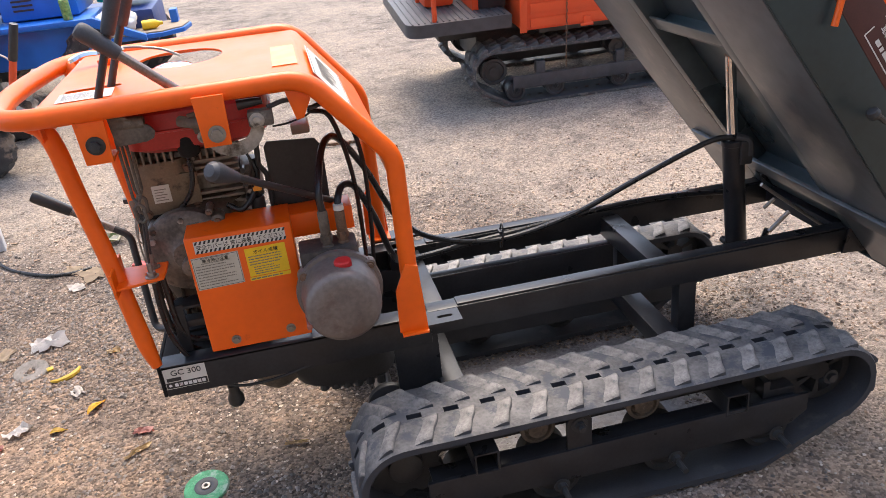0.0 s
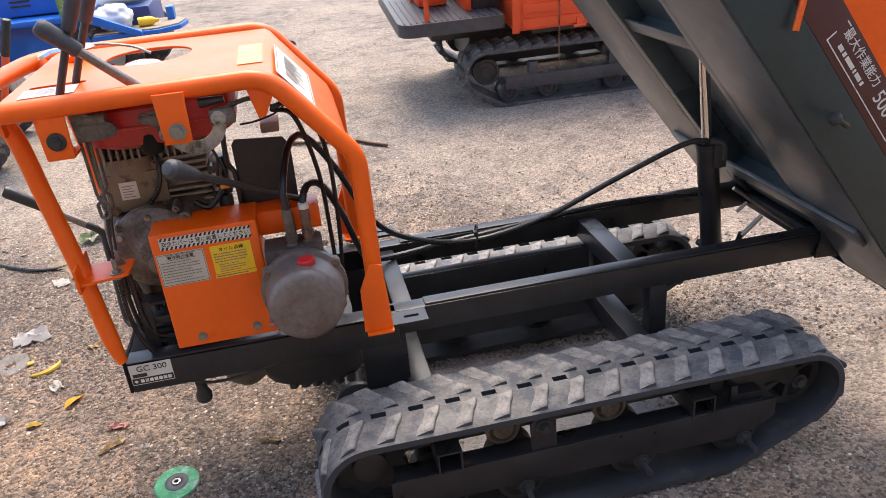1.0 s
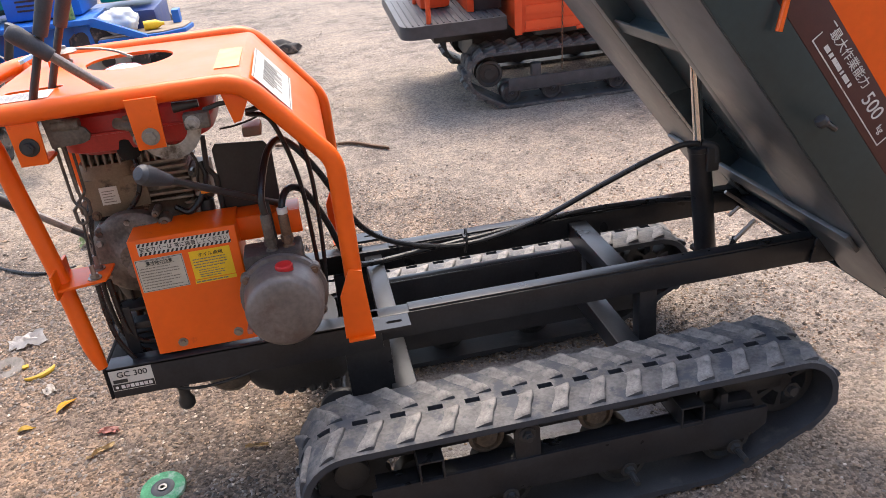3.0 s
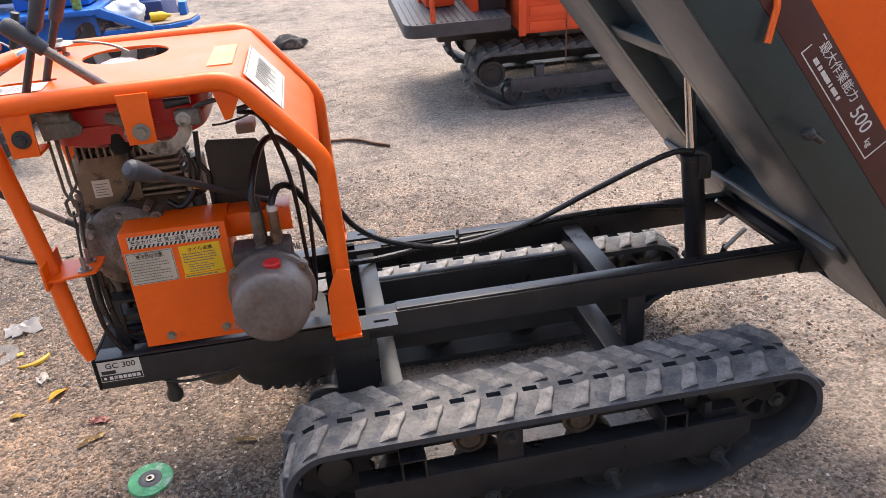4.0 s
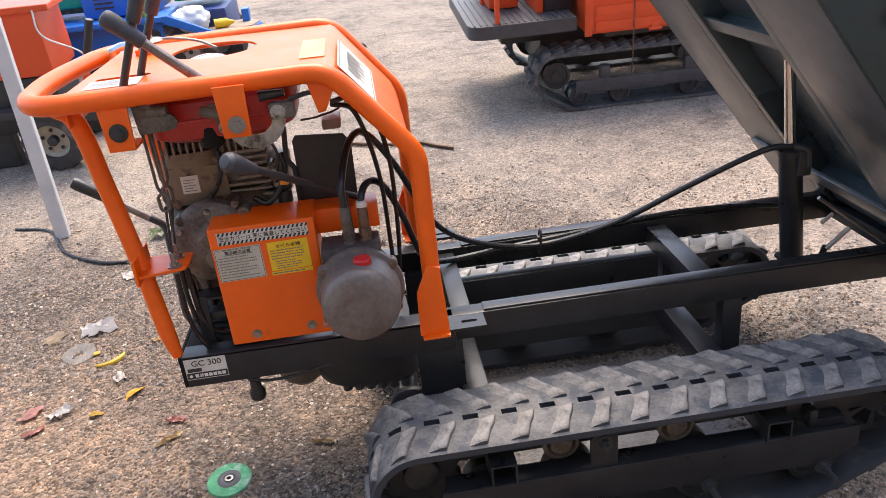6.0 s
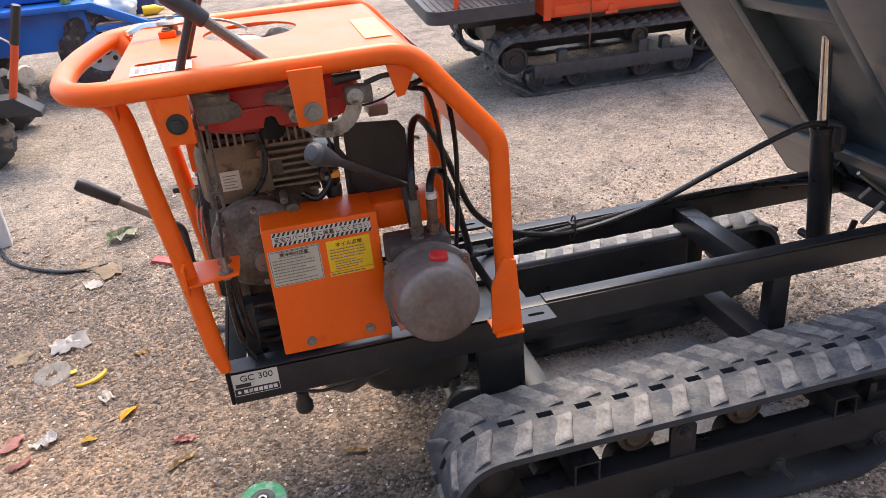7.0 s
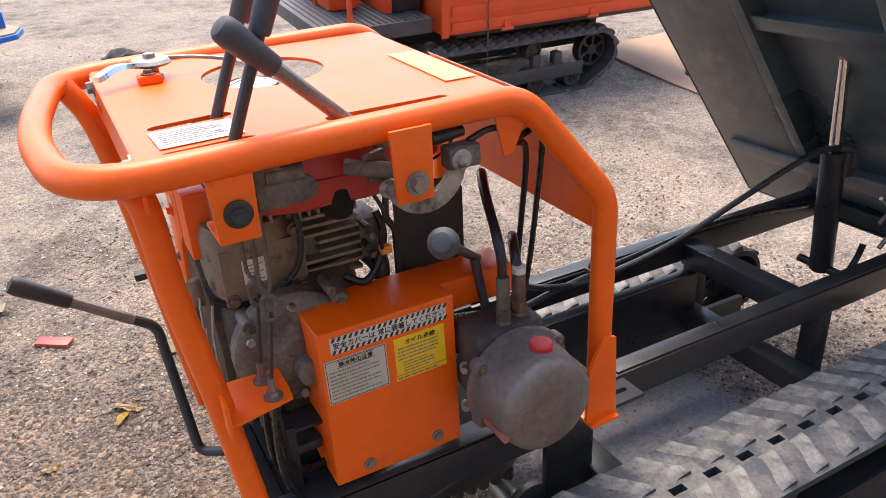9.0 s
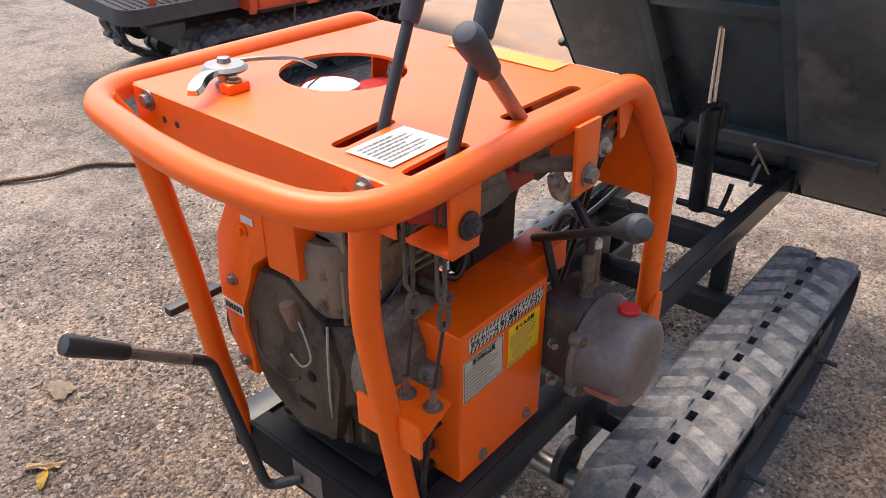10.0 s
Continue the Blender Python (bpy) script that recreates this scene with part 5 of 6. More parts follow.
# fuel tank
ft = loft([rounded(0.04, 0.117, 0.1, 0.108, 0.797, 8, 4), rounded(0.042, 0.120, 0.125, 0.133, 0.808, 8, 4), rounded(0.042, 0.120, 0.128, 0.137, 0.836, 8, 5), rounded(0.042, 0.120, 0.132, 0.140, 0.837, 8, 5), rounded(0.042, 0.120, 0.132, 0.140, 0.840, 8, 5), rounded(0.042, 0.120, 0.127, 0.136, 0.841, 8, 5), rounded(0.042, 0.122, 0.124, 0.133, 0.866, 8, 5), rounded(0.042, 0.128, 0.11, 0.115, 0.884, 8, 4), rounded(0.042, 0.135, 0.07, 0.072, 0.889, 8, 4)])
ftank = cpart("fuel_tank", ft, REDTANK, label="faded red steel fuel tank", smooth=40)
cpart("fuel_cap", lathe([(0, 0), (0.034, 0), (0.037, 0.004), (0.036, 0.014), (0.028, 0.018), (0.012, 0.021), (0, 0.022)], (0.006, 0.222, 0.886), (0, 0, 1), 28), CHROME, ftank, "dull chrome fuel cap")
# added lump stands in for a soot smear and plug cap
soot = lathe([(0, 0), (0.017, 0.0), (0.019, 0.012), (0.012, 0.034), (0, 0.042)], (0.03, 0.004, 0.792), (0, -0.3, 1), 16)
cpart("intake_elbow", soot, OILY_SHADE, label="black lump in place of a soot smear", smooth=50)
# exhaust side: carburettor clutter, black guard plate
g = prism([(0.145, 0.6), (0.25, 0.6), (0.252, 0.735), (0.24, 0.753), (0.152, 0.76), (0.145, 0.75)], 0.113, 0.117, "y", None, 0.001)
cpart("guard_plate", g, BLACK_FLAT, label="flat black guard plate", smooth=None)
cpart("guard_stay", sweep(fillet([(0.135, 0.11, 0.78), (0.13, 0.108, 0.72), (0.142, 0.108, 0.7), (0.142, 0.108, 0.6)], 0.01, 4), 0.005, 8), BLACK_FLAT)
cpart("carburettor", box(0.095, 0.13, 0.12, 0.19, 0.655, 0.72, 0.005), DARKCAST, engine)
for k in range(5):
    z = 0.66 + k * 0.014
    cpart("carburettor_screw", rod((0.1 + 0.006 * (k % 2), 0.1, z), (0.1 + 0.006 * (k % 2), 0.122, z), 0.005, 8), STEEL if k % 2 else BLACK_FLAT, engine)
cpart("carburettor_bowl", rod((0.115, 0.11, 0.635), (0.115, 0.11, 0.66), 0.014, 16, bevel=0.003), BLACK_FLAT, engine)
cpart("air_filter", box(0.2, 0.236, 0.17, 0.23, 0.748, 0.768, 0.004), CREAML, label="pale air filter housing on top of the engine", smooth=40)
cpart("filter_wire", sweep(spline([(0.17, 0.1, 0.79), (0.2, 0.09, 0.795), (0.24, 0.12, 0.8), (0.262, 0.14, 0.82), (0.25, 0.16, 0.84)]), 0.002, 6), HOSE)
# lower clutter between frame and engine
cpart("gearbox", loft([rounded(0.235, 0.175, 0.09, 0.105, 0.222), rounded(0.225, 0.175, 0.11, 0.118, 0.24), rounded(0.2, 0.175, 0.12, 0.125, 0.3), rounded(0.2, 0.175, 0.12, 0.12, 0.335)]), BLACK_FLAT, label="black transmission case slung under the frame", smooth=40)
cpart("rubber_foot", lathe([(0, 0), (0.013, 0), (0.016, 0.005), (0.016, 0.018), (0.011, 0.028), (0.011, 0.045), (0, 0.045)], (-0.004, 0.04, 0.255), (0, 0, 1), 20), GRIPB)
cpart("foot_stem", rod((-0.004, 0.04, 0.285), (-0.004, 0.04, 0.336), 0.009, 12), BLACK_FLAT)
cpart("axle_flange", rod((0.298, 0.02, 0.2), (0.298, 0.005, 0.2), 0.045, 24, bevel=0.003), BLACK_FLAT)
cpart("drain_cable", sweep(spline([(-0.02, 0.0, 0.335), (0.03, -0.01, 0.325), (0.1, -0.012, 0.33), (0.17, -0.008, 0.345), (0.22, 0.0, 0.36)]), 0.003, 8), HOSE)
for k, (y, z) in enumerate(((0.03, 0.46), (0.04, 0.43))):
    cpart("front_cable", sweep(spline([(-0.075, y, z + 0.1), (-0.07, y, z), (-0.05, y + 0.01, z - 0.04), (-0.01, y + 0.02, z - 0.045), (0.03, y + 0.03, z - 0.03)]), 0.0055, 8), HOSE)
cpart("front_upright", box(-0.078, -0.055, 0.03, 0.036, 0.4, 0.5, 0.002), BLACK)
cpart("front_stay", box(-0.078, 0.0, 0.03, 0.075, 0.49, 0.496, 0.002), BLACK)
cpart("front_arm", box(-0.06, -0.02, 0.04, 0.07, 0.445, 0.46, 0.003), BLACK_FLAT)
for k in range(3, 9):
    x = 0.1 + 0.024 * k
    cpart("case_stud", rod((x, 0.072, 0.25 - 0.0022 * k), (x, 0.072, 0.229 - 0.0018 * k), 0.01, 10), BLACK_FLAT)
cpart("sump", loft([rounded(0.085, 0.11, 0.03, 0.04, 0.25, 6, 2), rounded(0.085, 0.11, 0.05, 0.06, 0.268, 6, 2), rounded(0.085, 0.11, 0.055, 0.065, 0.335, 6, 2)]), GRIME, label="grimy sump under the frame", smooth=40)

# ---- tipped bed and its lift cylinder ----
HX, HZ, ANG = 1.364, 0.376, 53.2
ca, sa = math.cos(radians(ANG)), math.sin(radians(ANG))
BED = Matrix(((-ca, 0, sa, HX), (0, 1, 0, MID), (sa, 0, ca, HZ), (0, 0, 0, 1)))   # local x up the slope, y across, z into the bed
def bpart(name, bm, material, parent=None, label="", smooth=30):
    bmesh.ops.transform(bm, matrix=BED, verts=bm.verts)
    return cpart(name, bm, material, parent, label, smooth)

bed = bpart("dump_bed", box(-0.078, 0.948, -0.398, 0.398, 0.05, 0.056, 0.001), UNDER, label="black painted underside of the tipped bed")
for s in (-1, 1):
    y = s * 0.405
    a, b = sorted((y, y - s * 0.03))
    rim = box(-0.08, 0.95, min(y, y - s * 0.005), max(y, y - s * 0.005), 0.0, 0.088, 0.0024)
    bpart("bed_rim", rim, RIMB, bed)
    bpart("bed_wall", box(-0.08, 0.95, min(y, y - s * 0.004), max(y, y - s * 0.004), 0.152, 0.43, 0.001), ORANGE, bed, "orange bed side wall")
    bpart("bed_band", box(-0.08, 0.95, min(y, y - s * 0.0045), max(y, y - s * 0.0045), 0.088, 0.152, 0.0008), BROWN, bed, "maroon band along the bed side")
bpart("bed_rim", box(-0.08, -0.074, -0.4, 0.4, 0.0, 0.09, 0.0012), UNDER, bed)
bpart("bed_rim", box(0.944, 0.95, -0.4, 0.4, 0.0, 0.4, 0.0012), UNDER, bed)
for y in (-0.175, 0.155):
    ch = box(-0.03, 0.94, y - 0.02, y - 0.015, 0.0, 0.05, 0.0024)
    box(-0.03, 0.94, y - 0.0155, y + 0.02, 0.0, 0.005, 0.0024, ch)
    bpart("bed_beam", ch, UNDER, bed, "folded bed beam")
for y0, y1 in ((0.165, 0.397), (-0.397, -0.185)):
    bpart("bed_plate", box(-0.07, 0.94, y0, y1, -0.001, 0.0045, 0.0024), PLATE, bed, "flat dusty outer floor plate with painted sheen")
for x, y0, y1, n0 in ((0.555, -0.155, 0.134, 0.006),):
    ch = box(x, x + 0.005, y0, y1, n0, n0 + 0.044 if n0 > 0 else -0.001, 0.001)
    box(x + 0.0045, x + 0.035, y0, y1, n0, n0 + 0.005, 0.001, ch)
    bpart("bed_rib", ch, UNDER, bed, "folded cross rib")
hc = box(0.015, 0.1, -0.2, 0.18, 0.012, 0.017, 0.001)
box(0.015, 0.02, -0.2, 0.18, 0.0165, 0.05, 0.001, hc)
box(0.095, 0.1, -0.2, 0.18, 0.0165, 0.05, 0.001, hc)
bpart("hinge_channel", hc, UNDER, bed, "folded hinge channel")
cc = box(0.11, 0.155, -0.36, 0.36, -0.012, -0.0015, 0.003)
bpart("cross_channel", cc, PLATE, bed, "dusty flat cross channel with painted sheen")
bpart("hinge_tube", rod((0.0, -0.2, 0.05), (0.0, 0.18, 0.05), 0.014, 20), UNDER, bed)
for y in (-0.175, 0.155):
    bpart("hinge_ear", prism([(-0.03, 0.075), (0.03, 0.08), (0.09, 0.05), (0.06, 0.0), (-0.03, 0.02)], y - 0.028, y - 0.022, "y", None, 0.001), BLACK, bed)
    bpart("hinge_pin", bolt((0.0, y - 0.03, 0.052), (0, -1, 0), 0.012, 0.01), BLACK_FLAT, bed)
for s, at in ((-1, 0.42), (1, 0.3)):
    hb = sweep(fillet([(at, s * 0.4, 0.055), (at, s * 0.44, 0.045), (at + 0.03, s * 0.445, 0.035)], 0.008, 3), 0.005, 8)
    bpart("gate_latch", hb, BLACK, bed)
    bpart("latch_knob", lathe([(0, -0.01), (0.009, -0.007), (0.011, 0), (0.009, 0.007), (0, 0.01)], (at + 0.034, s * 0.446, 0.032), (1, 0, 0), 14), BLACK_FLAT, bed)
bpart("gate_pin", sweep(fillet([(0.65, -0.404, 0.112), (0.645, -0.416, 0.1), (0.612, -0.42, 0.06)], 0.006, 3), 0.0055, 8), ORANGE, bed)
# white discs imitate light showing through three small holes
for k in range(3):
    bpart("rim_hole", rod((-0.045 + 0.022 * k, 0.4055, 0.03 - 0.004 * k), (-0.045 + 0.022 * k, 0.3985, 0.03 - 0.004 * k), 0.004, 10), WHITE, bed)
mw = BED @ Matrix(((-1, 0, 0, 0.54), (0, 0, -1, -0.4056), (0, 1, 0, 0.13), (0, 0, 0, 1)))
words("lettering", "最大作業能力", 0.0205, mw @ Matrix.Translation((0.0, -0.002, 0)), INKW, bed, squeeze=1.0)
words("lettering", "500", 0.034, mw @ Matrix.Translation((0.134, -0.014, 0)), INKW, bed, squeeze=1.0)
words("lettering", "kg", 0.016, mw @ Matrix.Translation((0.198, -0.017, 0)), INKW, bed)
mw2 = mw @ Matrix.Translation((0.012, -0.026, 0))
bars(1, 0.115, 0.014, INKW, mw2 @ Matrix.Translation((0, 0.002, 0)), bed, seed=9, lead=0.55)
fr = bmesh.new()
for x0, x1, y0, y1 in ((-0.012, 0.228, -0.0305, -0.0285), (-0.012, -0.01, -0.0285, -0.01), (0.226, 0.228, -0.0285, 0.014), (-0.012, 0.0, 0.012, 0.014)):
    box(x0, x1, y0, y1, 0, 0.0006, 0, fr)
bmesh.ops.transform(fr, matrix=mw, verts=fr.verts)
cpart("lettering_frame", fr, INKW, bed)

foot, joint, top = Vector((1.193, 0.18, 0.298)), Vector((1.159, 0.176, 0.584)), Vector((1.138, 0.174, 0.775))
d = (joint - foot).normalized()
L = (joint - foot).length
cyl = lathe([(0, 0), (0.021, 0), (0.0245, 0.004), (0.0245, L - 0.012), (0.026, L - 0.011), (0.026, L), (0.0125, L + 0.002), (0, L + 0.002)], foot, d, 24)
ram = cpart("lift_cylinder", cyl, BLACK, label="black hydraulic lift cylinder with chromed rod", smooth=40)
cpart("lift_rod", rod(joint, top, 0.0115, 20), CHROME, ram, "chromed piston rod")
cpart("rod_eye", rod(top, top + (top - joint).normalized() * 0.03, 0.0135, 8), STEEL, ram)
cpart("cylinder_port", box(1.164, 1.192, 0.144, 0.172, 0.53, 0.585, 0.004), BLACK_FLAT, ram)
cpart("port_elbow", sweep(fillet([(1.16, 0.165, 0.592), (1.185, 0.15, 0.585), (1.188, 0.148, 0.55)], 0.012, 4), 0.009, 10), BLACK_FLAT, ram)
cpart("cylinder_pin", rod((1.19, 0.1, 0.305), (1.19, 0.235, 0.305), 0.009, 12), BLACK_FLAT)
cpart("pin_lever", sweep(spline([(1.193, 0.125, 0.295), (1.215, 0.118, 0.34), (1.225, 0.115, 0.375)]), 0.007, 8), BLACK)
cpart("pin_nut", bolt((1.19, 0.1, 0.305), (0, -1, 0), 0.01, 0.01), BLACK)
cpart("end_bar", box(1.355, 1.385, 0.036, 0.314, 0.35, 0.385, 0.002), BLACK)
for y0, y1 in ((-0.006, -0.001), (0.351, 0.356)):
    cpart("hinge_plate", prism([(1.33, 0.345), (1.405, 0.34), (1.42, 0.38), (1.41, 0.42), (1.375, 0.425), (1.34, 0.4)], y0, y1, "y", None, 0.001), BLACK)
cpart("safety_bar", rod((1.16, 0.06, 0.515), (1.33, 0.06, 0.384), 0.004, 8), STEEL, label="thin bare steel rod")
cpart("safety_bar", rod((1.19, 0.06, 0.398), (1.235, 0.06, 0.438), 0.005, 8), STEEL)
cpart("safety_bar", rod((1.172, 0.06, 0.458), (1.195, 0.06, 0.476), 0.004, 8), STEEL)

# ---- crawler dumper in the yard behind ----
SLOPE = Matrix.Rotation(math.atan(0.1), 4, "X")        # the yard's slope, fitted to the camera's view
# places and scales of the things behind are set along the camera's sight lines
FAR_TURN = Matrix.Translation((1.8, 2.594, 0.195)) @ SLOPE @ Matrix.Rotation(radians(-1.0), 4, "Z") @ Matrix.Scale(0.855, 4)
dumper = tagged(new("crawler_dumper"), "orange and black crawler dumper parked on the gravel", "crawler dumper")
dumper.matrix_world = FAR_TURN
RED = mat("orange_red_paint", (0.72, 0.085, 0.02), 0.4, dark=0.88, light=1.06, scale=6, bump=0.05, wear=(0.3, 0.09, 0.05), wear_at=0.68, wear_scale=14)
FARTREAD = mat("grey_tread", (0.075, 0.073, 0.072), 0.8, dark=0.5, light=1.5, scale=30, bump=0.4, wear=(0.17, 0.155, 0.14), wear_at=0.53, wear_scale=18)
DECK = mat("dark_grey_deck", (0.05, 0.05, 0.054), 0.5, dark=0.8, light=1.4, scale=20, bump=0.2)

def dpart(name, bm, material, parent=None, label="", smooth=30):
    return part(name, bm, material, parent if parent is not None else dumper, label, smooth)

def dtrack(name, bm, material, parent, label, smooth):
    return dpart(name, bm, material, None, label, smooth)

FAR_WHEELS = ((-0.71, 0.205, 0.13), (0.46, 0.205, 0.13), (-0.6, 0.065, 0.065), (0.36, 0.065, 0.065))
for y0 in (-0.45, 0.27):
    build_track(dumper, dtrack, FAR_WHEELS, y0, y0 + 0.2, 0.072, 0.02, (FARTREAD, FARTREAD), skew=(0.01, 0.01), lug_top=0.022, half=0.018)
    yo = y0 + 0.012 if y0 < 0 else y0 + 0.18
    dpart("idler_wheel", wheel((-0.7, 0.2), 0.075, y0 + 0.05, y0 + 0.15, 0, 0.03), BLACK_FLAT)
    dpart("sprocket", wheel((0.46, 0.205), 0.095, y0 + 0.07, y0 + 0.13, 6, 0.03), BLACK_FLAT)
    for x in (-0.58, -0.34, 0.06, 0.31):
        dpart("road_wheel", wheel((x, 0.075), 0.055, y0 + 0.03, y0 + 0.17, 0, 0.02), DECK)
        dpart("axle_bolt", bolt((x, yo, 0.085), (0, -1, 0), 0.012, 0.012, stud=0.012), BLACK_FLAT)
    dpart("side_plate", prism([(-0.6, 0.095), (0.36, 0.095), (0.36, 0.17), (-0.6, 0.17)], yo, yo + 0.01, "y", None, 0.002), DECK)
    for x in (-0.46, 0.02, 0.16):
        dpart("stay", box(x, x + 0.05, yo + 0.002, yo + 0.05, 0.17, 0.24, 0.003), DECK)
    dpart("carrier_roller", wheel((0.03, 0.26), 0.05, y0 + 0.03, y0 + 0.17, 0, 0.015), BLACK_FLAT)
dpart("chassis", box(-0.75, 0.62, -0.2, 0.24, 0.19, 0.4, 0.01), BLACK_FLAT)
dpart("bed_frame", box(-0.42, 1.2, -0.36, 0.4, 0.375, 0.421, 0.006), DECK)
# step deck with a raised ribbed floor and a rounded rim
deck_out = fillet([(-1.18, -0.44, 0), (-0.6, -0.44, 0), (-0.6, 0.56, 0), (-1.18, 0.56, 0)], [0.09, 0.005, 0.005, 0.09], 5, closed=True)
dk = bmesh.new()
prism([(p.x, p.y) for p in deck_out], 0.452, 0.522, "z", dk)
deck = dpart("step_deck", dk, DECK, None, "dark ribbed steel step deck", 40)
for k in range(16):
    x = -1.15 + k * 0.034
    dpart("tread_bar", box(x, x + 0.01, -0.42, 0.5, 0.5215, 0.528, 0.002), DECK, deck)
dpart("deck_skirt", box(-0.98, -0.45, -0.24, 0.5, 0.36, 0.453, 0.02), BLACK_FLAT)
# driver's end
dpart("front_cowl", box(-1.02, -0.84, -0.1, 0.46, 0.524, 1.05, 0.03), RED, None, "orange front cowl")
dpart("front_lamp", rod((-1.01, 0.0, 0.75), (-1.05, 0.0, 0.75), 0.06, 20, bevel=0.008), WHITE)
dpart("seat_box", box(-0.74, -0.58, -0.26, 0.34, 0.524, 0.95, 0.01), BLACK_FLAT, None, "black engine box")
dpart("box_panel", box(-0.78, -0.742, -0.27, 0.34, 0.524, 0.96, 0.004), RED)
dpart("caution_label", box(-0.783, -0.78, -0.25, -0.1, 0.62, 0.76, 0.001), YELLOW)
for y in (-0.4, 0.1):
    dpart("rail_post", rod((-1.02, y, 0.522), (-1.02, y, 0.98), 0.014, 10), RED)
# wooden-look steel drop sides
for y in (-0.46, 0.44):
    sidep = dpart("drop_side", box(-0.525, 1.24, y, y + 0.02, 0.437, 0.76, 0.003), RED, None, "orange ribbed drop side")
    o = y - 0.004 if y < 0 else y + 0.024
    for z in (0.44, 0.52, 0.6, 0.68):
        dpart("rib", box(-0.505, 1.22, o - 0.004, o + 0.004, z, z + 0.05, 0.003), RED, sidep)
    for x in (-0.2, 0.35, 0.9):
        hg = box(x, x + 0.04, o - 0.012, o, 0.42, 0.47, 0.002)
        rod((x - 0.015, o - 0.008, 0.425), (x + 0.055, o - 0.008, 0.425), 0.009, 10, hg)
        dpart("hinge", hg, RED, sidep)
dpart("bed_floor", box(-0.525, 1.24, -0.44, 0.44, 0.422, 0.435, 0.002), RED)
dpart("head_board", box(-0.545, -0.526, -0.46, 0.46, 0.425, 0.95, 0.003), RED)
dpart("corner_post", box(-0.565, -0.525, -0.475, -0.461, 0.42, 0.95, 0.003), RED)
ch = bmesh.new()
for k in range(24):
    z = 0.62 - k * 0.018
    t = [(math.cos(a) * 0.004, 0.0, math.sin(a) * 0.011) for a in (i * math.pi / 4 for i in range(8))]
    turn = Matrix.Translation((-0.3, -0.476, z)) @ Matrix.Rotation(radians(90 * (k % 2)), 4, "Z")
    sweep([turn @ Vector(p) for p in t], 0.0018, 5, ch, closed=True)
dpart("safety_chain", ch, RUSTY, None, "thin rusty hanging chain")

# ---- painted post ----
post = part("steel_post", box(-0.0245, 0.0245, -0.0245, 0.0245, 0.0, 2.4, 0.004), mat("white_post_paint", (0.62, 0.6, 0.57), 0.6, dark=0.75, light=1.08, scale=7, bump=0.15, wear=(0.35, 0.3, 0.25), wear_at=0.62, wear_scale=10))
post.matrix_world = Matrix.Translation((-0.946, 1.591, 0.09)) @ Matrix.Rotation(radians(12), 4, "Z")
tagged(post, "square post in dirty white paint on the gravel", "post")

# ---- small orange machine by the post ----
walker = tagged(new("walking_tractor"), "orange walking tractor with black tyres and long handle", "walking tractor")
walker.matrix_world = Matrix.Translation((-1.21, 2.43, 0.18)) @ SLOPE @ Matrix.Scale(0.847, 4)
BLUE = mat("blue_paint", (0.012, 0.14, 0.52), 0.4, dark=0.8, light=1.15, scale=6, bump=0.05, wear=(0.05, 0.1, 0.28), wear_at=0.64, wear_scale=9)
TYRE = mat("muddy_tyre", (0.05, 0.045, 0.042), 0.85, dark=0.6, light=1.5, scale=20, bump=0.4, wear=(0.22, 0.17, 0.13), wear_at=0.54, wear_scale=9)

def tyre_bm(r, w, lugs, turn=0.0):
    prof = [(0.55, -0.5, 0), (0.8, -0.5, 0), (0.9, -0.46, 1), (0.93, -0.34, 1), (0.94, -0.2, 1), (0.95, -0.06, 1), (0.95, 0.06, 1), (0.94, 0.2, 1), (0.93, 0.34, 1), (0.9, 0.46, 1), (0.8, 0.5, 0), (0.55, 0.5, 0)]
    bm = bmesh.new()
    n = lugs * 6
    rows = []
    for k in range(n):
        a = 2 * math.pi * k / n
        row = []
        for q, y, tread in prof:
            ph = (k / 6 + abs(y) * 0.9 + (0.5 if y > 0 else 0)) % 1
            rr = r * (q + (0.07 if tread and ph < 0.42 else 0))
            row.append(bm.verts.new((rr * math.cos(a), y * w, rr * math.sin(a))))
        rows.append(row)
    for k in range(n):
        p, q = rows[k], rows[(k + 1) % n]
        for i in range(len(prof)):
            j = (i + 1) % len(prof)
            bm.faces.new((p[i], p[j], q[j], q[i]))
    return bm

def road_tyre(thing, x, y, r, w, rim_mat, lugs=14, lean=0.0):
    t = part("wheel", tyre_bm(r, w, lugs), TYRE, thing, "muddy lugged tyre", 40)
    t.matrix_basis = Matrix.Translation((x, y, r)) @ Matrix.Rotation(lean, 4, "Z")
    rim = lathe([(0, -0.02), (r * 0.14, -0.022), (r * 0.16, -0.006), (r * 0.45, -0.01), (r * 0.52, -0.03), (r * 0.57, -0.03), (r * 0.57, 0.03), (0, 0.03)], (0, 0, 0), (0, 1, 0), 28)
    part("rim", rim, rim_mat, t, "painted steel rim", 40)
    hub = rod((0, -0.05, 0), (0, 0.0, 0), r * 0.16, 16, bevel=0.004)
    part("hub", hub, BLACK_FLAT, t)
    # black discs stand in for the dark of the rim's holes
    for k in range(5):
        a = 2 * math.pi * k / 5 + 0.3
        part("rim_hole", rod((r * 0.33 * math.cos(a), -0.014, r * 0.33 * math.sin(a)), (r * 0.33 * math.cos(a), -0.02, r * 0.33 * math.sin(a)), r * 0.06, 12), INK, t)
    return t

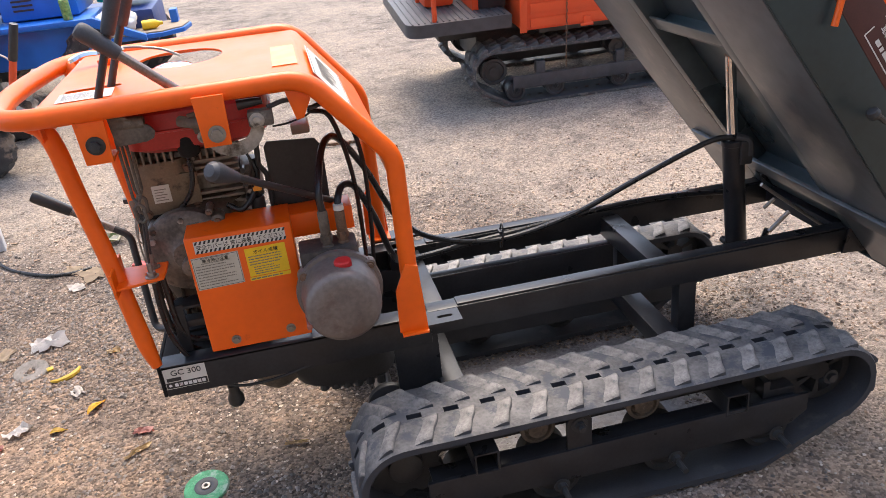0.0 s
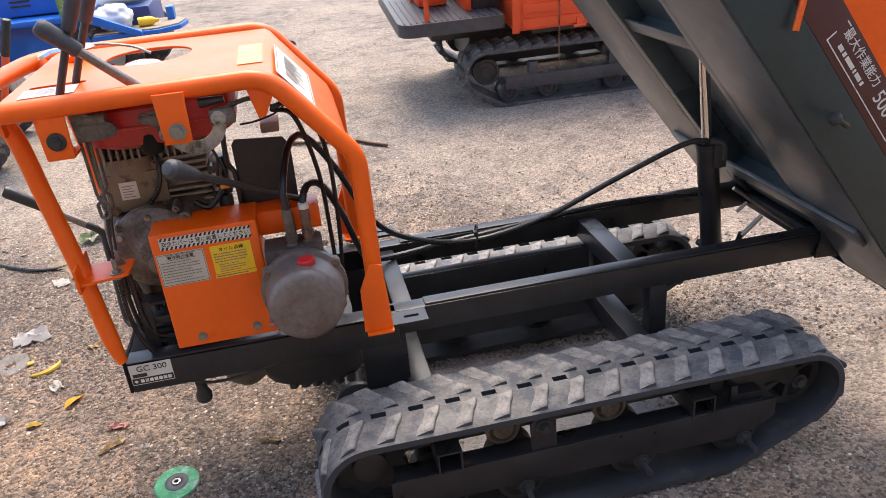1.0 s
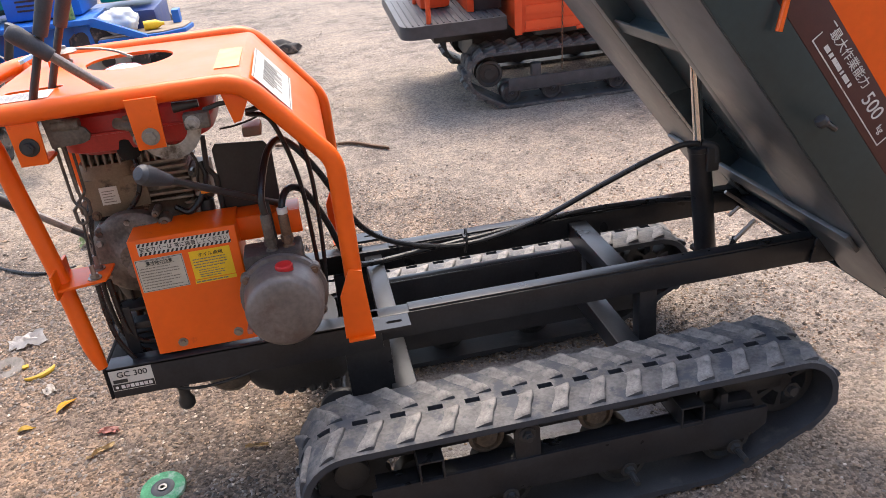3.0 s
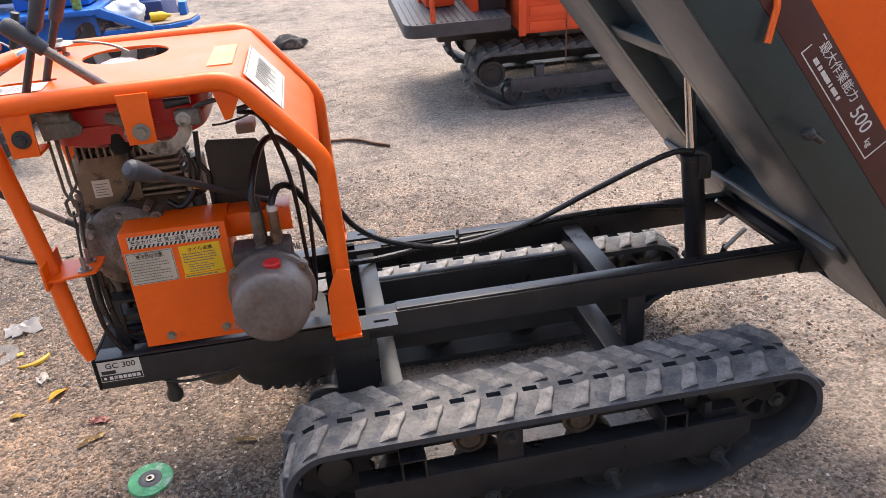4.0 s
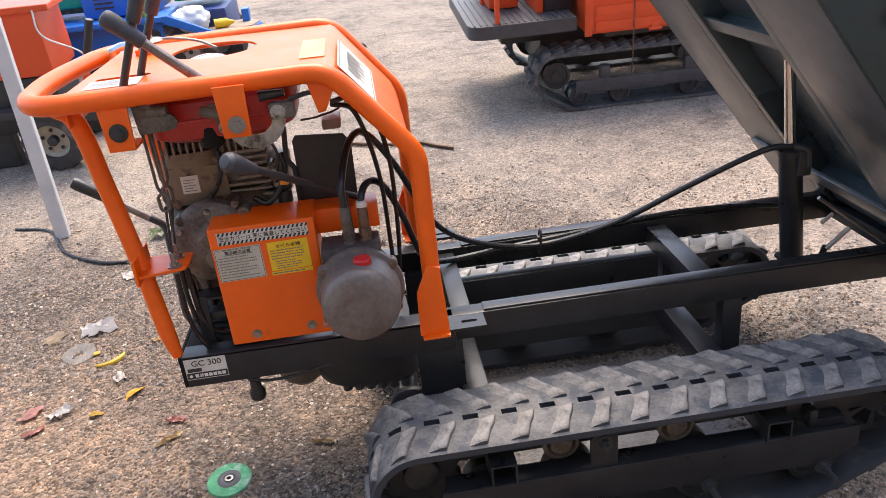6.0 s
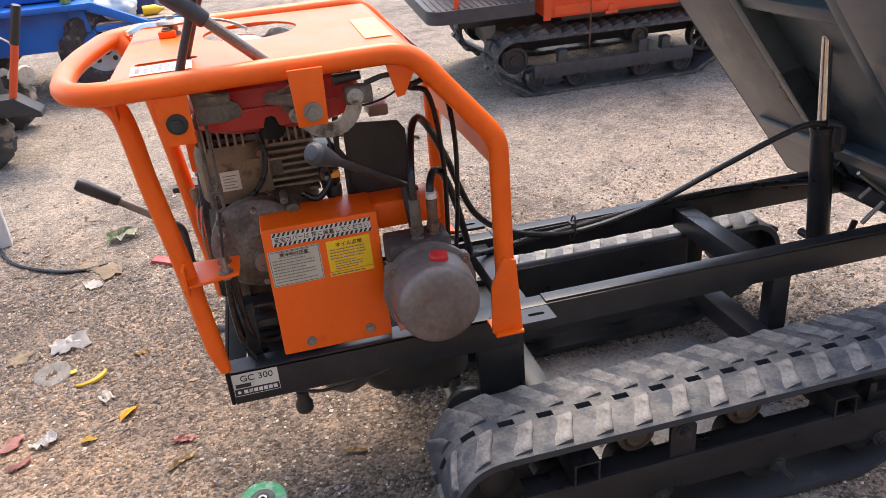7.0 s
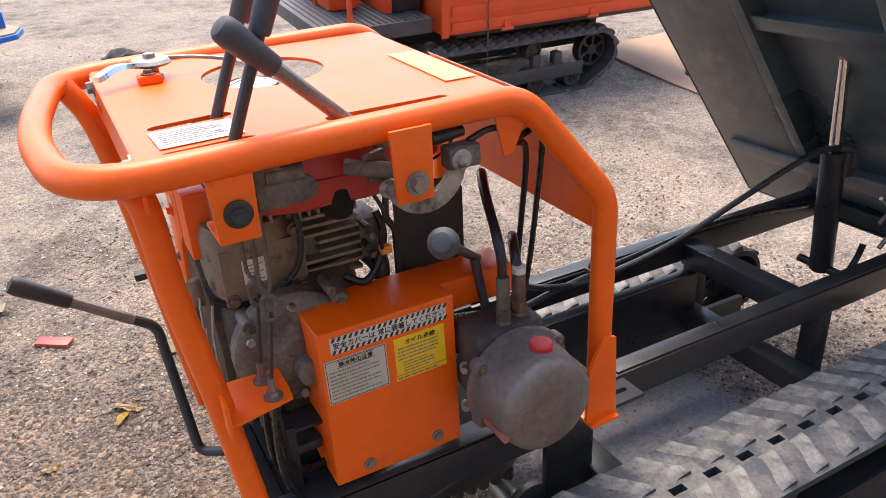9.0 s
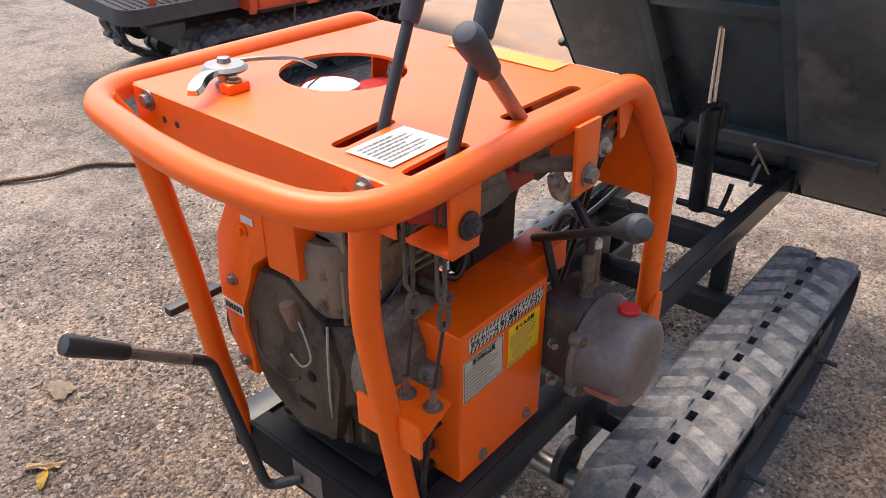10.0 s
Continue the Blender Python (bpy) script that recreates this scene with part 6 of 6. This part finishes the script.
CREAM = mat("cream_rim", (0.5, 0.45, 0.36), 0.6, dark=0.7, light=1.1, scale=12, wear=(0.25, 0.18, 0.12), wear_at=0.58)
road_tyre(walker, 0.06, -0.12, 0.17, 0.12, CREAM, 16)
road_tyre(walker, 0.06, 0.45, 0.17, 0.12, CREAM, 16)
part("body", box(-0.55, 0.16, -0.08, 0.3, 0.5, 0.84, 0.02), RED, walker, "orange pressed steel body box", 40)
part("body_rail", box(-0.55, 0.24, -0.1, 0.32, 0.83, 0.865, 0.008), RED, walker)
part("body_knob", lathe([(0, 0), (0.012, 0.002), (0.014, 0.01), (0.01, 0.016), (0, 0.018)], (-0.02, -0.082, 0.72), (0, -1, 0), 14), STEEL, walker)
part("body_seam", box(-0.06, -0.054, -0.083, -0.079, 0.51, 0.83, 0.001), RED, walker)
part("lower_case", box(-0.5, 0.14, -0.06, 0.3, 0.2, 0.5, 0.03), BLACK_FLAT, walker, "black engine case", 40)
part("fender", prism([(-0.2, 0.36), (0.3, 0.36), (0.4, 0.28), (0.4, 0.25), (-0.2, 0.33)], -0.19, -0.08, "y", None, 0.01), BLACK_FLAT, walker, "black mudguard", 40)
part("lamp", lathe([(0, 0), (0.045, 0.004), (0.05, 0.02), (0.03, 0.06), (0, 0.07)], (0.33, 0.04, 0.4), (-0.6, 0.6, 0.0), 20), CREAM, walker, "cracked headlamp", 40)
hb = part("handle_bar", rod((0.27, -0.16, 0.3), (0.385, -0.16, 0.62), 0.018, 14), RED, walker, "orange handle tube", 40)
part("grip", rod((0.379, -0.16, 0.605), (0.442, -0.16, 0.78), 0.021, 16, bevel=0.004), GRIPB, hb, "black rubber grip", 40)
part("cable", sweep(spline([(0.16, -0.1, 0.84), (0.19, -0.15, 0.72), (0.36, -0.14, 0.6), (0.3, -0.16, 0.45)]), 0.005, 6), WHITE, walker)
part("drawbar", box(-0.6, -0.2, -0.02, 0.06, 0.0, 0.2, 0.01), BLACK_FLAT, walker)

# ---- blue tractor behind ----
tractor = tagged(new("tractor"), "blue farm tractor with green panels and a loaded deck", "tractor")
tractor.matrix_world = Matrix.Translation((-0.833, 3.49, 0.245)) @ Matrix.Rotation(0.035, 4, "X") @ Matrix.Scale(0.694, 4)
GREEN = mat("green_panel", (0.0, 0.3, 0.2), 0.4, dark=0.85, light=1.1, scale=6, bump=0.04)
road_tyre(tractor, 0.105, -0.19, 0.32, 0.22, WHITE, 11, radians(20))
road_tyre(tractor, -1.1, -0.35, 0.42, 0.24, WHITE, 12)
road_tyre(tractor, -1.1, 0.85, 0.42, 0.24, WHITE, 12)
road_tyre(tractor, 0.25, 0.8, 0.32, 0.2, WHITE, 11)
# chassis blue is darkened to stand in for shade beneath the body
part("chassis", box(-1.5, 0.55, -0.1, 0.65, 0.24, 0.5, 0.03), mat("shaded_blue_paint", (0.012, 0.035, 0.16), 0.45, dark=0.7, light=1.3, scale=6), tractor, "blue chassis darkened for the shade under the body", 40)
part("skirt", box(-0.9, 0.1, -0.3, -0.24, 0.18, 0.48, 0.02), BLUE, tractor, "blue side skirt", 40)
part("bracket", prism([(-0.05, 0.3), (0.08, 0.3), (0.06, 0.46), (-0.05, 0.48)], -0.33, -0.3, "y", None, 0.006), BLUE, tractor, smooth=40)
part("fender", box(-0.95, 0.12, -0.42, 0.2, 0.475, 0.52, 0.015), BLUE, tractor, "blue flat mudguard", 40)
part("fender_lip", prism([(0.1, 0.52), (0.14, 0.52), (0.5, 0.35), (0.5, 0.3), (0.1, 0.46)], -0.42, -0.37, "y", None, 0.006), BLUE, tractor, smooth=40)
part("engine_panel", box(-0.55, 0.02, -0.2, 0.4, 0.53, 0.86, 0.02), BLUE, tractor, "blue slatted engine panel", 40)
for k in range(5):
    part("slat", box(-0.45, -0.3, -0.206, -0.2, 0.6 + 0.035 * k, 0.615 + 0.035 * k, 0.002), BLACK_FLAT, tractor)
part("bonnet", box(-1.4, -0.55, -0.15, 0.5, 0.62, 0.95, 0.03), GREEN, tractor, "green bonnet panel", 40)
part("bonnet", box(0.1, 0.5, 0.1, 0.6, 0.56, 0.86, 0.03), GREEN, tractor, "green side panel", 40)
plat = [(0.12, -0.4), (0.62, -0.38), (0.78, -0.25), (0.82, -0.02), (0.72, 0.14), (0.2, 0.16)]
part("platform", prism(plat, 0.31, 0.345, "z", None, 0.006), BLUE, tractor, "blue platform with a rounded nose", 40)
part("platform_board", prism([(x * 0.97 + 0.01, y * 0.94) for x, y in plat], 0.345, 0.356, "z", None, 0.002), mat("weathered_board", (0.3, 0.23, 0.16), 0.8, dark=0.7, light=1.2, scale=12), tractor, "weathered board on the platform", 40)
part("platform_stay", rod((0.5, -0.1, 0.31), (0.15, -0.2, 0.2), 0.014, 10), BLACK_FLAT, tractor)
part("foot_plate", box(0.66, 0.72, -0.02, 0.1, 0.356, 0.46, 0.006), BLUE, tractor)
# the body is raised over its wheels to fit the camera's view
BODY_UP = 0.17
for ob in tractor.children:
    if not ob.name.startswith("wheel"):
        ob.location.z += BODY_UP
# load on the platform
bag = bmesh.new()
bmesh.ops.create_icosphere(bag, subdivisions=4, radius=1)
for v in bag.verts:
    k = 1 + 0.22 * noise.noise(v.co * 1.7) + 0.12 * noise.noise(v.co * 5) + 0.05 * noise.noise(v.co * 11)
    v.co = Vector((v.co.x * 0.16 * k, v.co.y * 0.13 * k, max(v.co.z * 0.11 * k, -0.085)))
bg = part("plastic_bag", bag, mat("white_plastic_bag", (0.75, 0.75, 0.74), 0.35, dark=0.85, light=1.05, scale=14, bump=0.5), None, "", 60)
bg.matrix_world = tractor.matrix_world @ Matrix.Translation((0.28, -0.2, 0.442 + BODY_UP))
tagged(bg, "crumpled white plastic bag lying on the tractor deck", "bag")
bt = lathe([(0, 0), (0.035, 0), (0.037, 0.01), (0.037, 0.1), (0.015, 0.14), (0.015, 0.16), (0, 0.16)], (0, 0, 0), (1, 0.2, 0), 18)
b = part("plastic_bottle", bt, YELLOW, None, "", 40)
b.matrix_world = tractor.matrix_world @ Matrix.Translation((0.46, -0.24, 0.394 + BODY_UP))
tagged(b, "yellow plastic bottle lying on the tractor deck", "bottle")
cn = rod((0, 0, 0), (0, 0, 0.15), 0.036, 20, bevel=0.006)
b = part("drink_can", cn, mat("leaf_print_can", (0.12, 0.2, 0.05), 0.4, dark=0.3, light=2.6, scale=40, wear=(0.6, 0.3, 0.1), wear_at=0.58, wear_scale=40), None, "", 40)
b.matrix_world = tractor.matrix_world @ Matrix.Translation((-0.04, -0.35, 0.521 + BODY_UP))
tagged(b, "tall can printed with leaves standing on the mudguard", "can")

# ---- things lying on the ground ----
def lying(name, bm, material, x, y, label, category, turn=0.0, z=0.0, tilt=0.0, smooth=35, group=""):
    ob = part(name, bm, material, None, "", smooth)
    ob.matrix_world = Matrix.Translation((x, y, ground_height(x, y) + z)) @ (SLOPE if y > 0.7 else Matrix()) @ Matrix.Rotation(radians(turn), 4, "Z") @ Matrix.Rotation(radians(tilt), 4, "X")
    return tagged(ob, label, category, group)

gd = tagged(new("grinding_disc"), "worn green flap grinding disc with a steel hub", "grinding disc")
gd.matrix_world = Matrix.Translation((-0.126, 0.114, ground_height(-0.126, 0.114) + 0.003)) @ Matrix.Rotation(radians(6), 4, "X")
DISCG = mat("green_abrasive", (0.08, 0.28, 0.13), 0.85, dark=0.7, light=1.5, scale=60, bump=0.4, wear=(0.3, 0.4, 0.3), wear_at=0.55, wear_scale=30)
part("abrasive_ring", lathe([(0.02, 0.002), (0.022, 0.0), (0.049, 0.0), (0.05, 0.003), (0.048, 0.008), (0.022, 0.009), (0.02, 0.007)], (0, 0, 0), (0, 0, 1), 40), DISCG, gd, "green abrasive ring", 40)
part("hub", lathe([(0.0095, 0.005), (0.011, 0.003), (0.021, 0.004), (0.026, 0.0092), (0.02, 0.011), (0.013, 0.0105), (0.0095, 0.0085)], (0, 0, 0), (0, 0, 1), 32), BLACK_FLAT, gd, "dark pressed hub", 40)
part("hub_insert", lathe([(0.005, 0.006), (0.0095, 0.006), (0.0095, 0.0115), (0.005, 0.0118)], (0, 0, 0), (0, 0, 1), 24), STEEL, gd, "bright steel insert", 40)
wd = lathe([(0.012, 0.0), (0.046, 0.0), (0.048, 0.003), (0.045, 0.006), (0.025, 0.006), (0.02, 0.003), (0.012, 0.003)], (0, 0, 0), (0, 0, 1), 36)
lying("cutting_disc", wd, mat("grey_abrasive", (0.17, 0.15, 0.13), 0.9, dark=0.7, light=1.3, scale=80, bump=0.4), -0.655, 0.769, "worn out grey cutting disc half sunk in gravel", "cutting disc", 10, -0.001, 5)

def leaf_bm(L, W, curl):
    bm = bmesh.new()
    n = 10
    rows = []
    for k in range(n + 1):
        t = k / n
        w = W * math.sin(math.pi * min(t * 1.08, 1)) ** 0.8 * (1 - 0.25 * t) + 0.0008
        z = curl * math.sin(math.pi * t) * 0.5 + 0.004 * math.sin(5 * t)
        rows.append([bm.verts.new((L * (t - 0.5), -w, z + curl * 0.5)), bm.verts.new((L * (t - 0.5), 0, z)), bm.verts.new((L * (t - 0.5), w, z + curl * 0.4))])
    for a, b in zip(rows, rows[1:]):
        for i in range(2):
            bm.faces.new((a[i], a[i + 1], b[i + 1], b[i]))
    geo = bmesh.ops.solidify(bm, geom=bm.faces[:], thickness=0.0006)
    return bm

LEAFY = mat("yellow_leaf", (0.75, 0.42, 0.02), 0.6, dark=0.7, light=1.15, scale=60, bump=0.2)
LEAFP = mat("bright_yellow_peel", (0.5, 0.31, 0.02), 0.5, dark=0.8, light=1.1, scale=60, bump=0.2)
STRAW = mat("dry_straw", (0.55, 0.4, 0.22), 0.8, dark=0.7, light=1.2, scale=60, bump=0.2)
REDP = mat("red_plastic_scrap", (0.45, 0.07, 0.055), 0.4, dark=0.8, light=1.2, scale=30)
PINKP = mat("pinkish_scrap", (0.5, 0.24, 0.2), 0.6, dark=0.7, light=1.2, scale=30)
CARD = mat("cardboard", (0.42, 0.32, 0.22), 0.85, dark=0.75, light=1.15, scale=30)
PALE = mat("pale_scrap", (0.62, 0.56, 0.5), 0.7, dark=0.7, light=1.2, scale=40)
lying("leaf", leaf_bm(0.07, 0.013, 0.008), LEAFY, -0.435, 0.533, "curled yellow dead leaf on the gravel", "leaf", 60, 0.004)
lying("leaf", leaf_bm(0.042, 0.012, 0.004), LEAFP, -0.515, 0.456, "small bright yellow leaf on the gravel", "leaf", 15, 0.004)
lying("leaf", leaf_bm(0.06, 0.011, 0.006), LEAFP, -0.264, 0.876, "pale yellow dead leaf on the gravel", "leaf", 55, 0.004)
lying("fruit_peel", sweep([(0.045 * math.cos(a), 0.035 * math.sin(a), 0.003) for a in (math.pi * (-0.1 - 0.75 * k / 10) for k in range(11))], 0.006, 8, radii=[0.003, 0.005, 0.007, 0.008, 0.008, 0.008, 0.008, 0.007, 0.006, 0.005, 0.003]), LEAFP, -0.559, 0.731, "curved strip of yellow peel", "peel", 30, 0.003)
lying("fruit_peel", box(-0.009, 0.009, -0.008, 0.008, 0, 0.006, 0.003), LEAFP, -0.601, 0.761, "small bit of yellow peel", "peel", 20, 0.002)

def scrap_bm(L, W, seed, bend=0.012, n=5):
    """A torn, bent piece of film, paper or bark."""
    rnd = random.Random(seed)
    bm = bmesh.new()
    g = [[bm.verts.new((L * (i / n - 0.5) + rnd.uniform(-1, 1) * L * 0.07, W * (j / n - 0.5) + rnd.uniform(-1, 1) * W * 0.09, bend * (noise.noise((i * 0.9 + seed, j * 0.9, 0.3)) + 0.5))) for i in range(n + 1)] for j in range(n + 1)]
    for j in range(n):
        for i in range(n):
            if (i, j) in ((0, 0), (n - 1, n - 1)) and rnd.random() < 0.7:
                continue
            bm.faces.new((g[j][i], g[j][i + 1], g[j + 1][i + 1], g[j + 1][i]))
    bmesh.ops.solidify(bm, geom=bm.faces[:], thickness=0.0012)
    return bm

FILM = mat("clear_film", (0.6, 0.56, 0.53), 0.3, dark=0.85, light=1.1, scale=20, bump=0.4)
lying("plastic_wrapper", scrap_bm(0.1, 0.06, 3, 0.03), FILM, -0.629, 0.888, "crumpled pale plastic wrapper on the gravel", "wrapper", 20, 0.0)
lying("plastic_wrapper", scrap_bm(0.06, 0.045, 8, 0.02), FILM, -0.62, 0.49, "small crumpled clear wrapper on the gravel", "wrapper", 50, 0.0)
lying("drink_pouch", scrap_bm(0.1, 0.06, 12, 0.035), mat("printed_pouch", (0.2, 0.26, 0.1), 0.4, dark=0.4, light=1.8, scale=35, wear=(0.6, 0.56, 0.46), wear_at=0.42, wear_scale=16), -0.54, 1.485, "crushed green and white drink pouch", "pouch", 25, 0.004)
lying("red_scrap", box(-0.046, 0.046, -0.017, 0.017, 0.0, 0.012, 0.003), REDP, -0.383, 1.262, "broken strip of red plastic on the gravel", "plastic scrap", -32, 0.0)
SCRAPS = ((-0.296, 0.384, 0.05, 0.025, PINKP, "torn dull red paper scrap on the gravel"), (-0.66, 0.42, 0.05, 0.02, PINKP, "pink faded plastic scrap on the gravel"), (-0.7, 0.5, 0.06, 0.04, PINKP, "pink faded plastic scrap on the gravel"),
          (-0.562, 1.269, 0.09, 0.06, CARD, "flattened brown bark scrap on the gravel"), (-0.632, 1.322, 0.08, 0.05, CARD, "flattened brown bark scrap on the gravel"), (-0.605, 1.2, 0.05, 0.05, PALE, "pale torn paper scrap on the gravel"), (-0.753, 0.868, 0.07, 0.04, CARD, "flattened brown bark scrap on the gravel"),
          (-0.118, 1.092, 0.06, 0.05, CARD, "flat square of brown cardboard on the gravel"), (-0.248, 0.904, 0.065, 0.02, STRAW, "long pale wood splinter on the gravel"), (-0.427, 0.785, 0.04, 0.02, STRAW, "short pale wood splinter on the gravel"), (-0.3, 0.3, 0.07, 0.012, STRAW, "long pale wood splinter on the gravel"), (0.08, 0.2, 0.012, 0.05, STRAW, "short pale wood splinter on the gravel"), (-0.5, 0.62, 0.05, 0.03, PALE, "pale torn paper scrap on the gravel"))
for k, (x, y, L, W, m, lb) in enumerate(SCRAPS):
    lying("scrap", scrap_bm(L, W, 20 + k, 0.01), m, x, y, lb, "scrap", 40 * k, 0.002, group="litter on the gravel")
cord = [(-1.25, 1.9), (-1.1, 1.84), (-0.98, 1.64), (-0.85, 1.54), (-0.75, 1.505), (-0.66, 1.52)]
lying("cable", sweep([Vector((x + 0.9, y - 1.6, 0.006)) for x, y, _ in spline([(x, y, 0) for x, y in cord], 8)], 0.006, 8), HOSE, -0.811, 1.397, "black electric cable trailing over the gravel", "cable", 0, 0.0)
# drive chain on the ground
chain = tagged(new("roller_chain"), "rusty roller chain lying on the gravel", "chain")
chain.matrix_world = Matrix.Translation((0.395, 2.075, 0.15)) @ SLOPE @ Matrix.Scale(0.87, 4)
lk = bmesh.new()
for s in (-1, 1):
    prism(slot(-0.0065, 0.0, 0.0065, 0.0, 0.0065), 0, 0.003, "z", lk)
    bmesh.ops.translate(lk, vec=(0, 0, 0), verts=lk.verts)
rod((-0.006, 0, 0), (-0.006, 0, 0.014), 0.005, 8, lk); rod((0.006, 0, 0), (0.006, 0, 0.014), 0.005, 8, lk)
prism(slot(-0.0065, 0.0, 0.0065, 0.0, 0.0065), 0.011, 0.014, "z", lk)
me = bpy.data.meshes.new("link"); lk.to_mesh(me); lk.free(); me.materials.append(RUSTY)
path = spline([(-0.3, 0.1, 0), (-0.2, 0.06, 0), (-0.05, 0.0, 0), (0.1, -0.02, 0), (0.2, -0.1, 0), (0.28, -0.16, 0)], 40)
pos, last = [], None
for p in path:
    if last is None or (p - last).length > 0.0155:
        if last is not None:
            d = p - last
            share("link", me, Matrix.Translation(p) @ Matrix.Rotation(math.atan2(d.y, d.x), 4, "Z"), chain)
        last = p
stn = bmesh.new()
bmesh.ops.create_icosphere(stn, subdivisions=3, radius=1)
for v in stn.verts:
    k = 1 + 0.35 * noise.noise(v.co * 1.6 + Vector((4, 0, 0)))
    v.co = Vector((v.co.x * 0.12 * k, v.co.y * 0.063 * k, (v.co.z + 0.8) * 0.049 * k))
lying("rubber_lump", stn, TYRE, 0.194, 4.049, "dark torn lump of old rubber on the ground", "rubber lump", -15, -0.01)
lying("floor_sheet", prism([(0, -1.0), (1.5, -1.1), (1.7, 0.8), (0.02, 0.67), (-0.03, 0.0)], 0.0, 0.008, "z", None, 0.002), mat("rusty_sheet", (0.34, 0.205, 0.12), 0.75, dark=0.75, light=1.2, scale=4, bump=0.15, wear=(0.3, 0.2, 0.14), wear_at=0.55, wear_scale=3), 2.56, 2.05, "thin rust-brown steel sheet lying on the ground", "steel sheet", 0, 0.004)

# ---- gravel ----
def gravel(count, x0, x1, y0, y1, size, seed, colour_name, colours, label, form=(1.0, 1.0, 1.0), name="gravel"):
    """Loose stones, each a small uneven lump, joined into one mesh."""
    rs = np.random.RandomState(seed)
    base = np.array([(1, 0, 0), (-1, 0, 0), (0, 1, 0), (0, -1, 0), (0, 0, 0.8), (0, 0, -0.6)], float)
    tri = np.array([(0, 2, 4), (2, 1, 4), (1, 3, 4), (3, 0, 4), (2, 0, 5), (1, 2, 5), (3, 1, 5), (0, 3, 5)])
    xs, ys = rs.uniform(x0, x1, count), rs.uniform(y0, y1, count)
    keep = np.array([noise.noise((a * 1.7, b * 1.7, seed * 0.37)) + 0.5 * noise.noise((a * 5, b * 5, seed)) for a, b in zip(xs, ys)]) > rs.uniform(-0.4, 0.3, count)
    # thin out towards the edges of the spread
    edge = np.minimum(np.minimum(xs - x0, x1 - xs), np.minimum(ys - y0 + 0.4, y1 - ys)) / 0.9
    keep &= rs.rand(count) < np.clip(edge, 0, 1)
    # the shade-tinted ground between the tracks holds few stones
    keep &= ~((xs > 0.4) & (xs < 0.98 + 0.1 * rs.rand(count)) & (ys > -0.03) & (ys < 0.36) & (rs.rand(count) < 0.97))
    # fewer stones on the trodden yard behind the carrier
    keep &= ~((xs > 0.5) & (ys > 0.55) & (rs.rand(count) < 0.5))
    xs, ys = xs[keep], ys[keep]
    n = len(xs)
    zs = np.array([ground_height(a, b) for a, b in zip(xs, ys)])
    s = size[0] + (size[1] - size[0]) * rs.rand(n) ** 1.8
    v = base[None] * s[:, None, None] * rs.uniform(0.55, 1.2, (n, 6, 3)) * np.array(form)
    a = rs.rand(n) * 6.28
    c, sn = np.cos(a)[:, None], np.sin(a)[:, None]
    P = np.stack([v[:, :, 0] * c - v[:, :, 1] * sn + xs[:, None], v[:, :, 0] * sn + v[:, :, 1] * c + ys[:, None], v[:, :, 2] * 0.8 + (zs + 0.22 * s)[:, None]], 2)
    F = tri[None] + 6 * np.arange(n)[:, None, None]
    me = bpy.data.meshes.new("gravel")
    me.from_pydata(P.reshape(-1, 3).tolist(), [], F.reshape(-1, 3).tolist())
    me.materials.append(mat(colour_name, colours, 0.9, dark=0.7, light=1.3, scale=70, bump=0.2, island=0.62 if y0 < 0.2 else 0.4))
    return tagged(new(name, me), label, name.replace("_", " "), kind="stuff")

gravel(85000, -1.8, 1.9, -0.6, 1.75, (0.0026, 0.0085), 5, "grey_gravel", (0.187, 0.155, 0.13), "loose grey crushed gravel over the earth")
gravel(65000, -1.9, 2.1, -0.6, 2.0, (0.0024, 0.0075), 6, "warm_gravel", (0.26, 0.182, 0.127), "loose brown gravel mixed into the earth")
gravel(17000, -1.9, 1.9, -0.6, 1.9, (0.002, 0.007), 8, "pale_chips", (0.42, 0.345, 0.275), "pale stone chips among the gravel")
gravel(42000, -2.4, 4.2, 0.6, 5.4, (0.0025, 0.0085), 7, "far_gravel", (0.27, 0.222, 0.18), "fine gravel strewn over the far yard")
gravel(20000, -1.6, 4.0, 0.7, 4.6, (0.002, 0.006), 9, "far_chips", (0.4, 0.345, 0.285), "pale stone chips strewn over the far yard")
gravel(2600, -1.6, 0.1, 0.15, 2.0, (0.005, 0.013), 11, "dry_litter", (0.2, 0.135, 0.09), "dry brown leaf bits and bark chips on the gravel", (1.5, 0.6, 0.22), "leaf_litter")
